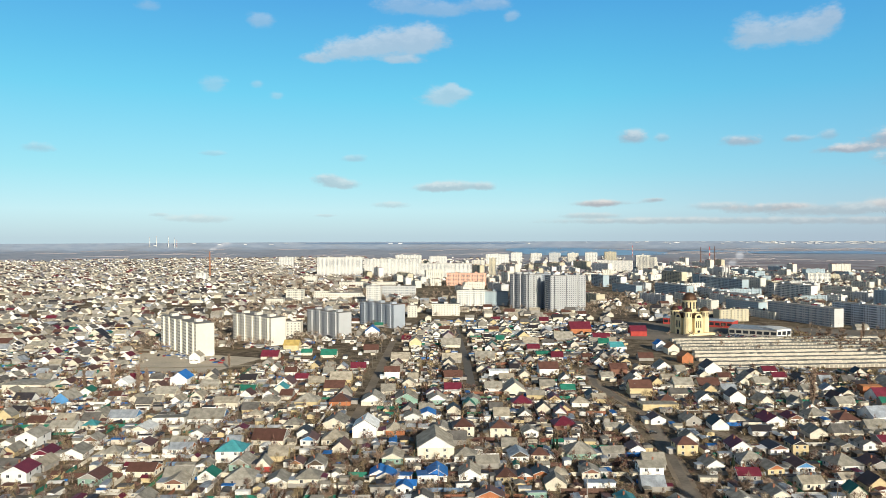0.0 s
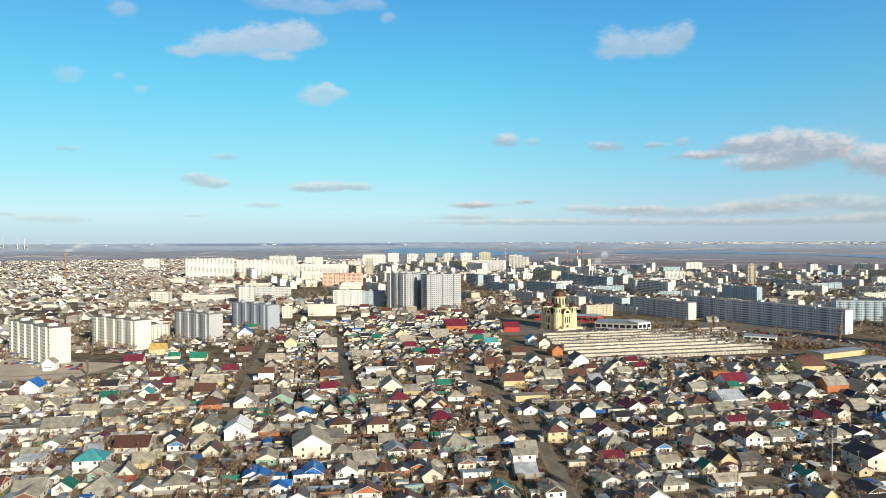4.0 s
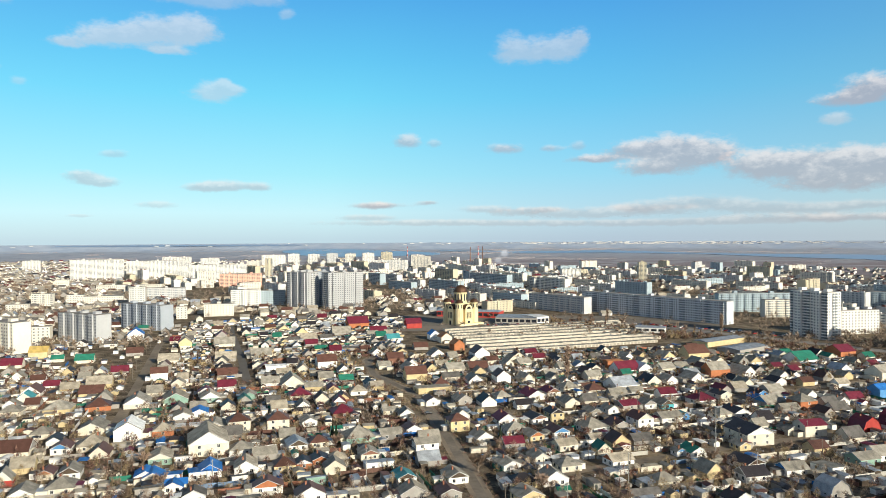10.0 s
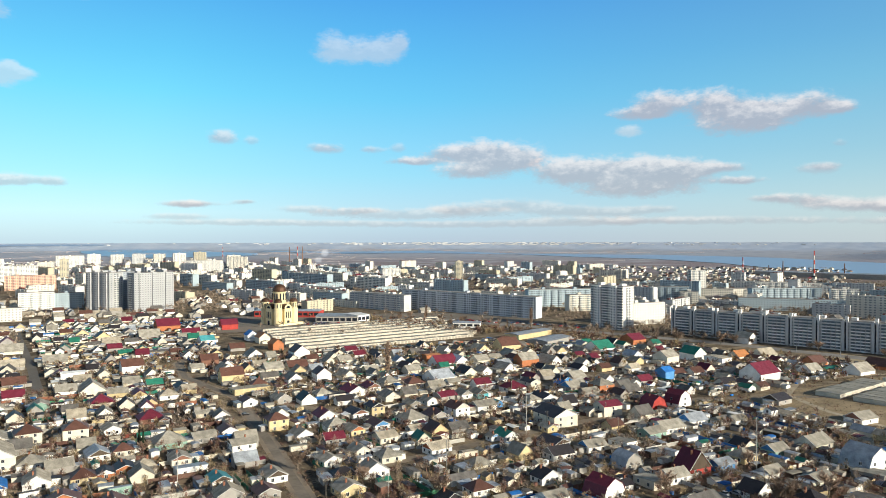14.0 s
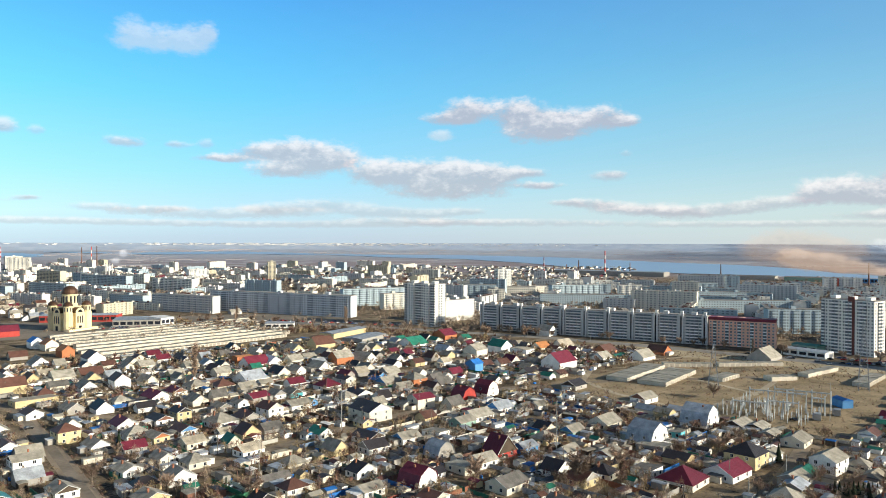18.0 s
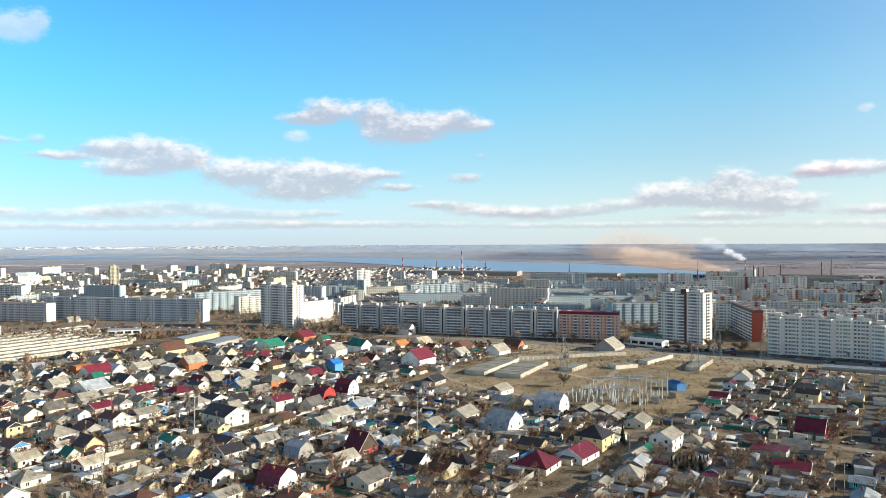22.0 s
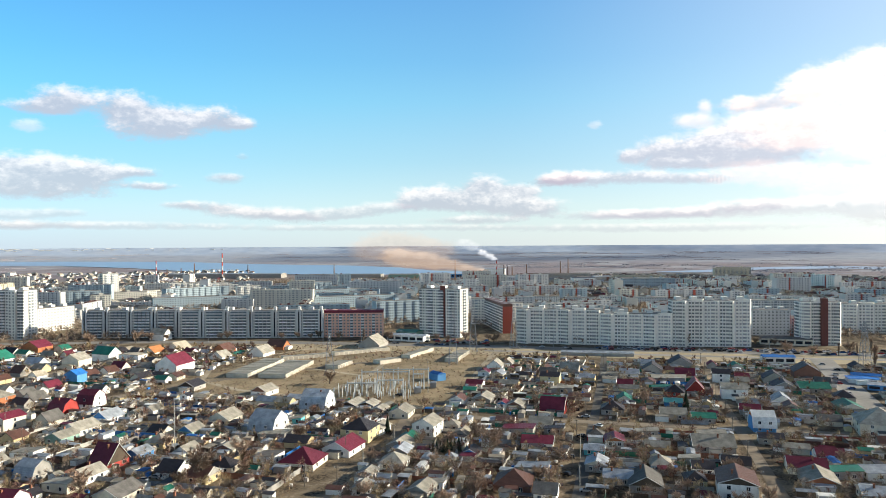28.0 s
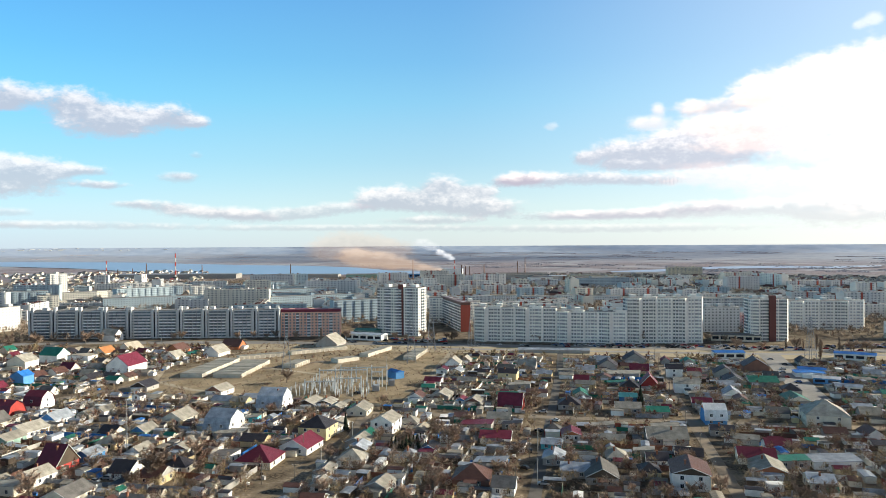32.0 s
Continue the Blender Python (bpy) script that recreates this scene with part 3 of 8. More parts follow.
house(-40, 378, 'Y', 2, 12.2, 15.3, 'w', 'w')
house(-25, 380, 'H', 1, 9.8, 9.4, 'c', 'o')
house(-17, 408, 'Y', 1, 10.0, 12.5, 'c', 'w')
house(-66, 362, 'Y', 1, 7.9, 9.8, 'b', 'w')
house(-54, 364, 'H', 1, 12.3, 11.8, 'c', 'c')
house(-80, 392, 'H', 1, 9.3, 8.9, 'g', 'c')
house(-23, 454, 'Y', 1, 13.6, 17.0, 'c', 'G')
house(-37, 529, 'X', 2, 10.8, 8.3, 'b', 'w')
house(-26, 679, 'Y', 2, 10.9, 13.6, 'c', 'y')
house(-56, 323, 'Y', 1, 7.9, 9.8, 'g', 'w')
house(-24, 306, 'Y', 1, 7.6, 9.6, 'B', 'c')
house(-23, 333, 'Y', 1, 9.3, 11.6, 'c', 'G')
house(-65, 325, 'Y', 1, 6.2, 7.7, 'b', 'c')
house(-79, 321, 'Y', 1, 6.3, 7.9, 'g', 'r')
house(-89, 324, 'Y', 1, 9.0, 11.3, 'g', 'G')
house(-56, 305, 'H', 1, 10.1, 9.7, 'g', 'c')
house(-68, 301, 'Y', 1, 8.2, 10.3, 'g', 'c')
house(-111, 308, 'X', 1, 11.6, 8.9, 'g', 'c')
house(-84, 305, 'H', 1, 11.8, 11.2, 'g', 'k')
house(-14, 329, 'S', 1, 7.4, 4.5, 'g', 'w')
house(-15, 296, 'X', 1, 7.8, 6.0, 'B', 'c')
house(-25, 291, 'S', 1, 8.5, 5.2, 'g', 'k')
house(-105, 322, 'Y', 1, 6.5, 8.2, 'g', 'c')
house(-106, 413, 'H', 1, 7.6, 7.2, 'c', 'c')
house(-157, 494, 'H', 1, 11.4, 10.9, 'g', 'c')
house(-131, 445, 'X', 1, 15.0, 11.5, 'c', 'c')
house(-178, 472, 'H', 1, 12.0, 11.5, 'g', 'c')
house(-35, 602, 'H', 1, 14.8, 14.1, 'c', 'c')
house(-64, 650, 'H', 1, 12.8, 12.2, 'b', 'k')
house(-73, 754, 'Y', 2, 14.5, 18.1, 'B', 'w')
house(144, 776, 'H', 2, 21.7, 20.7, 'r', 'o')
house(154, 717, 'H', 1, 16.1, 15.4, 'r', 'w')
house(156, 664, 'H', 1, 12.2, 11.7, 'T', 'w')
house(128, 538, 'H', 2, 12.0, 11.4, 'b', 'b')
house(77, 541, 'H', 2, 14.0, 13.4, 'b', 'w')
house(40, 530, 'S', 2, 14.0, 8.6, 'w', 'w')
house(33, 485, 'H', 1, 11.1, 10.6, 'g', 'w')
house(6, 482, 'H', 1, 10.9, 10.4, 'r', 'w')
house(7, 524, 'X', 1, 12.7, 9.7, 'b', 'k')
house(81, 479, 'H', 1, 9.1, 8.6, 'G', 'w')
house(116, 522, 'H', 1, 9.0, 8.6, 'g', 'c')
house(130, 502, 'Y', 1, 11.7, 14.6, 'g', 'w')
house(126, 471, 'X', 2, 14.0, 10.8, 'b', 'y')
house(127, 434, 'S', 1, 21.2, 13.0, 'c', 'y')
house(136, 446, 'H', 1, 9.8, 9.3, 'b', 'y')
house(199, 751, 'X', 2, 16.3, 12.5, 'r', 'r')
house(194, 657, 'Y', 2, 9.5, 11.9, 'B', 'w')
house(198, 636, 'Y', 2, 9.9, 12.4, 'o', 'c')
house(195, 591, 'Y', 2, 9.2, 11.5, 'o', 'o')
house(166, 603, 'H', 1, 11.7, 11.2, 'b', 'k')
house(167, 559, 'Y', 1, 11.5, 14.3, 'g', 'w')
house(197, 541, 'Y', 2, 12.1, 15.2, 'b', 'w')
house(161, 495, 'H', 1, 12.7, 12.1, 'g', 'c')
house(177, 492, 'H', 1, 13.8, 13.2, 'b', 'c')
house(160, 450, 'Y', 1, 9.6, 12.0, 'g', 'w')
house(116, 400, 'Y', 1, 8.2, 10.3, 'b', 'w')
house(134, 398, 'Y', 1, 8.5, 10.6, 'g', 'k')
house(89, 386, 'X', 1, 8.4, 6.5, 'g', 'c')
house(113, 343, 'H', 2, 9.6, 9.2, 'b', 'y')
house(117, 320, 'Y', 1, 7.9, 9.9, 'g', 'w')
house(87, 309, 'X', 2, 10.0, 7.7, 'g', 'w')
house(90, 344, 'Y', 1, 7.6, 9.5, 'b', 'w')
house(78, 339, 'X', 1, 10.1, 7.8, 'g', 'k')
house(63, 340, 'H', 1, 13.5, 12.9, 'g', 'G')
house(67, 434, 'S', 1, 8.1, 5.0, 'k', 'k')
house(82, 441, 'H', 1, 10.0, 9.6, 'c', 'w')
house(47, 441, 'H', 1, 12.3, 11.7, 'r', 'c')
house(18, 449, 'Y', 1, 9.1, 11.4, 'g', 'G')
house(-4, 451, 'Y', 1, 10.8, 13.5, 'c', 'G')
house(64, 390, 'H', 1, 12.1, 11.5, 'r', 'b')
house(69, 382, 'Y', 1, 4.5, 4.9, 'b', 'k')
house(29, 374, 'H', 2, 10.6, 10.1, 'b', 'c')
house(10, 377, 'H', 2, 10.6, 10.1, 'b', 'c')
house(44, 375, 'Y', 1, 7.5, 9.4, 'g', 'w')
house(-1, 381, 'Y', 1, 10.4, 12.9, 'g', 'c')
house(34, 335, 'Y', 1, 8.6, 10.8, 'l', 'w')
house(44, 336, 'H', 1, 8.3, 7.9, 'b', 'c')
house(-4, 345, 'Y', 2, 16.8, 21.0, 'c', 'c')
house(10, 335, 'H', 1, 9.9, 9.4, 'g', 'w')
house(26, 306, 'H', 1, 8.7, 8.3, 'b', 'y')
house(34, 307, 'Y', 1, 6.2, 7.8, 'd', 'o')
house(41, 309, 'Y', 1, 6.9, 8.7, 'd', 'o')
house(48, 308, 'H', 1, 7.5, 7.2, 'c', 'y')
house(11, 309, 'Y', 1, 9.0, 11.2, 'c', 'w')
house(-3, 309, 'Y', 1, 8.8, 11.0, 'B', 'w')
house(62, 311, 'Y', 1, 7.8, 9.8, 'g', 'c')
house(63, 295, 'S', 1, 11.6, 7.1, 'l', 'w')
house(69, 276, 'Y', 1, 7.4, 9.3, 'T', 'w')
house(88, 271, 'Y', 1, 8.0, 10.0, 'g', 'w')
house(36, 284, 'S', 1, 7.4, 4.5, 'l', 'G')
house(8, 295, 'S', 1, 6.2, 4.5, 'k', 'w')
house(-9, 413, 'Y', 1, 9.1, 11.4, 'B', 'w')
house(66, 768, 'Y', 1, 10.7, 13.3, 'c', 'y')
house(80, 735, 'Y', 1, 12.0, 15.0, 'd', 'y')
house(82, 691, 'H', 1, 14.4, 13.7, 'c', 'k')
house(80, 654, 'H', 1, 10.9, 10.4, 'r', 'k')
house(35, 782, 'S', 1, 16.3, 10.0, 'B', 'w')
house(7, 596, 'X', 1, 15.3, 11.8, 'c', 'k')
house(7, 680, 'X', 1, 17.5, 13.4, 'g', 'c')
house(5, 737, 'Y', 1, 11.1, 13.9, 'r', 'k')
house(34, 604, 'H', 1, 15.7, 15.0, 'g', 'c')
house(67, 511, 'S', 1, 11.0, 6.8, 'c', 'c')
house(46, 479, 'Y', 1, 14.3, 17.9, 'g', 'c')
house(109, 616, 'S', 1, 17.5, 10.8, 'k', 'k')
house(118, 723, 'X', 1, 18.1, 13.9, 'g', 'k')
house(177, 445, 'Y', 2, 9.4, 11.8, 'b', 'w')
house(193, 443, 'Y', 1, 8.8, 11.0, 'g', 'c')
house(215, 452, 'H', 1, 9.3, 8.9, 'g', 'y')
house(239, 438, 'H', 1, 10.2, 9.8, 'g', 'c')
house(274, 471, 'S', 2, 12.0, 7.4, 'o', 'o')
house(273, 453, 'X', 1, 17.3, 13.3, 'r', 'w')
house(285, 451, 'Y', 1, 10.7, 13.4, 'w', 'w')
house(302, 448, 'H', 1, 10.9, 10.4, 'g', 'c')
house(266, 411, 'Y', 1, 9.8, 12.2, 'd', 'c')
house(278, 409, 'Y', 1, 7.9, 9.8, 'g', 'w')
house(242, 407, 'H', 1, 15.4, 14.7, 'l', 'w')
house(219, 399, 'H', 1, 11.4, 10.9, 'b', 'c')
house(177, 396, 'Y', 1, 11.1, 13.8, 'r', 'w')
house(191, 401, 'Y', 1, 8.4, 10.5, 'r', 'w')
house(159, 399, 'H', 1, 8.7, 8.3, 'g', 'c')
house(207, 409, 'H', 1, 11.6, 11.0, 'g', 'c')
house(190, 348, 'Y', 1, 6.9, 8.7, 'g', 'k')
house(202, 350, 'Y', 1, 6.6, 8.2, 'g', 'w')
house(216, 356, 'X', 1, 11.1, 8.5, 'r', 'k')
house(227, 354, 'Y', 1, 7.2, 9.0, 'g', 'w')
house(236, 351, 'Y', 1, 7.2, 8.9, 'c', 'T')
house(263, 355, 'H', 1, 12.2, 11.6, 'r', 'w')
house(274, 352, 'Y', 2, 7.8, 9.8, 'd', 'c')
house(354, 486, 'X', 2, 18.1, 13.9, 'b', 'y')
house(336, 458, 'Y', 1, 10.0, 12.6, 'g', 'k')
house(323, 420, 'X', 2, 14.6, 11.3, 'g', 'o')
house(297, 410, 'Y', 1, 9.9, 12.4, 'g', 'w')
house(339, 414, 'Y', 1, 12.9, 16.1, 'g', 'w')
house(296, 349, 'Y', 1, 6.2, 7.8, 'B', 'k')
house(165, 342, 'Y', 2, 7.2, 9.0, 'd', 'y')
house(156, 345, 'Y', 1, 8.8, 11.0, 'd', 'w')
house(140, 348, 'Y', 1, 9.4, 11.7, 'r', 'w')
house(137, 327, 'H', 1, 10.8, 10.3, 'g', 'w')
house(141, 315, 'Y', 1, 7.4, 9.2, 'g', 'y')
house(155, 318, 'Y', 1, 8.1, 10.2, 'b', 'w')
house(167, 302, 'X', 1, 8.0, 6.2, 'c', 'w')
house(175, 321, 'H', 1, 12.4, 11.9, 'g', 'w')
house(188, 319, 'Y', 1, 9.3, 11.7, 'b', 'k')
house(200, 318, 'Y', 2, 8.7, 10.8, 'b', 'w')
house(221, 325, 'X', 1, 11.8, 9.1, 'g', 'w')
house(231, 326, 'Y', 1, 4.5, 5.0, 'T', 'B')
house(261, 323, 'Y', 1, 10.0, 12.5, 'd', 'w')
house(251, 322, 'H', 1, 9.0, 8.6, 'g', 'c')
house(234, 281, 'Y', 2, 13.9, 17.4, 'd', 'c')
house(222, 272, 'Y', 1, 5.8, 7.2, 'g', 'y')
house(196, 270, 'Y', 1, 7.8, 9.8, 'G', 'w')
house(190, 272, 'Y', 1, 4.5, 4.5, 'g', 'w')
house(159, 269, 'X', 1, 10.2, 7.9, 'c', 'w')
house(136, 270, 'H', 1, 9.0, 8.6, 'g', 'c')
house(129, 283, 'Y', 1, 6.9, 8.7, 'g', 'c')
house(113, 278, 'Y', 1, 7.8, 9.7, 'g', 'w')
house(148, 296, 'X', 1, 9.3, 7.2, 'c', 'c')
house(158, 297, 'S', 1, 6.1, 4.5, 'c', 'w')
house(127, 306, 'X', 1, 9.1, 7.0, 'r', 'k')
house(207, 250, 'Y', 1, 9.3, 11.7, 'd', 'w')
house(384, 464, 'S', 1, 14.2, 8.7, 'g', 'k')
house(216, 500, 'H', 1, 10.2, 9.8, 'g', 'c')
house(244, 499, 'Y', 1, 7.0, 8.8, 'd', 'w')
house(205, 502, 'Y', 1, 7.1, 8.9, 'g', 'c')
house(330, 490, 'Y', 1, 10.6, 13.2, 'g', 'y')
house(301, 498, 'Y', 1, 8.3, 10.3, 'g', 'w')
house(420, 448, 'H', 1, 18.7, 17.9, 'G', 'w')
house(465, 455, 'H', 2, 15.7, 15.0, 'r', 'o')
house(419, 377, 'H', 2, 13.6, 13.0, 'g', 'c')
house(447, 376, 'Y', 2, 12.2, 15.2, 'G', 'w')
house(412, 404, 'Y', 1, 9.9, 12.4, 'l', 'w')
house(373, 365, 'X', 1, 8.9, 6.9, 'c', 'w')
house(370, 334, 'H', 2, 8.8, 8.4, 'B', 'B')
house(305, 324, 'H', 2, 11.2, 10.7, 'g', 'o')
house(318, 362, 'H', 1, 10.6, 10.1, 'g', 'k')
house(303, 356, 'Y', 1, 7.7, 9.6, 'd', 'B')
house(331, 327, 'Y', 1, 8.9, 11.1, 'g', 'w')
house(346, 330, 'X', 1, 9.9, 7.6, 'r', 'k')
house(300, 279, 'M', 1, 10.8, 8.6, 'r', 'r')
house(317, 277, 'M', 2, 11.1, 8.9, 'r', 'w')
house(269, 281, 'X', 2, 11.7, 9.0, 'r', 'c')
house(261, 286, 'Y', 1, 6.7, 8.4, 'g', 'c')
house(296, 338, 'X', 1, 13.5, 10.4, 'g', 'k')
house(270, 242, 'X', 1, 13.2, 10.1, 'g', 'w')
house(291, 245, 'X', 1, 11.6, 9.0, 'l', 'w')
house(303, 238, 'X', 1, 7.2, 5.5, 'k', 'k')
house(218, 237, 'X', 1, 10.1, 7.7, 'g', 'w')
house(198, 236, 'X', 1, 10.3, 8.0, 'd', 'w')
house(233, 234, 'S', 1, 6.7, 11.0, 'g', 'w')
house(256, 239, 'X', 1, 10.6, 8.2, 'g', 'G')
house(231, 195, 'X', 2, 11.4, 8.8, 'r', 'r')
house(243, 191, 'X', 1, 8.8, 6.8, 'l', 'B')
house(216, 191, 'X', 1, 9.8, 7.6, 'g', 'w')
house(213, 212, 'M', 1, 9.6, 7.7, 'l', 'k')
house(182, 192, 'M', 1, 11.5, 9.2, 'r', 'w')
house(193, 194, 'X', 1, 6.0, 4.6, 'd', 'w')
house(205, 192, 'S', 1, 6.8, 11.1, 'g', 'c')
house(163, 197, 'X', 1, 9.2, 7.1, 'g', 'w')
house(202, 167, 'X', 1, 12.7, 9.8, 'k', 'c')
house(446, 353, 'S', 2, 10.0, 16.3, 'c', 'w')
house(420, 300, 'X', 2, 20.5, 15.8, 'r', 'w')
house(556, 411, 'Y', 2, 11.8, 14.8, 'g', 'w')
house(501, 354, 'X', 1, 15.4, 11.9, 'c', 'c')
house(479, 360, 'X', 1, 13.5, 10.4, 'o', 'c')
house(500, 313, 'X', 1, 15.1, 11.6, 'b', 'o')
house(470, 297, 'X', 1, 12.8, 9.9, 'g', 'w')
house(495, 278, 'X', 1, 16.3, 12.5, 'g', 'w')
house(528, 282, 'Y', 1, 12.2, 15.2, 'b', 'o')
house(559, 213, 'X', 1, 22.7, 17.4, 'g', 'k')
house(368, 252, 'X', 1, 12.9, 10.0, 'd', 'k')
house(332, 231, 'X', 2, 5.1, 4.5, 'd', 'w')
house(311, 235, 'X', 1, 8.3, 6.4, 'g', 'w')
house(365, 204, 'X', 1, 12.6, 9.7, 'g', 'w')
house(337, 159, 'M', 2, 15.1, 12.1, 'l', 'w')
house(291, 161, 'M', 2, 14.3, 11.5, 'l', 'w')
house(303, 190, 'X', 1, 13.6, 10.5, 'g', 'c')
house(279, 192, 'X', 1, 9.4, 7.2, 'g', 'G')
house(260, 194, 'H', 1, 9.0, 8.6, 'g', 'y')
house(259, 161, 'X', 1, 10.9, 8.4, 'g', 'c')
house(344, 143, 'X', 1, 12.9, 9.9, 'g', 'k')
house(337, 126, 'X', 1, 8.7, 6.7, 'g', 'k')
house(335, 114, 'X', 1, 12.8, 9.8, 'g', 'c')
house(291, 118, 'H', 2, 13.1, 12.5, 'd', 'y')
house(304, 114, 'X', 1, 9.2, 7.1, 'g', 'w')
house(271, 117, 'X', 1, 15.2, 11.7, 'r', 'w')
house(251, 125, 'H', 1, 14.5, 13.8, 'r', 'c')
house(290, 96, 'X', 1, 8.9, 6.8, 'G', 'k')
house(280, 96, 'X', 1, 10.7, 8.2, 'g', 'k')
house(309, 157, 'S', 1, 4.5, 6.8, 'g', 'T')
house(282, 153, 'S', 1, 7.7, 12.4, 'g', 'k')
house(412, 95, 'Y', 1, 7.6, 9.5, 'r', 'w')
house(451, 98, 'X', 1, 8.8, 6.8, 'r', 'w')
house(477, 96, 'X', 1, 12.5, 9.6, 'g', 'w')
house(490, 90, 'X', 1, 9.0, 6.9, 'g', 'k')
house(395, 94, 'Y', 1, 5.6, 7.0, 'G', 'k')
house(368, 94, 'X', 1, 9.9, 7.6, 'b', 'w')
house(431, 54, 'Y', 2, 8.8, 11.0, 'd', 'y')
house(475, 47, 'Y', 1, 9.2, 11.6, 'g', 'k')
house(409, 45, 'S', 1, 7.3, 11.9, 'g', 'k')
house(374, 82, 'X', 1, 12.7, 9.7, 'g', 'k')
house(365, 70, 'X', 1, 7.3, 5.6, 'r', 'w')
house(363, 63, 'X', 1, 9.7, 7.5, 'g', 'k')
house(359, 44, 'Y', 1, 9.3, 11.7, 'r', 'r')
house(334, 91, 'S', 1, 6.4, 10.4, 'd', 'w')
house(315, 84, 'H', 1, 7.6, 7.3, 'g', 'k')
house(305, 92, 'X', 2, 12.7, 9.8, 'g', 'w')
house(271, 93, 'X', 1, 9.5, 7.3, 'l', 'k')
house(257, 91, 'H', 1, 10.1, 9.6, 'g', 'w')
house(277, 66, 'X', 1, 8.0, 6.1, 'd', 'k')
house(268, 72, 'H', 1, 4.5, 4.5, 'l', 'G')
house(297, 43, 'Y', 1, 9.9, 12.4, 'r', 'w')
house(316, 54, 'S', 1, 8.3, 13.5, 'r', 'k')
house(320, 39, 'S', 1, 5.1, 8.3, 'd', 'k')
house(262, 40, 'S', 1, 6.9, 11.3, 'l', 'k')
house(245, 44, 'H', 1, 12.8, 12.2, 'b', 'b')
house(243, 96, 'X', 1, 7.4, 5.7, 'g', 'w')
house(227, 92, 'X', 1, 7.5, 5.8, 'g', 'w')
house(237, 70, 'S', 1, 4.7, 7.7, 'g', 'w')
house(230, 72, 'X', 1, 9.6, 7.4, 'g', 'k')
house(292, 20, 'Y', 1, 6.2, 7.7, 'l', 'T')
house(273, 18, 'X', 1, 10.0, 7.7, 'l', 'k')
house(314, 21, 'H', 1, 7.1, 6.8, 'k', 'r')
house(346, 135, 'X', 1, 10.5, 8.1, 'g', 'k')
house(486, -4, 'H', 1, 13.0, 12.4, 'd', 'k')
house(514, -22, 'H', 1, 15.6, 14.9, 'd', 'k')
house(470, -23, 'Y', 1, 8.9, 11.1, 'r', 'k')
house(467, 10, 'Y', 1, 9.0, 11.3, 'l', 'w')
house(463, 21, 'S', 1, 6.4, 10.4, 'g', 'k')
house(463, -43, 'Y', 2, 8.0, 10.0, 'd', 'w')
house(471, -73, 'H', 1, 12.5, 12.0, 'd', 'k')
house(484, -93, 'H', 2, 15.3, 14.6, 'd', 'b')
house(416, -15, 'H', 1, 10.9, 10.4, 'd', 'r')
house(426, -26, 'X', 1, 12.5, 9.6, 'r', 'r')
house(417, -45, 'Y', 2, 10.4, 13.0, 'g', 'w')
house(445, -89, 'Y', 1, 12.6, 15.8, 'G', 'k')
house(446, -74, 'X', 1, 14.8, 11.4, 'd', 'k')
house(366, 16, 'H', 1, 11.2, 10.7, 'd', 'k')
house(357, -25, 'Y', 1, 8.3, 10.3, 'G', 'k')
house(387, -13, 'Y', 1, 6.9, 8.6, 'T', 'B')
house(362, -12, 'Y', 1, 9.5, 11.8, 'g', 'k')
house(376, -25, 'S', 1, 4.8, 7.8, 'd', 'k')
house(404, -49, 'S', 1, 5.0, 8.2, 'g', 'k')
house(379, -48, 'Y', 1, 7.3, 9.1, 'r', 'k')
house(348, -49, 'M', 2, 10.9, 8.7, 'w', 'B')
house(326, -26, 'S', 1, 6.8, 11.0, 'g', 'k')
house(310, -25, 'Y', 1, 12.7, 15.9, 'g', 'k')
house(285, -31, 'Y', 1, 7.8, 9.7, 'd', 'k')
house(326, -49, 'Y', 1, 7.6, 9.5, 'd', 'k')
house(288, -55, 'Y', 1, 10.4, 12.9, 'r', 'c')
house(284, -66, 'S', 1, 6.9, 11.2, 'G', 'k')
house(397, -95, 'X', 1, 13.9, 10.7, 'G', 'k')
house(422, -99, 'H', 1, 10.3, 9.8, 'd', 'k')
house(355, -97, 'H', 2, 18.7, 17.8, 'g', 'c')
house(257, -28, 'X', 2, 15.9, 12.2, 'b', 'w')
house(259, 10, 'Y', 1, 7.7, 9.6, 'l', 'k')
house(256, 1, 'X', 1, 14.0, 10.8, 'k', 'k')
house(325, 0, 'S', 1, 5.5, 8.9, 'g', 'k')
house(308, 13, 'X', 1, 9.9, 7.6, 'r', 'w')
house(288, -15, 'S', 1, 4.5, 7.3, 'g', 'k')
house(273, -56, 'X', 1, 14.5, 11.1, 'g', 'k')
house(287, -81, 'S', 1, 9.9, 16.1, 'l', 'w')
house(507, -56, 'H', 1, 8.8, 8.4, 'G', 'k')
house(512, -42, 'X', 1, 7.4, 5.7, 'r', 'k')
house(557, -88, 'S', 1, 9.8, 15.9, 'B', 'w')
house(479, -123, 'S', 1, 10.4, 16.8, 'B', 'w')
house(456, -13, 'S', 1, 11.8, 19.1, 'g', 'k')
house(427, -8, 'S', 1, 6.0, 9.7, 'G', 'k')


for x, y, k, a, b in ((-18, 305, "S", 9, 7), (-7, 306, "S", 8, 9), (-16, 292, "Y", 7, 6), (-27, 309, "Y", 8, 9)):
    house(x, y, k, 1, a, b, "B", "w")


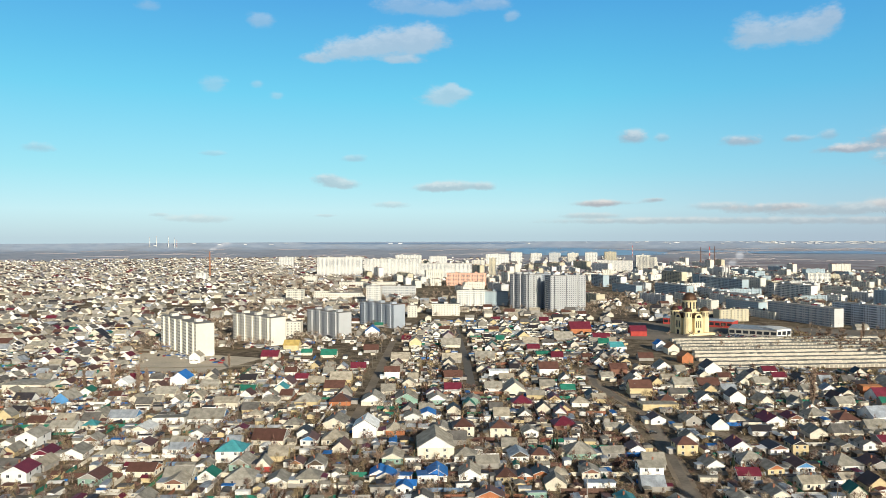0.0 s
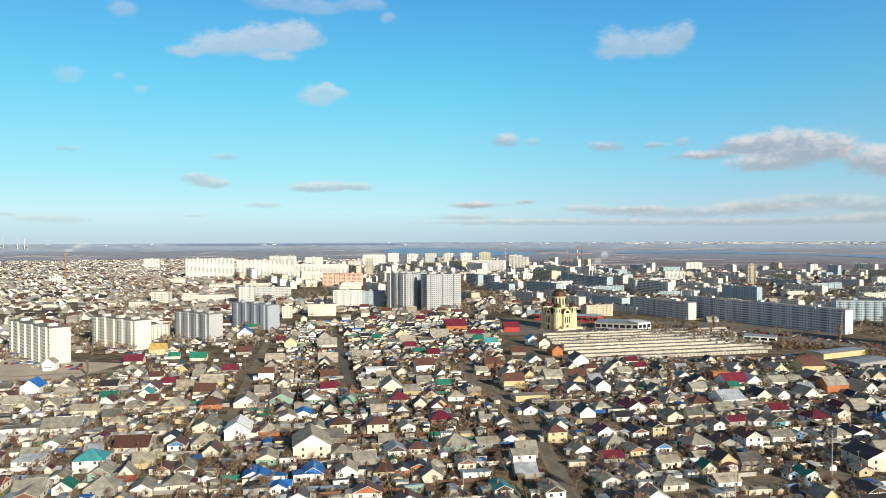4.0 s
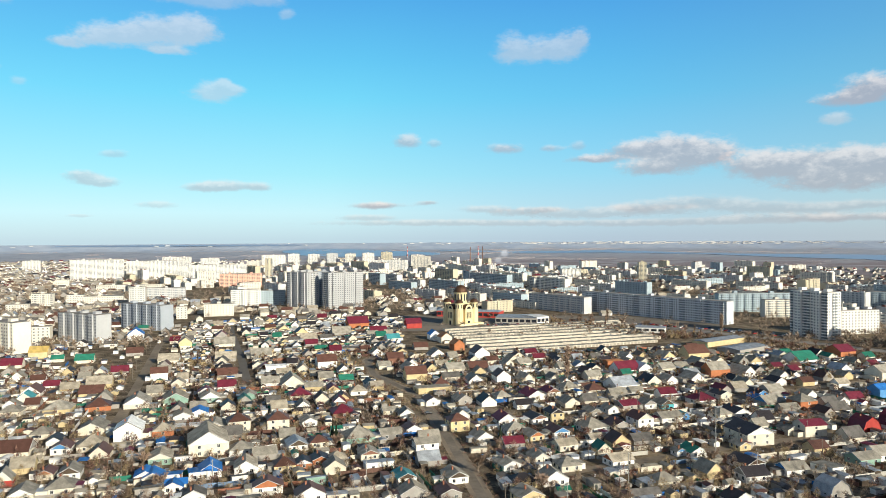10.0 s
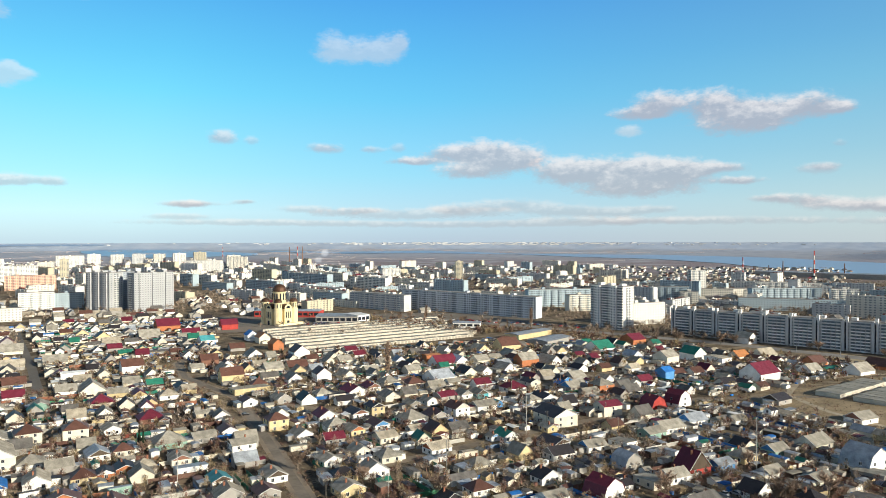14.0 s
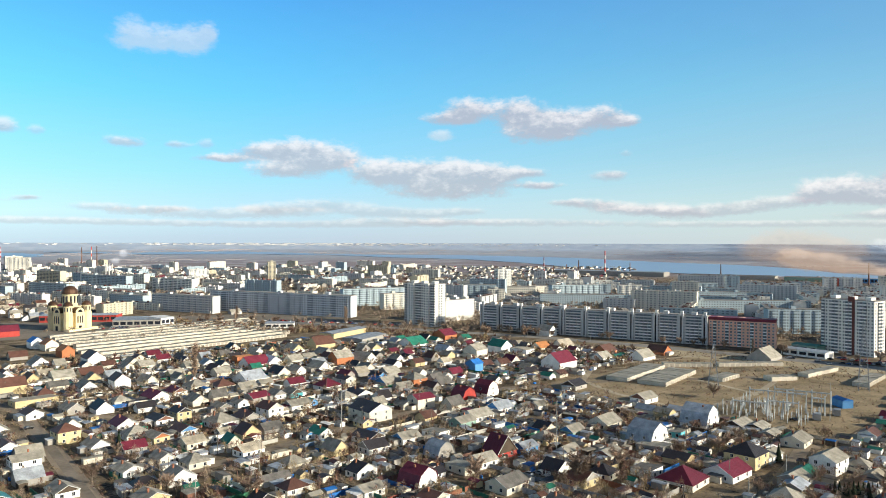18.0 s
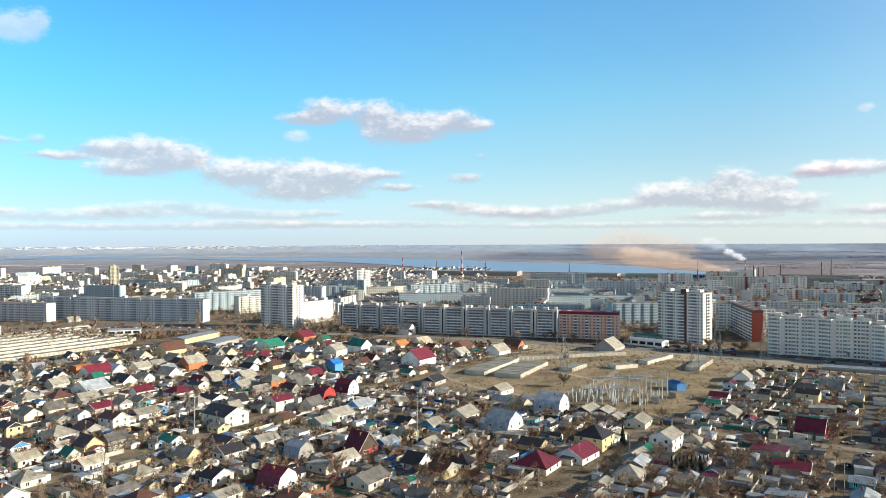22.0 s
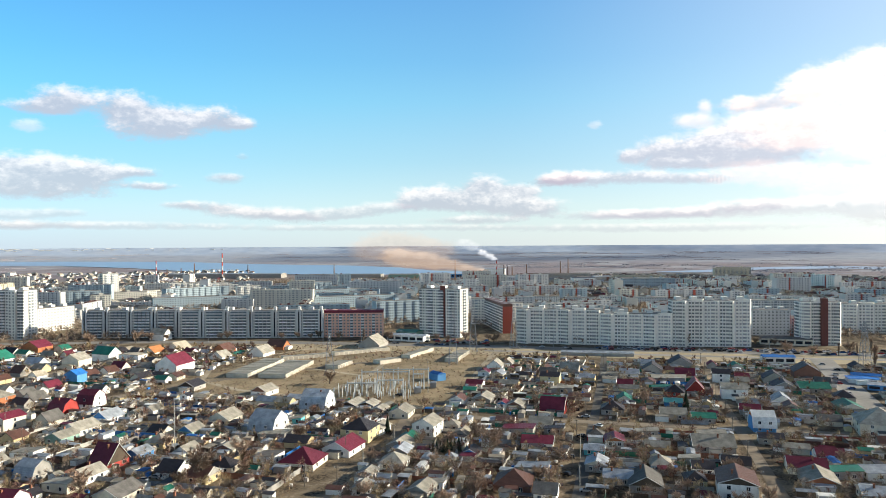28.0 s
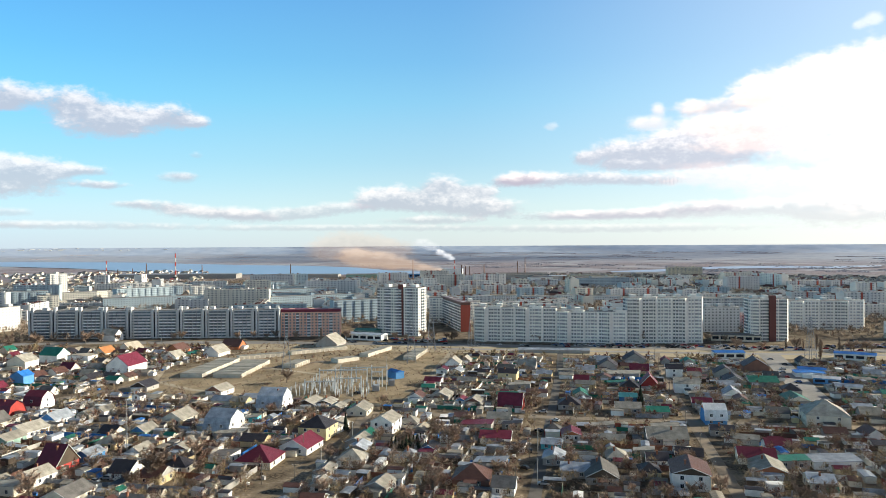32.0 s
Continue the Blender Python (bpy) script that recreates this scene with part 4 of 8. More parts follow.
# ---- apartment blocks ----
def block(x0, y0, x1, y1, depth, storeys, wall="w", name="apartment_block", label="", storey_h=2.8, bay=3.2, balcony=0, rows=True, end="", roof_boxes=3, bays=(), fins=(), stripe=(), roof_mat=None, saw=()):
    """A panel building whose long front runs from (x0, y0) to (x1, y1), the body behind it to the left of that line. Each storey's windows are a part."""
    L = math.hypot(x1 - x0, y1 - y0)
    h = storeys * storey_h + 0.9
    base = terrain((x0 + x1) / 2, (y0 + y1) / 2)
    ob = thing(name, Matrix.LocRotScale((x0, y0, base), Euler((0, 0, math.atan2(y1 - y0, x1 - x0))), None), label or f"{storeys}-storey panel apartment block", "building", "apartment blocks")
    bm = bmesh.new()
    box(bm, 0, 0, 0, L, depth, h)
    part("wall", bm, PANEL[wall], ob)
    bm = bmesh.new()
    box(bm, -0.25, -0.25, h, L + 0.25, depth + 0.25, h + (2.4 if roof_mat else 0.35))
    roof = part("roof", bm, roof_mat or FLATROOF, ob)
    for k in range(roof_boxes):
        bm = bmesh.new()
        cx = L * (k + 0.5) / roof_boxes
        box(bm, cx - 2.2, depth * 0.3, h + 0.35, cx + 2.2, depth * 0.7, h + 2.6)
        part("lift_house", bm, PANEL[wall], roof)
    if end:
        bm = bmesh.new()
        box(bm, L, -0.1, 0, L + 0.3, depth + 0.1, h)
        part("end_wall", bm, PANEL[end], ob)
    if bays:
        period, width, out = bays
        for k in range(int(L / period)):
            bm = bmesh.new()
            c = (k + 0.5) * L / int(L / period)
            box(bm, c - width / 2, -out, 0, c + width / 2, 0, h + (0.8 if k % 2 else 0))
            for s in range(storeys):
                for u in (-0.25, 0.25):
                    box(bm, c + u * width - 0.7, -out - 0.04, s * storey_h + 1.15, c + u * width + 0.7, -out, s * storey_h + 2.4, 1)
            part("bay", bm, (PANEL[wall], PANE_GLASS), ob)
    if fins:
        period, m = fins
        for k in range(int(L / period) + 1):
            c = min(max(k * period, 2.5), L - 2.5)
            bm = bmesh.new()
            box(bm, c - 2.2, -1.6, 0, c - 0.7, 0, h + 1)
            box(bm, c + 0.7, -1.6, 0, c + 2.2, 0, h + 1)
            part("pier", bm, PANEL[m], ob)
            # dark strip standing in for the shaded gap between the piers
            bm = bmesh.new()
            box(bm, c - 0.7, -0.3, 1, c + 0.7, 0, h - 1)
            part("stair_glazing", bm, GLASS, ob)
            bm = bmesh.new()
            box(bm, c - 1.2, 1, h, c + 1.2, 4, h + 3.2)
            part("roof_vent", bm, PANEL["w"], roof)
    if storeys > 12:
        for face in (0, 1):
            bm = bmesh.new()
            for s in range(storeys):
                for u in (0.14, 0.4, 0.62, 0.88):
                    y0, z0 = u * depth, s * storey_h + 1.1
                    a, b = (L, L + 0.06) if face else (-0.06, 0)
                    if u in (0.4, 0.62):
                        a, b = (L, L + 1.0) if face else (-1.0, 0)
                        box(bm, a, y0 - 1.5, z0 - 0.9, b, y0 + 1.5, z0 + 0.1, 1)
                    box(bm, a, y0 - 0.8, z0 + 0.1, b * 0.998 if face else b, y0 + 0.8, z0 + 1.4, 0)
            tagged(part("end_glazing", bm, (LOGGIA, PARAPET), ob), kind="stuff")
    if stripe:
        at, width, m, out = stripe
        bm = bmesh.new()
        box(bm, L * at - width / 2, -out, 0, L * at + width / 2, 0, h + 3)
        part("stair_tower", bm, PANEL[m], ob)
    if saw:
        width, out = saw
        m = max(1, round(L / width))
        width = L / m
        for k in range(m):
            x = k * width
            bm = bmesh.new()
            top = h + (1.2 if k % 3 == 1 else 0.0)
            deep, wide = (out, 0.76 * width) if k % 3 == 0 else (0.35 * out, 0.9 * width)
            turn = -math.atan2(deep, wide)
            lo = [bm.verts.new((px, py, 0)) for px, py in ((x, -0.02), (x + wide, -deep), (x + width, -0.02))]
            hi = [bm.verts.new((v.co.x, v.co.y, top)) for v in lo]
            for f in ((lo[0], lo[1], hi[1], hi[0]), (lo[1], lo[2], hi[2], hi[1]), hi):
                bm.faces.new(f)
            length = math.hypot(wide, deep)
            turned = Matrix.Translation((x, -0.02, 0)) @ Matrix.Rotation(turn, 4, "Z")
            first = len(bm.verts)
            for st in range(storeys):
                z = st * storey_h
                for at, across, proud, mi in ((0.13, 1.5, 0, 1), (0.35, 1.4, 0, 1), (0.62, 3.0, 0.7, 3), (0.88, 1.3, 0, 1)):
                    c = at * length
                    if proud:
                        box(bm, c - across / 2, -proud, z + 0.2, c + across / 2, 0, z + 1.15, 2)
                        box(bm, c - across / 2 + 0.1, -proud + 0.1, z + 1.15, c + across / 2 - 0.1, 0, z + 2.5, 3)
                    else:
                        box(bm, c - across / 2, -0.05, z + 1.05, c + across / 2, 0, z + 2.4, 1)
            for c in (0.02, 0.24, 0.48, 0.76):
                box(bm, c * length - 0.25, -0.22, 0, c * length + 0.25, 0, h, 4)
            bm.verts.ensure_lookup_table()
            for v in bm.verts[first:]:
                v.co = turned @ v.co
            part("section", bm, (PALED_PANEL, PANE_GLASS if k % 2 else PALED_GLASS, PALED_PANEL, PALED_GLASS, PARAPET), ob)
    n = max(2, int(L / bay))
    step = L / n
    rest, made = bmesh.new(), 0
    for s in range(0 if saw else storeys):
        z = s * storey_h + 1.1
        for i in range(n):
            cx = (i + 0.5) * step
            out = balcony[i % len(balcony)] == 'b' if isinstance(balcony, str) else bool(balcony) and i % balcony == balcony // 2
            if rows and made < 420:
                made += 1
                piece = part("balcony" if out else "window", BALCONY if out else PANE, None, ob)
                piece.matrix_local = Matrix.LocRotScale((cx, 0, z), None, (step / 3.2, 1, 1))
            elif out:
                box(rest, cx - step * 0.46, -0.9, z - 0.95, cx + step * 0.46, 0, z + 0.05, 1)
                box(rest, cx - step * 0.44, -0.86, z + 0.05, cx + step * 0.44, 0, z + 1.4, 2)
            else:
                box(rest, cx - 0.64, -0.05, z + 0.05, cx + 0.64, 0.02, z + 1.3, 0)
    if len(rest.verts):
        tagged(part("glazing", rest, (PANE_GLASS, PANEL[wall], LOGGIA), ob), kind="stuff")
    return ob


def pane_meshes():
    bm = bmesh.new()
    box(bm, -0.75, -0.05, -0.05, 0.75, 0.02, 1.4, 1)
    box(bm, -0.64, -0.09, 0.05, -0.05, -0.05, 1.3, 0)
    box(bm, 0.05, -0.09, 0.05, 0.64, -0.05, 1.3, 0)
    q = bmesh.new()
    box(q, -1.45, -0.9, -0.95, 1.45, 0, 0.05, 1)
    # solid fill above the parapet, with the recess's shade as its colour
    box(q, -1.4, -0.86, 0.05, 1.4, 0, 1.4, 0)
    for x in (-1.48, 1.4):
        box(q, x, -0.92, 0.05, x + 0.08, -0.86, 1.45, 1)
    for x in rnd.sample((-1.3, -0.6, 0.1, 0.75), 2):
        box(q, x, -0.9, 0.1, x + 0.5, -0.862, 1.3, 2)
    return mesh_of("pane", bm, PANE_GLASS, FRAME), mesh_of("balcony", q, RECESS_SHADE, PARAPET, LOGGIA)


PANE, BALCONY = pane_meshes()
block(-267, 693, -210, 622, 16, 10, "c", label="ten-storey cream panel apartment block with blank end wall", balcony=0, bays=(14, 6, 1.4), storey_h=2.75, rows=False)
block(-211, 735, -161, 685, 16, 9, "c", label="nine-storey cream panel apartment block with blank end wall", balcony=0, bays=(14, 6, 1.4), rows=False)
# cloud shadow on the next two blocks is put into their panel colour
block(-143, 771, -104, 729, 15.5, 9, "q", label="nine-storey panel apartment block with blank end wall, cloud shade painted grey", balcony=0, bays=(14, 6, 1.4), rows=False)
block(-98, 862, -55, 813, 16, 9, "n", label="nine-storey panel apartment block with blank end wall, cloud shade painted blue-grey", balcony=0, bays=(14, 6, 1.4), rows=False)
block(95, 1047, 119, 1014, 22, 17, "q", "apartment_tower", "tall pale grey apartment tower section, seventeen storeys", bays=(13, 6, 1.6), rows=False)
block(119, 1043, 153, 1043, 18, 17, "n", "apartment_tower", "tall blue-grey recessed apartment tower section", balcony=3, rows=False)
block(145, 990, 195, 1004, 20, 17, "q", "apartment_tower", "tall pale grey apartment tower section with blank bays", bays=(13, 6, 1.6), rows=False)
block(453, 854, 522, 660, 13, 9, "m", label="very long nine-storey grey panel apartment block", balcony="ppbpppbbpp", bays=(21, 5, 0.8), storey_h=2.65, rows=False)
block(550, 488, 601, 276, 13, 9, "k", label="very long nine-storey dark panel apartment block with white balconies", balcony="pbbbbp", bay=3.63, fins=(21.8, "k"), storey_h=2.6, roof_boxes=9)
block(603, 276, 617, 226, 14, 8, "s", label="salmon apartment block under a dark red roof", balcony="pbp", roof_mat=ROOF["r"], storey_h=2.6)
block(525, 572, 528, 530, 16, 16, "w", "apartment_tower", "sixteen-storey white and grey apartment tower", balcony="bpbbpb", bays=(20, 7, 2.5), storey_h=2.65)
block(571, 557, 612, 552, 14, 8, "w", label="white apartment block with sunlit front", storey_h=2.75)
block(636, 197, 627, 157, 16, 16, "w", "apartment_tower", "sixteen-storey white apartment tower with dark brick stripe", storey_h=2.6, balcony="bppbbppb", bay=2.7, stripe=(0.58, 5, "d", 0.6))
block(604, 103, 608, 35, 14, 10, "w", label="ten-storey white apartment block with stepped front", storey_h=2.75, saw=(11.5, 3.4), roof_boxes=5)
block(607, 35, 610, -21, 14, 9, "w", label="nine-storey white apartment block with stepped front", storey_h=2.75, saw=(11.5, 3.4), roof_boxes=5)
block(611, -21, 622, -81, 16, 13, "w", label="thirteen-storey white apartment block with stepped front", storey_h=2.75, saw=(11.5, 3.4), roof_boxes=5)
block(642, -121, 647, -151, 16, 13, "w", "apartment_tower", "white apartment tower with dark brick stripe", storey_h=2.6, balcony=3, stripe=(0.55, 5, "d", 3.2), saw=(7.5, 2.6))
block(735, -173, 746, -240, 14, 9, "w", label="white apartment block behind the highway", storey_h=2.85, saw=(13, 4.0))
block(747, 162, 665, 126, 9, 9, "k", label="grey apartment block with a red-brown end wall and brown roof", end="r", balcony="bpb", storey_h=2.65, roof_mat=ROOF["b"], roof_boxes=5)
block(700, -92, 706, -124, 13, 8, "k", label="grey apartment block with red end wall", end="r", storey_h=2.7)


# ---- street and garden filling ----
def on_road(x, y):
    for pts, w in ROADS:
        for (ax, ay), (bx, by) in zip(pts, pts[1:]):
            dx, dy = bx - ax, by - ay
            t = max(0, min(1, ((x - ax) * dx + (y - ay) * dy) / (dx * dx + dy * dy)))
            if math.hypot(x - ax - t * dx, y - ay - t * dy) < w:
                return True
    return False


ROADS = [([(84, 180), (91, 244), (104, 330), (116, 424), (104, 500), (111, 560)], 9), ([(19, 500), (16, 724), (14, 830)], 7), ([(-49, 400), (-49, 705)], 8),
         ([(116, 420), (163, 343), (464, 381)], 7), ([(130, 265), (341, 281), (483, 188)], 7), ([(180, 21), (560, 30)], 5), ([(200, -42), (560, -40)], 5),
         ([(566, -119), (475, -112), (403, -107)], 11), ([(175, 106), (336, 111)], 7), ([(336, 111), (352, -180)], 7), ([(400, 760), (455, 640), (500, 530), (540, 410), (562, 300), (580, 60), (600, -200), (625, -420)], 30)]


def settled(x, y):
    """Whether the plan puts house plots here."""
    r, az = math.hypot(x, y), math.degrees(math.atan2(x, y))
    if r < 195 or not -40 < az < 122:
        return False
    if on_road(x, y):
        return False
    if 355 < x < 560 and 95 < y < 275:
        return False
    if -245 < x < -150 and 545 < y < 660:
        return False
    if x > 535 - max(0, (y - 300) * 0.42):
        return False
    if az > 14 and y > 560 - (x - 240) * 0.12:
        return False
    if -15 < az <= 14 and r > 880 or az <= -15 and r > 3300:
        return False
    if -300 < x < -30 and y > 600 + (x + 200) * -0.2 and y < 900 and x > -330:
        return rnd.random() < 0.25
    return True


FILL_MATS = [WALL[k] for k in "wckyG"] + [ROOF[k] for k in "ggkcbrdlBG"]


def fill_plots():
    s = Soup()
    y = -420
    while y < 900:
        x = -620
        while x < 560:
            cx, cy = x + rnd.uniform(-3, 3), y + rnd.uniform(-3, 3)
            x += 13
            if not settled(cx, cy):
                continue
            if rnd.random() < 0.72:
                a, b = rnd.uniform(7, 11), rnd.uniform(6, 9)
                if rnd.random() < 0.62 or not free(cx, cy, 4.5):
                    a, b = rnd.uniform(3, 5.5), rnd.uniform(2.6, 4.2)
                if not free(cx, cy, max(a, b) / 2):
                    continue
                TAKEN.append((cx, cy, a / 2 + 0.4, b / 2 + 0.4))
                rot = rnd.choice((0, 0, math.pi / 2, math.pi / 2, math.pi / 2) if cx < 1.3 * cy else (0, math.pi / 2, math.pi / 2, math.pi / 2, math.pi / 2, math.pi / 2)) + rnd.uniform(-0.1, 0.06)
                mw, mr = rnd.choice((0, 0, 0, 1, 1, 1, 2, 2, 3)), 5 + rnd.choice((0, 0, 0, 1, 1, 2, 2, 2, 3, 3, 4, 4, 4, 6, 6, 5, 7, 9) if cx < 1.3 * cy else (0, 2, 3, 4, 4, 6, 6, 7, 7, 7, 5, 9))
                if math.hypot(cx, cy) < 298 and a > 6:
                    TAKEN.pop()
                    house(cx, cy, rnd.choice("XYYYH" if cx < 1.3 * cy else "YYYSSH"), 1, a, b, rnd.choice("gggcbbbdddkkl" if cx < 1.3 * cy else "llllwddgbkkr"), rnd.choice("wwwwccky"))
                elif a > 6:
                    if rnd.random() < 0.65:
                        e = rnd.choice((-1, 1)) * (a / 2 + 1.6)
                        s.cottage(cx + e * math.cos(rot), cy + e * math.sin(rot), 0, 3.6, b * rnd.uniform(0.5, 0.9), rnd.uniform(1.9, 2.4), rnd.uniform(0.2, 0.8), rot, rnd.choice((0, 1, 2, 2)), 5 + rnd.choice((0, 1, 2, 2, 6, 7, 7, 4, 5)), 0.25)
                    s.cottage(cx, cy, 0, a, b, 2.8 if cx < 1.3 * cy else 2.4, b * (rnd.uniform(0.3, 0.46) if cx < 1.3 * cy else rnd.uniform(0.12, 0.36)), rot, mw, mr)
                else:
                    s.cottage(cx, cy, 0, a, b, 2.0, rnd.uniform(0.3, 1.0), rot, rnd.choice((1, 3, 0)), mr, 0.25)
        y += 13
    soup("garden_houses", s.v, s.f, s.m, FILL_MATS, "closely packed small houses and sheds with mixed roofs", "houses")




def edge_houses():
    """The outer houses of the settlement, of known plan and colours."""
    s = Soup()
    for x, y, kind, st, a, b, rc, wc in LATER:
        swap = kind == "Y"
        l, w = (b, a) if swap else (a, b)
        if rnd.random() < 0.6:
            e = rnd.choice((-1, 1)) * (l / 2 + 1.5)
            s.cottage(x + (0 if swap else e), y + (e if swap else 0), 0, 3.4, w * rnd.uniform(0.5, 0.9), 2.2, rnd.uniform(0.2, 0.8), math.pi / 2 if swap else 0, list(WALL).index(rnd.choice("wck")), len(WALL) + list(ROOF).index(rnd.choice("gkldcw")), 0.25)
        s.cottage(x, y, 0, l, w, 2.7 * st, 0.5 if kind == "S" else w * (0.3 if kind == "H" else 0.38), (math.pi / 2 if swap else 0) + rnd.uniform(-.08, .08), list(WALL).index(wc), len(WALL) + list(ROOF).index(rc))
    soup("edge_houses", s.v, s.f, s.m, [WALL[k] for k in WALL] + [ROOF[k] for k in ROOF], "houses along the outer edge of the settlement", "houses")


edge_houses()


def far_block(x0, y0, x1, y1, storeys, wall):
    mx, my, L = (x0 + x1) / 2, (y0 + y1) / 2, math.hypot(x1 - x0, y1 - y0)
    MADE.append((mx, my))
    if 250 < mx < 800 and 850 < my < 1700 and abs(y1 - y0) < 10:
        x0, y0, x1, y1 = mx - 0.2 * L, my + 0.62 * L, mx + 0.2 * L, my - 0.62 * L
    n = dict(w="white", c="cream", k="grey", b="blue-grey", s="salmon", y="pale yellow", r="red")[wall]
    return block(x0, y0, x1, y1, 13, storeys, wall, label=f"distant {n} apartment block of {storeys} storeys", rows=False, balcony=3 if storeys > 5 else 0, roof_boxes=max(1, int(math.hypot(x1 - x0, y1 - y0) / 40)))


MADE = []
far_block(1016, 866, 1035, 843, 13, 'w')
far_block(796, 734, 824, 700, 8, 'b')
far_block(809, 703, 824, 684, 6, 'c')
far_block(938, 781, 972, 740, 4, 'c')
far_block(972, 721, 1005, 681, 4, 'c')
far_block(812, 610, 884, 523, 5, 'b')
far_block(1012, 672, 1040, 639, 6, 'b')
far_block(995, 598, 1018, 571, 7, 'w')
far_block(876, 506, 916, 458, 3, 'c')
far_block(1098, 792, 1132, 752, 6, 'w')
far_block(1203, 799, 1237, 759, 4, 'w')
far_block(1150, 590, 1199, 532, 6, 'b')
far_block(978, 516, 1059, 419, 5, 'b')
far_block(857, 427, 957, 308, 5, 'b')
far_block(719, 270, 750, 232, 8, 'b')
far_block(846, 211, 864, 189, 6, 'w')
far_block(1379, 37, 1406, -55, 6, 'b')
far_block(1628, 68, 1660, -44, 4, 'y')
far_block(1876, -165, 1898, -247, 7, 'y')
far_block(1088, -147, 1097, -215, 3, 'w')
far_block(845, -111, 853, -159, 7, 'k')
far_block(1947, -174, 1954, -257, 7, 'y')
far_block(1582, 61, 1587, 18, 5, 'y')
far_block(1419, 12, 1425, -40, 6, 'b')
far_block(1581, -138, 1586, -189, 5, 'w')
far_block(1564, -189, 1567, -213, 4, 'y')
far_block(1592, -243, 1596, -283, 5, 'y')
far_block(1644, -295, 1648, -332, 5, 'y')
far_block(735, 172, 740, 142, 9, 'w')
far_block(725, 138, 728, 118, 8, 'w')
far_block(1015, 147, 1020, 112, 3, 'w')
far_block(1002, 103, 1007, 65, 3, 'k')
far_block(1038, 59, 1043, 24, 3, 'w')
far_block(1024, 16, 1031, -29, 3, 'k')
far_block(884, 136, 888, 109, 3, 'k')
far_block(980, -233, 987, -280, 3, 'w')
far_block(963, -279, 970, -331, 3, 'k')
far_block(259, 2781, 299, 2778, 14, 'w')
far_block(319, 2672, 359, 2669, 14, 'w')
far_block(378, 2616, 418, 2613, 15, 'k')
far_block(435, 2560, 472, 2558, 15, 'c')
far_block(486, 2507, 526, 2504, 16, 'w')
far_block(551, 2502, 590, 2499, 17, 'y')
far_block(621, 2360, 666, 2357, 14, 'c')
far_block(294, 1490, 331, 1488, 8, 'b')
far_block(331, 1488, 366, 1487, 7, 'w')
far_block(295, 1324, 356, 1322, 5, 'b')
far_block(348, 1235, 416, 1232, 7, 'b')
far_block(461, 1572, 516, 1569, 9, 'y')
far_block(454, 1318, 541, 1314, 9, 'b')
far_block(523, 1183, 592, 1181, 8, 'w')
far_block(417, 1146, 492, 1143, 4, 'w')
far_block(376, 983, 424, 981, 5, 'b')
far_block(378, 860, 456, 858, 7, 'k')
far_block(783, 1574, 830, 1572, 7, 'w')
far_block(707, 1232, 743, 1231, 4, 'w')
far_block(613, 1180, 661, 1178, 4, 'c')
far_block(-579, 2592, -530, 2588, 11, 'w')
far_block(-328, 1911, -211, 1904, 17, 'w')
far_block(-210, 1960, -66, 1951, 15, 'w')
far_block(-60, 1842, 72, 1834, 12, 'w')
far_block(-253, 1180, -225, 1179, 6, 'c')
far_block(-207, 1179, -185, 1178, 5, 'c')
far_block(-162, 755, -147, 755, 5, 'c')
far_block(-590, 1751, -566, 1750, 6, 'w')
far_block(-115, 1098, -94, 1097, 10, 'w')
far_block(-105, 1253, -47, 1250, 6, 'k')
far_block(-197, 1178, -131, 1176, 4, 'c')
far_block(-45, 926, -33, 926, 5, 'c')
far_block(20, 1075, 61, 1074, 8, 'w')
far_block(55, 1083, 96, 1081, 7, 'b')
far_block(-14, 945, 21, 944, 5, 'c')
far_block(7, 1521, 89, 1517, 9, 's')
far_block(82, 2096, 119, 2093, 12, 'c')
far_block(120, 1911, 138, 1910, 16, 'y')
far_block(-208, 1464, -95, 1459, 4, 'c')
far_block(-48, 2600, 12, 2595, 11, 'w')
far_block(-169, 2610, -78, 2603, 13, 'w')
far_block(151, 2583, 230, 2577, 14, 'w')
far_block(601, 775, 687, 747, 8, 'b')
far_block(611, 705, 640, 696, 7, 'c')
far_block(888, 1413, 904, 1407, 14, 'y')
far_block(545, 1207, 597, 1189, 8, 'w')
far_block(1004, 848, 1026, 836, 13, 'w')
far_block(955, 770, 1007, 742, 4, 'c')
far_block(912, 663, 985, 623, 7, 'b')
far_block(445, 2129, 539, 2091, 11, 'w')
far_block(575, 2161, 623, 2141, 14, 'c')
far_block(-267, 1103, -241, 1102, 3, 'c')
far_block(-310, 1650, -285, 1649, 5, 'c')


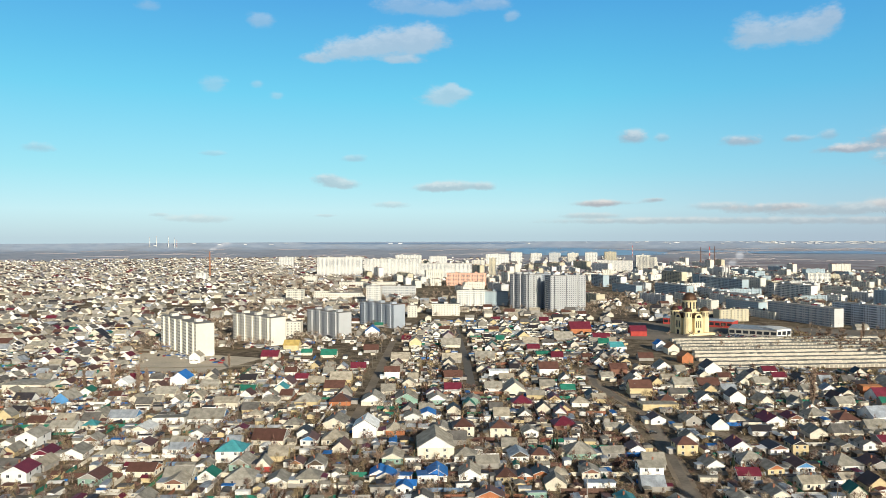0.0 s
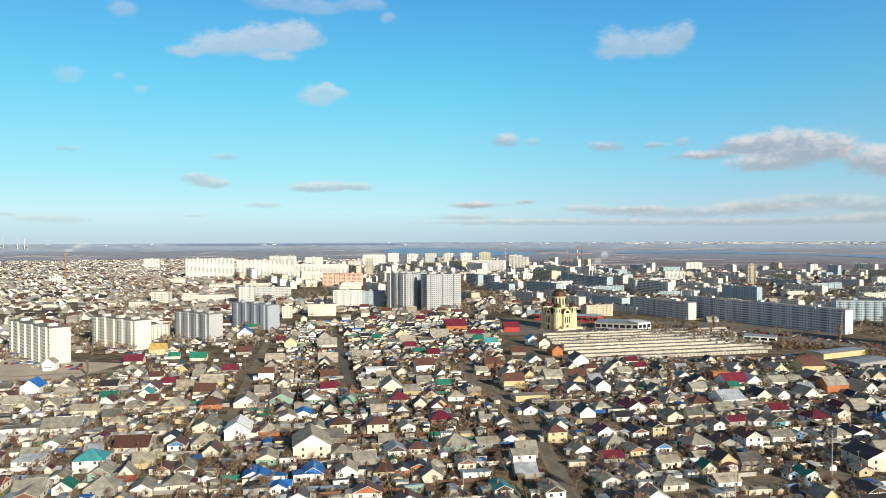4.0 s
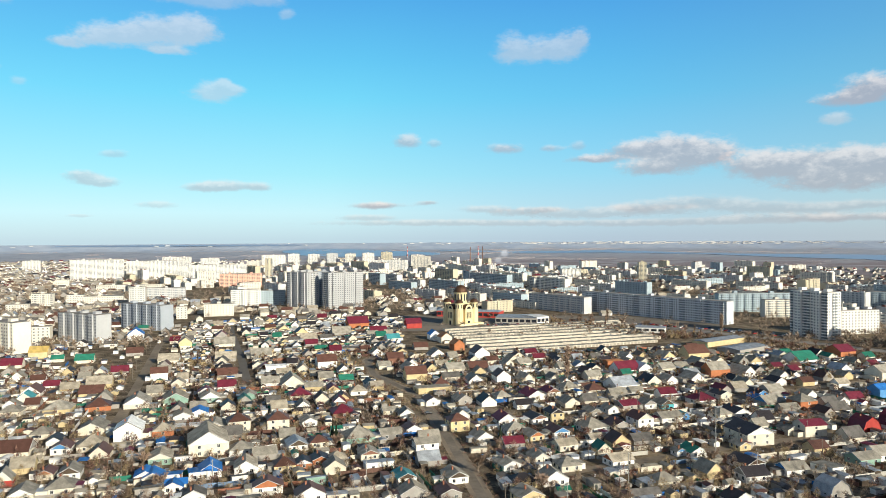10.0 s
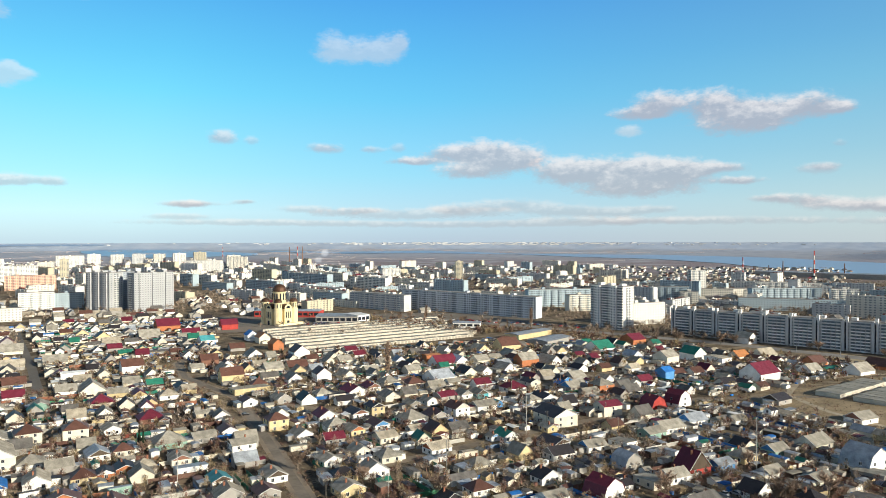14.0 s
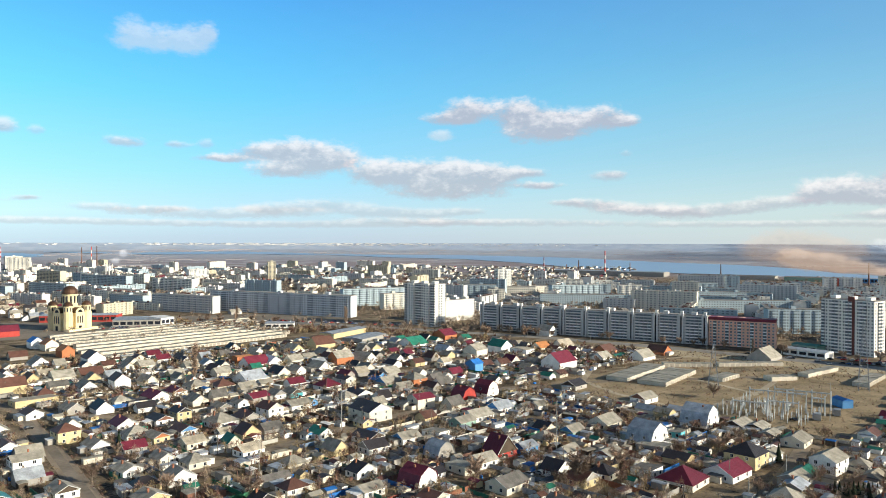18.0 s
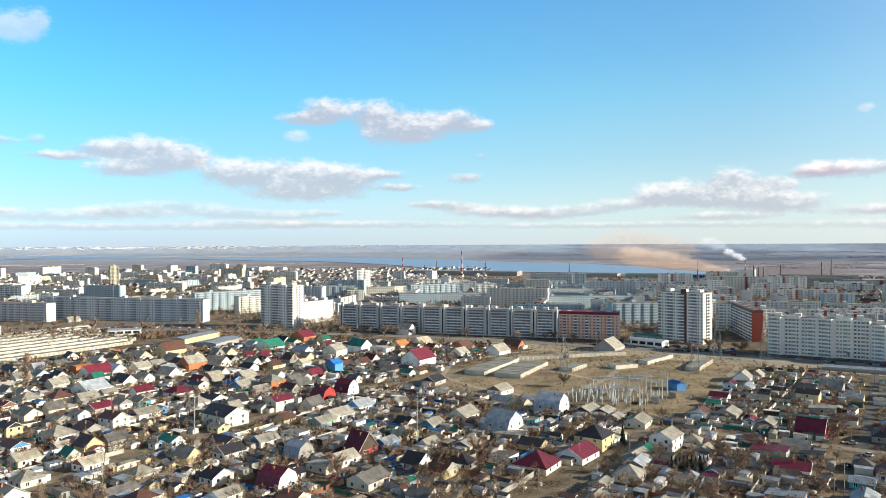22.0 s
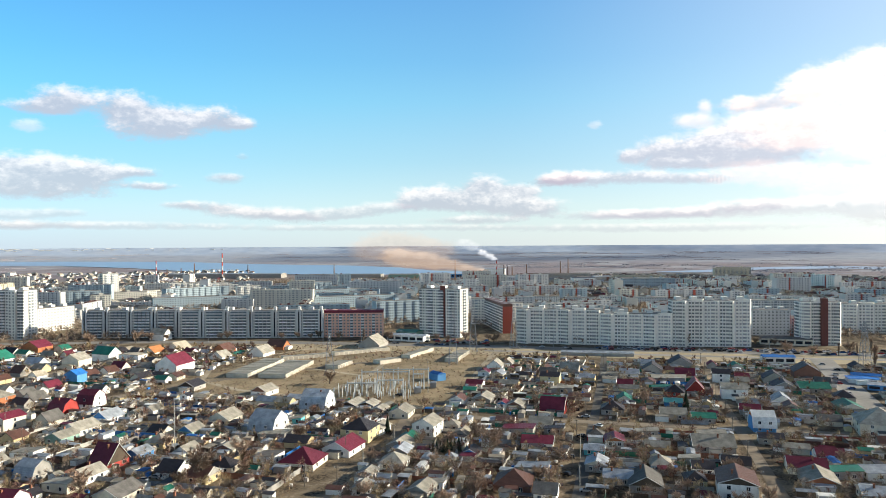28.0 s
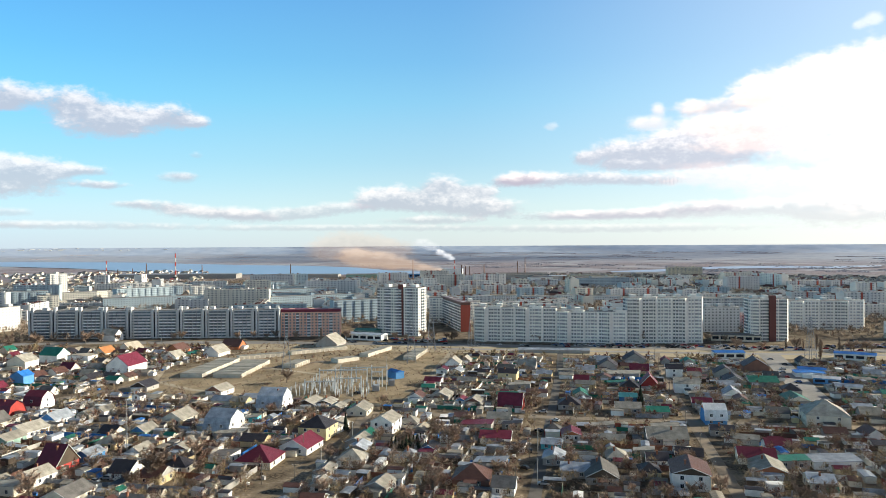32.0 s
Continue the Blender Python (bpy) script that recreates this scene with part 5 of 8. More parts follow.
def far_settlement():
    """The sea of small houses that runs out to the plain."""
    s = Soup()
    for az0, az1, r0, r1, n in ((-14, 13, 880, 1180, 420), (-42, -6, 780, 3400, 5200), (-6, 14, 1500, 3300, 500), (14, 60, 900, 2400, 1500), (86, 122, 1080, 1900, 3300)):
        for _ in range(n):
            r = math.sqrt(rnd.uniform(r0 * r0, r1 * r1)) if rnd.random() < 0.5 else rnd.uniform(r0, r1)
            az = radians(rnd.uniform(az0, az1))
            x, y = r * math.sin(az), r * math.cos(az)
            x, y = round(x / 15) * 15 + rnd.uniform(-4, 4), round(y / 22) * 22 + rnd.uniform(-4, 4)
            if -300 < x < -30 and y < 900 or (75 < x < 215 and 970 < y < 1080) or any(abs(x - p) < 45 and abs(y - q) < 30 for p, q in MADE):
                continue
            a, b = rnd.uniform(8, 14), rnd.uniform(7, 10)
            s.cottage(x, y, terrain(x, y), a, b, rnd.choice((2.7, 2.7, 3.2, 5.2)), b * 0.35, rnd.choice((0, math.pi / 2)) + rnd.uniform(-.1, .1), rnd.choice((1, 1, 2, 2, 0, 0)), 5 + rnd.choice((0, 0, 0, 1, 1, 2, 2, 2, 3, 3, 3, 4, 4, 4, 6, 6, 5 if rnd.random() < 0.4 else 0, 7)))
    soup("far_houses", s.v, s.f, s.m, FILL_MATS, "sea of small distant houses with mixed roofs", "houses")


far_settlement()


def far_works():
    """White works and sheds strung along the far bank."""
    s = Soup()
    for _ in range(330):
        az, r = radians(rnd.gauss(36, 8) if rnd.random() < 0.88 else rnd.uniform(-24, 60)), rnd.uniform(4400, 4470)
        x, y = r * math.sin(az), r * math.cos(az)
        s.box(x, y, terrain(x, y), rnd.uniform(8, 26), rnd.uniform(8, 14), rnd.uniform(1.5, 4), -az + rnd.uniform(-0.3, 0.3), 0, 0)
    soup("far_works", s.v, s.f, s.m, [PANEL["k"], FLATROOF], "string of pale works buildings on the far bank", "buildings")


far_works()


def far_city():
    """Blocks of the far quarters: walls, a flat roof and a dark band of windows to each storey."""
    s = Soup()
    keys = list(PANEL)
    mats = [PANEL[k] for k in keys] + [FLATROOF, LOGGIA]
    R, G = len(keys), len(keys) + 1
    lofty = [(620, 0), (640, -140), (735, -205), (632, 177)]
    for az0, az1, r0, r1, n, cols in ((-7, 22, 1120, 2700, 300, "wcwcccyk"), (18, 46, 940, 2300, 270, "ccckbwy"), (45, 78, 830, 1560, 210, "kbbkwcbk"), (68, 114, 690, 1500, 260, "kwkckkwb")):
        made = []
        for _ in range(n):
            r, az = math.sqrt(rnd.uniform(r0 * r0, r1 * r1)), radians(rnd.uniform(az0, az1))
            x, y = r * math.sin(az), r * math.cos(az)
            L = rnd.choice((24, 30, 40, 60, 80))
            if any(abs(x - p) + abs(y - q) < (62 if az < 1.15 else 46) for p, q in made) or any(abs(x - p) + abs(y - q) < 55 for p, q in MADE) or (abs(x - 480) < 75 and 620 < y < 900) or (x < 700 and -110 < y < 230) or any(abs(x - p) + abs(y - q) < 75 for p, q in lofty):
                continue
            made.append((x, y))
            rot = radians(rnd.choice((-75, -75, -70, -68, -75, 15) if az < 0.75 else (-62, -66, -72, 20, 26)))
            st = rnd.choice((2, 3, 5, 5, 5, 5, 5, 9)) if r > 900 else 5
            c = keys.index(rnd.choice(cols))
            h = st * 2.8 + 0.6
            z = terrain(x, y)
            s.box(x, y, z, L, 12.5, h, rot, c, R)
            for k in range(st):
                s.box(x, y, z + 1.0 + 2.8 * k, L - 3, 12.7, 1.05, rot, G)
            for k in range(int(L / 5)):
                u = (k + 0.5) * 5 - L / 2
                s.box(x + u * math.cos(rot), y + u * math.sin(rot), z, 2.5 if k % 3 else 3.6, 13.0 if k % 3 else 14.2, h - 0.4, rot, keys.index("r") if k % 8 == 4 and az > 1.27 else c)
            for k in range(int(L / 7)):
                u = (k + 0.5) * 7 - L / 2 + rnd.uniform(-1.5, 1.5)
                s.box(x + u * math.cos(rot), y + u * math.sin(rot), z + h, rnd.uniform(1.2, 3.5), rnd.uniform(1.5, 5), rnd.uniform(0.8, 2.2), rot, keys.index("d") if rnd.random() < 0.4 else c, R)
    soup("far_apartment_blocks", s.v, s.f, s.m, mats, "far five and nine-storey apartment blocks of the city", "buildings")


far_city()


# ---- market garages, garage yards ----
GARAGE_WALL = mat("garage_front", (0.64, 0.6, 0.5), 0.9, vary=0.08, island=True, tint=(0.6, 0.55, 0.45))
GARAGE_ROOF = mat("garage_roof", (0.36, 0.35, 0.3), 0.95, vary=0.2, island=True, tint=(0.3, 0.28, 0.24))
DOOR = mat("garage_door", (0.55, 0.51, 0.43), 0.7, vary=0.3, tint=(0.42, 0.36, 0.3))


def garage_row(x0, y0, x1, y1, depth, name="garage_row", label="row of low garages with pale fronts and flat grey roofs"):
    """Lock-up garages side by side, doors along the line from (x0, y0) to (x1, y1)."""
    L = math.hypot(x1 - x0, y1 - y0)
    ob = thing(name, Matrix.LocRotScale((x0, y0, 0), Euler((0, 0, math.atan2(y1 - y0, x1 - x0))), None), label, "garages", "garage rows")
    n = max(2, int(L / 3.6))
    w, r, d = bmesh.new(), bmesh.new(), bmesh.new()
    for i in range(n):
        a, b_, h = L * i / n, L * (i + 1) / n, 2.5 + rnd.uniform(-0.15, 0.25)
        box(w, a, 0, 0, b_ - 0.02, depth, h)
        box(r, a, -0.15, h, b_ - 0.02, depth + 0.1, h + 0.14)
        box(d, a + 0.5, -0.06, 0.05, b_ - 0.5, 0, 2.1)
    tagged(part("front_wall", w, GARAGE_WALL, ob), kind="stuff")
    tagged(part("roof", r, GARAGE_ROOF, ob), kind="stuff")
    tagged(part("door_front", d, DOOR, ob), kind="stuff")
    for p in range(0, int(L), 8):
        c, s = (x1 - x0) / L, (y1 - y0) / L
        TAKEN.append((x0 + c * p - s * depth / 2, y0 + s * p + c * depth / 2, 5, 5))
    return ob


for k in range(9):
    yy = 556 + k * 19
    garage_row(205 + k * 2.5 + rnd.uniform(-6, 6), yy, 382 + k * 6 + rnd.uniform(-10, 10), yy + 14, 6.0)
garage_row(407, 239, 469, 246, 14.0)
garage_row(411, 215, 466, 222, 18.0)
garage_row(475, 250, 498, 225, 6.0)
garage_row(504, 223, 539, 192, 6.0)
garage_row(450, 197, 473, 196, 9.0)
garage_row(504, 164, 545, 158, 7.0)
garage_row(496, 127, 539, 128, 9.0)
garage_row(474, 176, 490, 166, 8.0)


# ---- halls, church ----
def hall(x0, y0, x1, y1, depth, h, wall, roof, label, glass=True, name="hall", category="building"):
    L = math.hypot(x1 - x0, y1 - y0)
    base = terrain((x0 + x1) / 2, (y0 + y1) / 2)
    ob = thing(name, Matrix.LocRotScale((x0, y0, base), Euler((0, 0, math.atan2(y1 - y0, x1 - x0))), None), label, category)
    bm = bmesh.new()
    box(bm, 0, 0, 0, L, depth, h)
    part("wall", bm, wall, ob)
    bm = bmesh.new()
    poly(bm, [(-0.4, -0.4, h), (L + 0.4, -0.4, h), (L + 0.4, depth / 2, h + 1.2), (-0.4, depth / 2, h + 1.2)])
    poly(bm, [(-0.4, depth / 2, h + 1.2), (L + 0.4, depth / 2, h + 1.2), (L + 0.4, depth + 0.4, h), (-0.4, depth + 0.4, h)])
    poly(bm, [(-0.4, depth + 0.4, h), (-0.4, -0.4, h), (-0.4, depth / 2, h + 1.2)])
    poly(bm, [(L + 0.4, -0.4, h), (L + 0.4, depth + 0.4, h), (L + 0.4, depth / 2, h + 1.2)])
    poly(bm, [(-0.4, -0.4, h), (-0.4, depth + 0.4, h), (L + 0.4, depth + 0.4, h), (L + 0.4, -0.4, h)])
    part("roof", bm, roof, ob)
    if glass:
        n = max(2, int(L / 6))
        for i in range(n):
            bm = bmesh.new()
            box(bm, L * (i + 0.12) / n, -0.08, h * 0.3, L * (i + 0.88) / n, 0, h * 0.75)
            part("window", bm, GLASS, ob)
    TAKEN.append(((x0 + x1) / 2, (y0 + y1) / 2, L / 2, L / 2))
    return ob


hall(294, 755, 333, 731, 38, 7, WALL["k"], ROOF["l"], "low grey glazed car showroom with pale roof")
hall(333, 731, 350, 737, 30, 8, WALL["w"], ROOF["w"], "white showroom hall beside the market")
hall(255, 850, 318, 806, 26, 7, WALL["r"], ROOF["l"], "low red-fronted supermarket with pale roof")
hall(398, 640, 420, 622, 14, 5, WALL["w"], ROOF["l"], "small white petrol station by the road")
hall(624, 216, 620, 196, 14, 5, WALL["G"], ROOF["G"], "low green and white shop under the tower", name="shop")
hall(596, 214, 590, 180, 12, 5, WALL["w"], ROOF["l"], "low white and red shop beside the highway", name="shop")
hall(640, -90, 636, -128, 16, 5, WALL["c"], ROOF["k"], "low cream shop building beside the highway", name="shop")
hall(545, 60, 549, 8, 8, 2.3, WALL["k"], ROOF["l"], "long white open canopy beside the highway", False, name="canopy")
hall(485, -118, 481, -133, 6, 3.4, WALL["w"], ROOF["B"], "small white kiosk with blue roof on the forecourt", name="kiosk")
hall(455, -119, 451, -132, 6, 3.2, WALL["B"], ROOF["w"], "blue and white kiosk on the forecourt", name="kiosk")
hall(432, -124, 428, -136, 6, 3.2, WALL["w"], ROOF["l"], "small white roadside kiosk", name="kiosk")
hall(552, -158, 544, -182, 9, 4.2, WALL["w"], ROOF["B"], "petrol station with a blue and white canopy", name="petrol_station")
hall(538, -78, 541, -98, 9, 4.5, WALL["w"], ROOF["B"], "white shop with blue roof beside the highway", name="shop")
hall(445, 560, 395, 545, 16, 4.5, WALL["y"], ROOF["l"], "market hall with pale roof and yellow wall")
hall(430, 520, 390, 505, 20, 4, WALL["k"], ROOF["l"], "low market shed with pale metal roof")
hall(1585, 1147, 1655, 870, 60, 11, WALL["k"], ROOF["l"], "very long grey factory hall on the river bank", False)
hall(1650, 800, 1690, 620, 60, 9, WALL["k"], ROOF["k"], "dark factory hall on the river bank", False)
hall(1690, 600, 1720, 470, 60, 9, WALL["G"], ROOF["k"], "greenish factory hall of the steel works", False)
hall(1722, 455, 1735, 390, 50, 10, WALL["B"], ROOF["l"], "pale blue shed of the steel works")
hall(1735, 372, 1742, 322, 40, 22, WALL["w"], ROOF["l"], "white works building beside the smoking stack", False)
hall(1734, 366, 1740, 328, 0.6, 6, WALL["r"], ROOF["l"], "red cladding band along the foot of the works building", False, name="works_annex")
hall(1850, 290, 1880, 130, 60, 6, WALL["k"], ROOF["k"], "wide dark works sheds on the plain", False)
hall(1900, 60, 1905, -140, 60, 5, WALL["k"], ROOF["k"], "long low dark works shed", False)


for k in range(16):
    a, r = radians(79.5 + 0.62 * k + rnd.uniform(-0.2, 0.2)), 1560 + 26 * (k % 5) + rnd.uniform(-20, 20)
    l = rnd.uniform(30, 75)
    x, y = r * math.sin(a), r * math.cos(a)
    hall(x - 6, y + l / 2, x + 6, y - l / 2, rnd.uniform(25, 50), rnd.uniform(6, 13), WALL[rnd.choice("kkbw")], ROOF[rnd.choice("kkld")], "grey sheds of the steel works with low pitched roofs", False, name="works_shed")


def arc_wall(bm, cx, y, z, r, th, n=10):
    """A half-round gable standing on its straight edge, facing -y."""
    for yy, rev in ((y, False), (y + th, True)):
        pts = [(cx - r * math.cos(k * math.pi / n), yy, z + r * math.sin(k * math.pi / n)) for k in range(n + 1)]
        poly(bm, pts[::-1] if not rev else pts)
    for k in range(n):
        a, b = k * math.pi / n, (k + 1) * math.pi / n
        poly(bm, [(cx - r * math.cos(a), y, z + r * math.sin(a)), (cx - r * math.cos(b), y, z + r * math.sin(b)), (cx - r * math.cos(b), y + th, z + r * math.sin(b)), (cx - r * math.cos(a), y + th, z + r * math.sin(a))])


def dome(bm, cx, cy, z, r, h, n=16, m=7):
    rings = []
    for j in range(m):
        a = j / m * math.pi / 2
        rings.append([bm.verts.new((cx + r * math.cos(a) * math.cos(k * math.tau / n), cy + r * math.cos(a) * math.sin(k * math.tau / n), z + h * math.sin(a))) for k in range(n)])
    tip = bm.verts.new((cx, cy, z + h))
    for a, b in zip(rings, rings[1:]):
        for k in range(n):
            bm.faces.new((a[k], a[(k + 1) % n], b[(k + 1) % n], b[k]))
    for k in range(n):
        bm.faces.new((rings[-1][k], rings[-1][(k + 1) % n], tip))


def church(x, y, turn):
    stucco = mat("church_stucco", (0.82, 0.69, 0.42), 0.9, amount=0.15)
    bronze = mat("church_dome", (0.1, 0.055, 0.035), 0.45, 0.4)
    ob = thing("church", pose(x, y, 0, 0, 0, turn), "large yellow Byzantine-style church with dark brown domes", "church")
    bm = bmesh.new()
    box(bm, -11, -11, 0, 11, 11, 15)
    part("nave", bm, stucco, ob)
    for a in range(4):
        bm = bmesh.new()
        box(bm, -5, -14.5, 0, 5, -10, 17)
        arc_wall(bm, 0, -14.5, 17, 5, 8)
        p = part("arm", bm, stucco, ob)
        p.matrix_local = pose(0, 0, 0, 0, 0, 90 * a)
        bm = bmesh.new()
        for u in (-2.6, 0, 2.6):
            box(bm, u - 0.6, -14.62, 7, u + 0.6, -14.4, 14)
        arc_wall(bm, 0, -14.62, 17.5, 2.6, 0.2)
        box(bm, -1.6, -14.62, 0, 1.6, -14.4, 4.5)
        part("arched_window", bm, GLASS, p)
        bm = bmesh.new()
        for k in range(10):
            t0, t1 = k * math.pi / 10, (k + 1) * math.pi / 10
            poly(bm, [(-5.3 * math.cos(t0), -14.8, 17 + 5.3 * math.sin(t0)), (-5.3 * math.cos(t1), -14.8, 17 + 5.3 * math.sin(t1)), (-5.3 * math.cos(t1), -6, 17 + 5.3 * math.sin(t1)), (-5.3 * math.cos(t0), -6, 17 + 5.3 * math.sin(t0))])
        part("arch_roof", bm, bronze, p)
    for sx, sy in ((-1, -1), (1, -1), (1, 1), (-1, 1)):
        bm = bmesh.new()
        beam(bm, (sx * 10.5, sy * 10.5, 0), (sx * 10.5, sy * 10.5, 17), 4.6, 4.6, 12)
        t = part("corner_tower", bm, stucco, ob)
        bm = bmesh.new()
        beam(bm, (sx * 10.5, sy * 10.5, 17), (sx * 10.5, sy * 10.5, 24), 4.0, 4.0, 12)
        part("drum", bm, stucco, t)
        bm = bmesh.new()
        for k in range(8):
            a = k * math.tau / 8
            beam(bm, (sx * 10.5 + 3.85 * math.cos(a), sy * 10.5 + 3.85 * math.sin(a), 18.5), (sx * 10.5 + 3.85 * math.cos(a), sy * 10.5 + 3.85 * math.sin(a), 22.5), 0.5, 0.5, 6)
        part("drum_opening", bm, GLASS, t)
        bm = bmesh.new()
        dome(bm, sx * 10.5, sy * 10.5, 24, 4.5, 4.2)
        beam(bm, (sx * 10.5, sy * 10.5, 28.0), (sx * 10.5, sy * 10.5, 30), 0.15)
        part("small_dome", bm, bronze, t)
    bm = bmesh.new()
    box(bm, -8, -8, 15, 8, 8, 23)
    beam(bm, (0, 0, 23), (0, 0, 35), 7.0, 7.0, 20)
    drum = part("main_drum", bm, stucco, ob)
    for k in range(12):
        a = k * math.tau / 12
        bm = bmesh.new()
        beam(bm, (6.9 * math.cos(a), 6.9 * math.sin(a), 26), (6.9 * math.cos(a), 6.9 * math.sin(a), 33), 0.75, 0.75, 6)
        part("drum_window", bm, GLASS, drum)
    bm = bmesh.new()
    beam(bm, (0, 0, 35), (0, 0, 35.7), 7.8, 7.8, 20)
    dome(bm, 0, 0, 35.7, 7.5, 7.2, 20)
    part("main_dome", bm, bronze, ob)
    bm = bmesh.new()
    beam(bm, (0, 0, 42.5), (0, 0, 46.5), 0.2)
    box(bm, -1, -0.15, 44.6, 1, 0.15, 45)
    part("cross", bm, mat("gilt", (0.6, 0.4, 0.1), 0.3, 1.0), ob)
    bm = bmesh.new()
    box(bm, -17, -20, 0, 17, -14, 2.2)
    part("terrace", bm, stucco, ob)


church(258, 768, 20)


# ---- works: stacks, smoke ----
BAND = {k: mat("stack_" + k, c, 0.85) for k, c in dict(brick=(0.42, 0.19, 0.1), rust=(0.2, 0.12, 0.09), white=(0.66, 0.64, 0.6), red=(0.5, 0.07, 0.05)).items()}


def stack(x, y, h, kind):
    z = terrain(x, y)
    ob = thing("chimney_stack", Matrix.Translation((x, y, z)), dict(brick="tall orange brick chimney stack", banded="tall red and white banded chimney stack", rust="rusty brown works chimney stack", white="pale concrete chimney stack")[kind], "chimney", "works chimneys")
    r = max(1.6, h * 0.032)
    n = 6 if kind == "banded" else 3
    for k in range(n):
        bm = bmesh.new()
        a, b = k / n, (k + 1) / n
        beam(bm, (0, 0, a * h), (0, 0, b * h), r * (1 - 0.4 * a), r * (1 - 0.4 * b), 12)
        part("stack_section", bm, BAND[("white", "red")[k % 2] if kind == "banded" else kind], ob)
    bm = bmesh.new()
    beam(bm, (0, 0, h), (0, 0, h + r * 0.5), r * 0.66, r * 0.66, 12)
    part("rim", bm, BAND["rust"], ob)


stack(-595, 1873, 65, 'brick')
stack(1517, 1128, 46, 'banded')
stack(1615, 1010, 62, 'banded')
stack(1573, 1061, 38, 'rust')
stack(1655, 962, 33, 'rust')
stack(1663, 1161, 23, 'rust')
stack(1585, 1147, 23, 'rust')
stack(1737, 341, 42, 'banded')
stack(1666, 426, 44, 'rust')
stack(1713, 753, 33, 'rust')
stack(886, 2523, 62, 'rust')
stack(932, 2518, 64, 'rust')
stack(915, 2519, 64, 'banded')
stack(836, 3242, 52, 'banded')
stack(634, 1663, 35, 'white')
stack(641, 1663, 35, 'white')
stack(648, 1662, 35, 'white')
stack(1740, 324, 30, 'rust')
stack(1743, 315, 27, 'rust')
stack(1746, 305, 27, 'rust')
stack(1908, 295, 28, 'rust')
stack(1898, 206, 36, 'rust')
stack(1903, 187, 43, 'rust')
stack(-1481, 4085, 41, 'banded')
stack(-1620, 4056, 53, 'white')
stack(-1586, 4063, 59, 'white')
stack(-1525, 4076, 60, 'white')
stack(-1493, 4083, 53, 'white')


def sky_behind(az, el):
    """The clear sky's colour at these bearings and heights (degrees), before the sun's paling."""
    z = np.sin(np.radians(el))
    share = np.clip((np.cos(np.radians(az - 95)) * np.cos(np.radians(el)) - 0.4) / 0.55, 0, 1) ** 1.2
    near = np.clip((np.cos(np.radians(az - 40)) * np.cos(np.radians(el)) - 0.85) / 0.15, 0, 1)
    out = []
    for c in range(3):
        a, m, b = (np.interp(z, [p for p, _ in t], [q[c] for _, q in t]) for t in (COOL, MID, DEEP))
        a = a + (m - a) * near
        out.append(0.6 * (a + (b - a) * share) + (0.05, 0.08, 0.11)[c])
    return np.stack(out, -1)


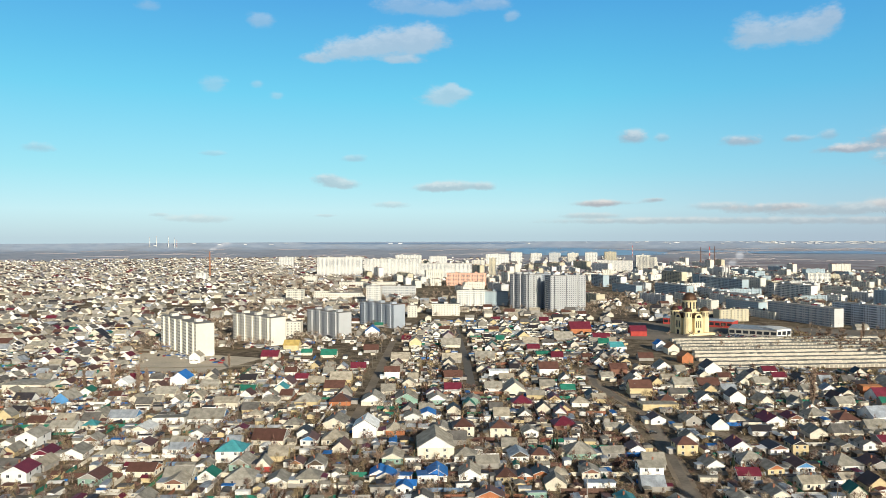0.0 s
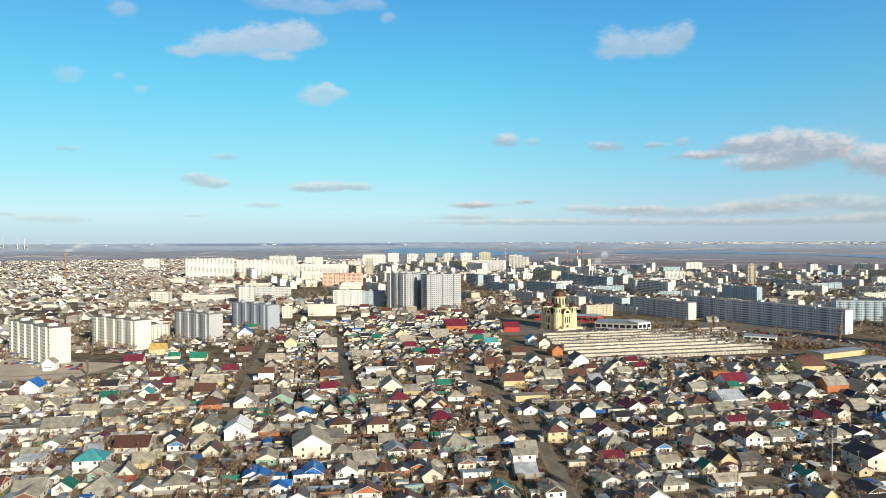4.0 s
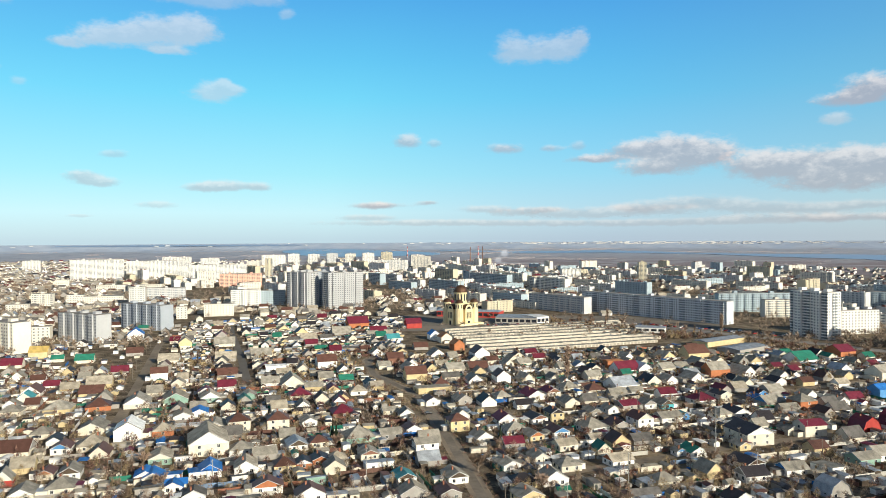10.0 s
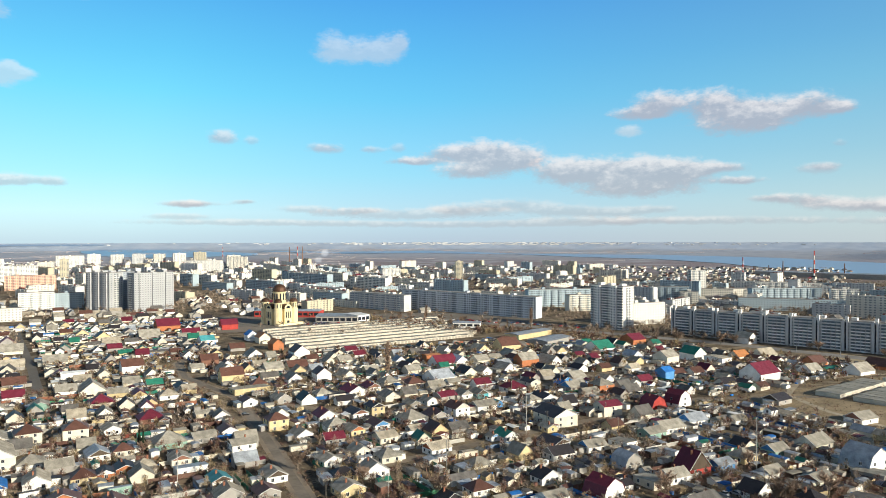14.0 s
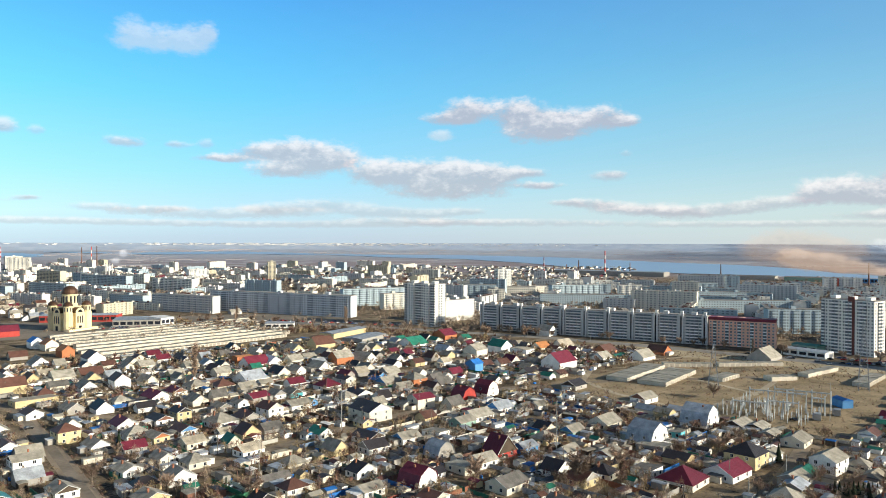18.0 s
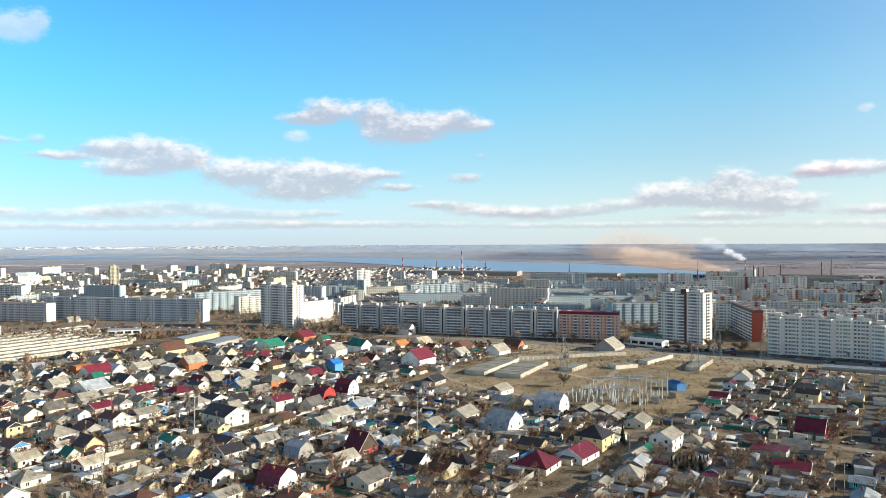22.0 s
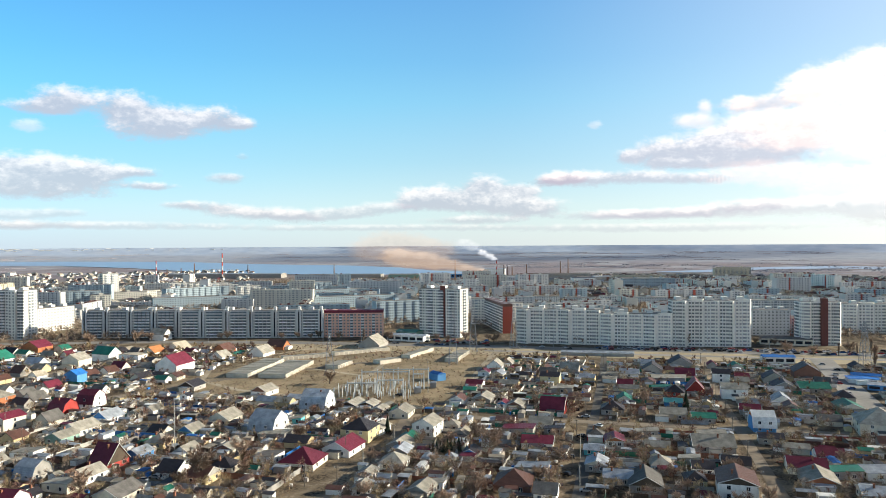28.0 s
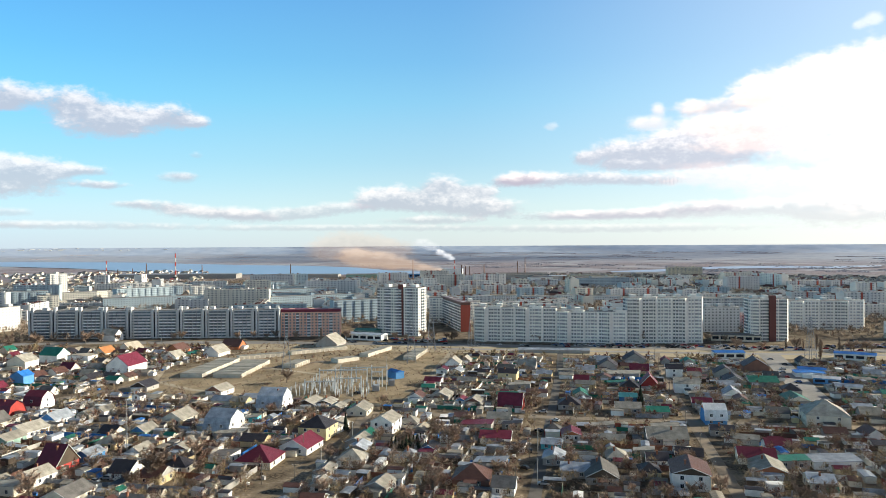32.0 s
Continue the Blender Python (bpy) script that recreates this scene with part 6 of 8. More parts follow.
def vapour(name, under, top, veil, sunny=(0.7, 0.7, 0.69), coarse=0.0085):
    """Cloud or smoke: torn at the rim by noise; it glows, with sunlit tops and grey undersides painted in; light passes
    through it in part.
    """
    m = bpy.data.materials.new(name)
    m.use_nodes = True
    N, L = m.node_tree.nodes, m.node_tree.links
    N.remove(N["Principled BSDF"])

    def math_node(op, a, b, c=None):
        n = N.new("ShaderNodeMath")
        n.operation = op
        for k, v in enumerate((a, b) if c is None else (a, b, c)):
            if isinstance(v, (int, float)):
                n.inputs[k].default_value = v
            else:
                L.new(v, n.inputs[k])
        return n.outputs[0]

    def ranged(v, a, b):
        n = N.new("ShaderNodeMapRange")
        n.interpolation_type = "SMOOTHSTEP"
        L.new(v, n.inputs[0])
        n.inputs[1].default_value, n.inputs[2].default_value = a, b
        return n.outputs[0]
    geo = N.new("ShaderNodeNewGeometry")
    stretch = N.new("ShaderNodeVectorMath")
    stretch.operation = "MULTIPLY"
    stretch.inputs[1].default_value = (1, 1, 1.9)
    L.new(geo.outputs["Position"], stretch.inputs[0])
    noises = []
    for scale, detail in ((coarse, 5), (coarse * 3, 4)):
        n = N.new("ShaderNodeTexNoise")
        n.inputs["Scale"].default_value, n.inputs["Detail"].default_value, n.inputs["Roughness"].default_value = scale, detail, 0.58
        L.new(stretch.outputs[0], n.inputs["Vector"])
        noises.append(n.outputs[0])
    shape = N.new("ShaderNodeAttribute")
    shape.attribute_name = "shape"
    sep = N.new("ShaderNodeSeparateXYZ")
    L.new(shape.outputs["Vector"], sep.inputs[0])
    info = N.new("ShaderNodeObjectInfo")
    sepc = N.new("ShaderNodeSeparateColor")
    L.new(info.outputs["Color"], sepc.inputs[0])
    rim = math_node("MULTIPLY_ADD", math_node("ADD", noises[0], -0.5), 1.2, sep.outputs[0])
    rim = math_node("MULTIPLY_ADD", math_node("ADD", noises[1], -0.5), 0.5, rim)
    alpha = math_node("MULTIPLY", math_node("MULTIPLY", ranged(rim, 0.16, 0.98), ranged(sep.outputs[0], 0.03, 0.3)), sepc.outputs[0])
    light = math_node("MULTIPLY_ADD", math_node("ADD", noises[1], -0.5), 0.5, sep.outputs[1])
    light = math_node("MULTIPLY_ADD", math_node("ADD", noises[0], -0.5), 0.9, light)
    tone = N.new("ShaderNodeMix")
    tone.data_type = "RGBA"
    L.new(ranged(light, 0.36, 0.95), tone.inputs[0])
    tone.inputs[6].default_value, tone.inputs[7].default_value = (*under, 1), (*top, 1)
    warm = N.new("ShaderNodeMix")
    warm.data_type = "RGBA"
    L.new(sepc.outputs[1], warm.inputs[0])
    L.new(tone.outputs[2], warm.inputs[6])
    warm.inputs[7].default_value = (*sunny, 1)
    behind = N.new("ShaderNodeAttribute")
    behind.attribute_name = "behind"
    seen = N.new("ShaderNodeVectorMath")
    seen.operation = "SCALE"
    L.new(behind.outputs["Vector"], seen.inputs[0])
    seen.inputs["Scale"].default_value = 1 - veil
    glow = N.new("ShaderNodeVectorMath")
    glow.operation = "SUBTRACT"
    L.new(warm.outputs[2], glow.inputs[0])
    L.new(seen.outputs[0], glow.inputs[1])
    floor_at = N.new("ShaderNodeVectorMath")
    floor_at.operation = "MAXIMUM"
    L.new(glow.outputs[0], floor_at.inputs[0])
    em = N.new("ShaderNodeEmission")
    L.new(floor_at.outputs[0], em.inputs[0])
    L.new(alpha, em.inputs[1])
    clear = N.new("ShaderNodeBsdfTransparent")
    rest = math_node("MULTIPLY_ADD", alpha, -veil, 1.0)
    grey = N.new("ShaderNodeCombineColor")
    for k in range(3):
        L.new(rest, grey.inputs[k])
    L.new(grey.outputs[0], clear.inputs[0])
    add = N.new("ShaderNodeAddShader")
    L.new(clear.outputs[0], add.inputs[0])
    L.new(em.outputs[0], add.inputs[1])
    L.new(add.outputs[0], N["Material Output"].inputs[0])
    return m


CLOUD = vapour("cloud", (0.33, 0.368, 0.44), (0.64, 0.635, 0.65), 0.45)
RUSTY = vapour("works_smoke", (0.38, 0.29, 0.235), (0.54, 0.43, 0.355), 0.8, coarse=0.02)
STEAM = vapour("white_steam", (0.5, 0.52, 0.56), (0.72, 0.72, 0.72), 0.85, coarse=0.05)
CLOUDS = []


def cloud(dens, lobes, far=0, material=CLOUD, name="cloud", label="", category="cloud"):
    """A far cloud or a drift of smoke heaped up of lobes: bearing, height, half width and half height in degrees."""
    CLOUDS.append(1)
    dist = far or 4760 - 9 * (len(CLOUDS) % 12)
    lb = np.array(lobes)
    a0, a1 = (lb[:, 0] - 1.6 * lb[:, 2]).min(), (lb[:, 0] + 1.6 * lb[:, 2]).max()
    e0, e1 = (lb[:, 1] - 1.6 * lb[:, 3]).min(), (lb[:, 1] + 1.6 * lb[:, 3]).max()
    nx, ny = max(10, min(90, int((a1 - a0) / (0.1 if far else 0.25)))), max(8, min(60, int((e1 - e0) / 0.1)))
    az, el = np.meshgrid(np.linspace(a0, a1, nx + 1), np.linspace(e0, e1, ny + 1))
    body, weight, lift = np.zeros_like(az), np.full_like(az, 1e-6), np.zeros_like(az)
    for a, e, ra, re in lobes:
        u, v = (az - a) / ra, (el - e) / (re * (1.0 if far or re > 1.2 else 1.42 if re > 0.6 else 1.25))
        v = np.where(v < 0, v * 1.25, v)
        g = np.exp(-1.1 * (u * u + v * v) ** 1.3)
        body = body + g * (1 - 0.35 * np.minimum(body, 1))
        weight, lift = weight + g, lift + g * np.clip(0.5 + 0.5 * v, 0, 1)
    lift = lift / weight
    verts = [(dist * math.sin(radians(a)) * math.cos(radians(e)), dist * math.cos(radians(a)) * math.cos(radians(e)), 90 + dist * math.sin(radians(e))) for a, e in zip(az.flat, el.flat)]
    faces = []
    for j in range(ny):
        for i in range(nx):
            if body[j:j + 2, i:i + 2].max() > 0.04:
                k = j * (nx + 1) + i
                faces.append((k, k + 1, k + nx + 2, k + nx + 1))
    me = bpy.data.meshes.new(name)
    me.from_pydata(verts, [], faces)
    attr = me.attributes.new("shape", "FLOAT_VECTOR", "POINT")
    attr.data.foreach_set("vector", np.stack((body, lift, 0 * body), -1).ravel())
    back = me.attributes.new("behind", "FLOAT_VECTOR", "POINT")
    back.data.foreach_set("vector", (sky_behind(az, el) if not far else np.full((*az.shape, 3), (0.25, 0.25, 0.28))).ravel())
    me.materials.append(material)
    wide, mid = a1 - a0, lb[:, 0].mean()
    ob = tagged(new(name, me), label or "bright sunlit white cloud near the sun" if mid > 84 else "long grey-white cloud bank low in the sky" if wide > 9 else "small fleecy white cloud in a blue sky", category, kind="structure")
    # second channel: how far the painted glow goes to sunny white
    ob.color = (dens * (0.78 if mid < 30 and e0 > 7 else 1), max(0.5 if dens < 0.8 and e0 > 7 else 0.0, min(1.0, (mid - 96) / 14)), 0, 1)


cloud(0.75, [(-9.7, 13.56, 1.6, 0.37), (-7.1, 14.21, 2.4, 0.61), (-4.1, 14.76, 2.7, 0.82), (-1.4, 15.11, 2.1, 0.90), (-3.1, 13.58, 1.7, 0.29)])
cloud(0.4, [(-13.8, 16.04, 1.2, 0.51)])
cloud(0.3, [(-21.7, 16.42, 0.9, 0.34)])
cloud(0.65, [(-0.2, 10.79, 1.8, 0.63), (1.1, 11.12, 1.1, 0.38), (0.7, 11.46, 0.5, 0.34)])
cloud(0.4, [(-2.7, 17.52, 2.6, 0.64), (0.3, 17.13, 1.8, 0.48), (3.4, 17.57, 2.2, 0.48), (5.3, 16.65, 0.7, 0.36)])
cloud(0.65, [(22.6, 14.25, 1.4, 0.91), (24.9, 14.15, 1.6, 0.75), (26.9, 14.29, 1.3, 1.03), (27.9, 14.88, 0.6, 0.58)])
cloud(0.7, [(14.4, 7.55, 1.1, 0.54)])
cloud(0.4, [(16.6, 7.39, 0.6, 0.33)])
cloud(0.35, [(-17.2, 11.34, 1.0, 0.60), (-14.1, 11.50, 0.5, 0.29), (-12.7, 10.74, 0.5, 0.29)])
cloud(0.4, [(-28.9, 6.26, 1.1, 0.34)])
cloud(0.4, [(-6.8, 6.17, 1.0, 0.30)])
cloud(0.3, [(-17.4, 6.35, 1.0, 0.21)])
cloud(0.6, [(-8.9, 4.56, 1.3, 0.43), (-7.8, 4.13, 1.6, 0.35)])
cloud(0.65, [(-0.8, 3.88, 1.6, 0.31), (0.7, 4.05, 1.9, 0.39), (3.1, 4.00, 1.1, 0.31)])
cloud(0.4, [(-4.1, 2.61, 1.5, 0.26)])
cloud(0.35, [(-18.5, 1.50, 2.6, 0.29), (-21.2, 1.81, 0.7, 0.16), (-9.1, 1.78, 0.9, 0.13)])
cloud(0.6, [(12.0, 2.60, 2.5, 0.26), (15.9, 2.80, 0.8, 0.21)])
cloud(0.4, [(22.0, 7.01, 1.7, 0.36), (25.3, 6.91, 0.7, 0.23)])
cloud(0.95, [(46.2, 9.28, 2.3, 0.46), (47.5, 9.97, 1.9, 0.74), (51.3, 9.74, 2.2, 0.93), (54.6, 9.14, 2.1, 0.72), (57.9, 9.22, 1.8, 0.78), (59.5, 8.87, 1.1, 0.38), (53.4, 8.24, 3.5, 0.73)])
cloud(0.5, [(45.3, 8.05, 1.2, 0.42)])
cloud(0.9, [(28.8, 6.03, 2.2, 0.30), (31.9, 6.65, 2.3, 0.56), (34.5, 6.65, 2.2, 0.82), (37.2, 6.20, 2.2, 0.87), (33.7, 5.30, 3.2, 0.61)])
cloud(0.9, [(40.2, 5.17, 2.6, 0.87), (43.2, 5.08, 2.6, 0.86), (46.2, 5.11, 2.5, 0.85), (49.1, 4.96, 2.4, 0.84), (45.8, 3.80, 4.6, 0.64), (51.7, 5.13, 2.2, 0.37), (53.0, 4.19, 1.9, 0.29)])
cloud(0.5, [(11.2, 1.68, 2.7, 0.25), (20.6, 2.28, 2.4, 0.30), (25.3, 2.00, 2.6, 0.44), (29.3, 1.88, 2.6, 0.40), (33.2, 2.10, 4.0, 0.44)])
cloud(0.5, [(32.3, 2.28, 2.6, 0.44), (36.3, 2.62, 2.9, 0.48), (40.2, 2.17, 3.3, 0.48), (44.1, 1.97, 2.5, 0.39), (47.0, 2.20, 2.1, 0.30)])
cloud(0.5, [(16.5, 1.27, 9.7, 0.25), (31.9, 1.14, 11.3, 0.26), (42.8, 1.37, 6.8, 0.35)])
cloud(0.6, [(12.2, 2.64, 2.2, 0.25), (16.3, 2.83, 0.6, 0.17)])
cloud(0.45, [(58.5, 5.01, 1.4, 0.28)])
cloud(0.3, [(59.5, 6.52, 0.5, 0.23)])
cloud(0.4, [(21.9, 6.88, 1.6, 0.34), (25.8, 6.86, 0.9, 0.26), (27.7, 7.06, 0.6, 0.34)])
cloud(0.45, [(55.0, 2.91, 1.4, 0.24), (58.3, 2.56, 2.7, 0.36), (61.8, 2.32, 2.4, 0.46), (63.8, 1.94, 1.6, 0.42)])
cloud(0.7, [(56.5, 2.82, 2.5, 0.35), (59.8, 2.24, 2.9, 0.39), (64.3, 2.09, 3.4, 0.39), (67.2, 2.37, 2.7, 0.43), (70.3, 2.75, 2.3, 0.42)])
cloud(0.95, [(72.5, 3.26, 1.6, 0.75), (74.4, 3.51, 1.9, 0.78), (77.9, 4.41, 1.7, 0.68), (77.8, 3.14, 4.0, 0.72), (80.8, 4.00, 1.6, 0.54), (81.3, 2.58, 3.4, 0.70)])
cloud(0.95, [(83.3, 4.81, 1.4, 0.53), (84.9, 4.88, 1.3, 0.52)])
cloud(0.45, [(58.2, 4.87, 1.5, 0.39)])
cloud(0.5, [(22.7, 2.03, 2.3, 0.30), (25.0, 2.24, 1.7, 0.23)])
cloud(0.95, [(83.1, 4.70, 1.6, 0.47), (85.8, 4.80, 2.4, 0.59), (89.7, 4.84, 2.7, 0.53), (93.6, 4.62, 3.0, 0.44)])
cloud(1., [(89.0, 6.43, 1.1, 0.45), (91.3, 6.73, 2.1, 0.81), (94.7, 6.95, 2.2, 0.95), (97.2, 7.56, 2.4, 1.15), (100.2, 7.78, 2.6, 1.64), (98.2, 6.34, 3.8, 1.00), (93.6, 5.74, 4.1, 0.48)])
cloud(0.5, [(93.6, 8.75, 1.4, 0.51), (94.4, 9.55, 0.5, 0.54)])
cloud(0.45, [(86.4, 8.82, 0.6, 0.33)])
cloud(0.95, [(97.2, 9.63, 1.2, 0.53), (98.9, 9.70, 1.1, 0.56), (100.9, 10.23, 1.5, 0.95)])
cloud(0.7, [(77.3, 1.76, 3.9, 0.35), (87.4, 2.03, 4.4, 0.38), (92.8, 2.06, 3.4, 0.41), (97.5, 2.51, 3.1, 0.47)])
cloud(0.5, [(49.6, 1.34, 10.0, 0.29), (70.7, 1.18, 13.0, 0.26), (91.7, 1.02, 11.3, 0.33)])
cloud(1., [(97.0, 9.85, 1.7, 0.44), (101.3, 10.45, 2.1, 0.94), (103.4, 11.07, 2.3, 1.30), (105.9, 11.38, 2.4, 1.49), (108.9, 11.69, 2.9, 1.81), (105.6, 9.84, 4.2, 0.98)])
cloud(0.5, [(107.6, 14.30, 0.5, 0.30), (108.5, 14.52, 0.6, 0.42)])
cloud(0.6, [(93.6, 8.77, 1.8, 0.58), (94.4, 9.88, 0.6, 0.41)])
cloud(1., [(97.8, 8.47, 2.1, 0.73), (100.9, 8.27, 2.4, 0.95), (104.5, 8.29, 3.2, 1.31), (108.9, 8.84, 3.9, 2.21), (101.2, 6.90, 4.8, 0.56), (106.9, 6.01, 5.4, 1.52)])
cloud(1., [(110.8, 6.11, 5.6, 5.83)])
cloud(0.85, [(97.8, 4.87, 4.3, 0.74), (103.4, 4.05, 5.0, 0.87), (108.3, 3.27, 5.3, 1.14)])
cloud(0.8, [(89.2, 2.03, 3.4, 0.35), (95.0, 2.12, 4.4, 0.42), (100.9, 2.41, 4.9, 0.57), (106.9, 1.98, 5.4, 0.92)])
cloud(0.85, [(77.68, -2.33, 0.58, 0.16), (76.46, -2.15, 1.12, 0.28), (74.77, -1.84, 1.75, 0.49), (72.84, -1.54, 2.11, 0.71), (71.06, -1.26, 1.76, 0.84)], 1690, RUSTY, "works_smoke", "brownish smoke drifting from the steel works", "smoke")
cloud(0.45, [(73.61, -0.62, 2.71, 0.91), (70.86, -0.21, 2.40, 1.09), (69.24, -0.85, 2.03, 0.93)], 1750, RUSTY, "works_smoke", "thin brownish smoke haze over the river", "smoke")
cloud(0.95, [(78.69, -1.43, 0.29, 0.16), (78.29, -1.20, 0.40, 0.24), (77.75, -0.92, 0.47, 0.28)], 1700, STEAM, "steam_plume", "white steam blowing from a works chimney", "smoke")
cloud(0.4, [(77.08, -0.52, 0.59, 0.36), (76.34, -0.20, 0.67, 0.41)], 1705, STEAM, "steam_plume", "thin white steam trailing from a works chimney", "smoke")
cloud(0.9, [(-17.40, -0.55, 0.28, 0.13), (-16.95, -0.35, 0.36, 0.17), (-16.46, -0.14, 0.36, 0.13)], 1950, STEAM, "steam_plume", "white steam blowing from a brick chimney", "smoke")
cloud(0.7, [(21.50, -1.58, 0.35, 0.26), (22.02, -1.06, 0.35, 0.35)], 1640, STEAM, "steam_plume", "white steam over the boiler house chimneys", "smoke")


# ---- water ----
def water_material():
    m, nt, bs = nodes_of("river_water")
    bs.inputs["Base Color"].default_value = (0.25, 0.36, 0.52, 1)
    bs.inputs["Roughness"].default_value = 0.35
    return m


WATER = water_material()


def water(rows):
    """A reach of the river between two distances for each bearing."""
    bm = bmesh.new()
    prev = None
    for az, r0, r1 in rows:
        a = radians(az)
        row = []
        for k in range(9):
            r = r0 + (r1 - r0) * k / 8
            r = r if r < 4290 else 4290 + (r - 4290) * 0.38
            row.append(bm.verts.new((r * math.sin(a), r * math.cos(a), terrain(r, 0) + 1.2)))
        if prev:
            for k in range(8):
                bm.faces.new((prev[k], row[k], row[k + 1], prev[k + 1]))
        prev = row
    tagged(new("water", mesh_of("water", bm, WATER, smooth=True)), "wide blue-grey river on the plain", "water", kind="structure")


water([(36.3, 3684, 3743), (41.7, 3400, 3660), (47.1, 3230, 3653), (51.9, 2866, 3530), (55.9, 2416, 3415), (59.3, 2203, 3190), (63.6, 2077, 2985), (67.6, 2011, 2857), (71.6, 1993, 2580), (73.8, 1954, 2282), (77.7, 1991, 2106)])
water([(4.9, 4000, 4171), (6.4, 3660, 4282), (9.4, 3495, 4278), (12.0, 3500, 4165), (14.5, 3564, 4001), (17.0, 3628, 3844)])
water([(-10.6, 4640, 4700), (-3.7, 4600, 4700), (2.9, 4580, 4690), (6.4, 4600, 4670)])
water([(90.9, 2126, 2169), (94.2, 2140, 2322), (98.2, 2400, 2626), (102.7, 2555, 2788), (105.5, 2538, 2766), (108.9, 2815, 2925)])
water([(17.0, 4043, 4102), (23.1, 3768, 3947), (29.7, 3805, 4044), (34.5, 3683, 3860), (36.3, 3684, 3743)])


# ---- poles, pylons, substation ----
def insulator_mesh():
    bm = bmesh.new()
    beam(bm, (0, 0, 0), (0, 0, 0.3), 0.07, 0.05, 5)
    return mesh_of("insulator", bm, FRAME)


POST_INSULATOR = insulator_mesh()
POLES_AT = []


def utility_pole(x, y, h):
    POLES_AT.append((x, y, h))
    ob = thing("utility_pole", pose(x, y, 0, 0, 0, rnd.uniform(0, 90)), "tall grey concrete mast" if h > 15 else "weathered utility pole with a crossarm", "pole", "utility poles")
    bm = bmesh.new()
    beam(bm, (0, 0, 0), (0, 0, h), 0.22 if h > 15 else 0.16, 0.12, 6)
    part("pole", bm, CONC if h > 8 else WOOD, ob)
    bm = bmesh.new()
    box(bm, -1.0, -0.06, h - 0.7, 1.0, 0.06, h - 0.55)
    part("crossarm", bm, WOOD, ob)
    for u in (-0.9, 0.9):
        part("insulator", POST_INSULATOR, None, ob).matrix_local = Matrix.Translation((u, 0, h - 0.55))


utility_pole(200, 260, 22.2)
utility_pole(148, 243, 13.2)
utility_pole(213, 250, 7.1)
utility_pole(248, 252, 6.8)
utility_pole(250, 180, 22.0)
utility_pole(242, 171, 6.0)
utility_pole(285, 255, 7.3)
utility_pole(160, 261, 7.1)
utility_pole(125, 269, 6.0)
utility_pole(55, 280, 13.3)
utility_pole(390, 117, 18.9)
utility_pole(283, 100, 9.2)
utility_pole(251, 101, 8.3)
utility_pole(234, 104, 6.0)
utility_pole(246, 22, 9.1)
utility_pole(285, 25, 9.4)
utility_pole(204, 240, 8.9)
utility_pole(-37, 319, 6.0)
utility_pole(-2, 297, 9.1)
utility_pole(117, 232, 8.1)


def overhead_wires():
    """Slack wires from each pole to the next one along the street."""
    for k, (x, y, h) in enumerate(POLES_AT):
        near = sorted((math.hypot(x - a, y - b), a, b, c) for a, b, c in POLES_AT[:k] if 12 < math.hypot(x - a, y - b) < 60)[:1]
        for d, a, b, c in near:
            bm = bmesh.new()
            p0, p1 = Vector((x, y, h - 0.3)), Vector((a, b, c - 0.3))
            for q in range(5):
                ends = [p0.lerp(p1, u) - Vector((0, 0, 4 * u * (1 - u) * d * 0.025)) for u in (q / 5, (q + 1) / 5)]
                beam(bm, ends[0], ends[1], 0.025, 0.025, 3)
            me = mesh_of("overhead_wire", bm, RUBBERY)
            tagged(new("overhead_wire", me), "thin dark overhead wire slung between street poles", "cable", "overhead wires")


RUBBERY = mat("black_cable", (0.03, 0.03, 0.032), 0.7)
overhead_wires()
for px, py0, py1 in ((12, 340, 820), (96, 200, 240), (123, 430, 560), (-55, 420, 700)):
    for py in range(py0, py1, 38):
        utility_pole(px + rnd.uniform(-1, 1), py, 8)
for py, px0, px1 in ((28, 200, 540), (-36, 220, 540), (348, 180, 440), (278, 150, 330), (114, 190, 330)):
    for px in range(px0, px1, 38):
        utility_pole(px, py + rnd.uniform(-1, 1), 8)


def street_lamp(x, y, turn):
    ob = thing("street_lamp", pose(x, y, 0, 0, 0, turn), "tall grey street lamp beside the highway", "lamp", "street lamps")
    bm = bmesh.new()
    beam(bm, (0, 0, 0), (0, 0, 10), 0.16, 0.1, 6)
    part("pole", bm, STEEL, ob)
    bm = bmesh.new()
    beam(bm, (0, 0, 9.9), (1.8, 0, 10.4), 0.07, 0.06, 5)
    part("bracket", bm, STEEL, ob)
    bm = bmesh.new()
    box(bm, 1.6, -0.15, 10.3, 2.4, 0.15, 10.48)
    part("lamp_head", bm, FRAME, ob)


for k in range(20):
    yy = -250 + 32 * k
    street_lamp((583 if yy < 200 else 583 - (yy - 200) * 0.22) - (yy < 60) * 0.08 * (yy - 60), yy, 180 if k % 2 else 0)


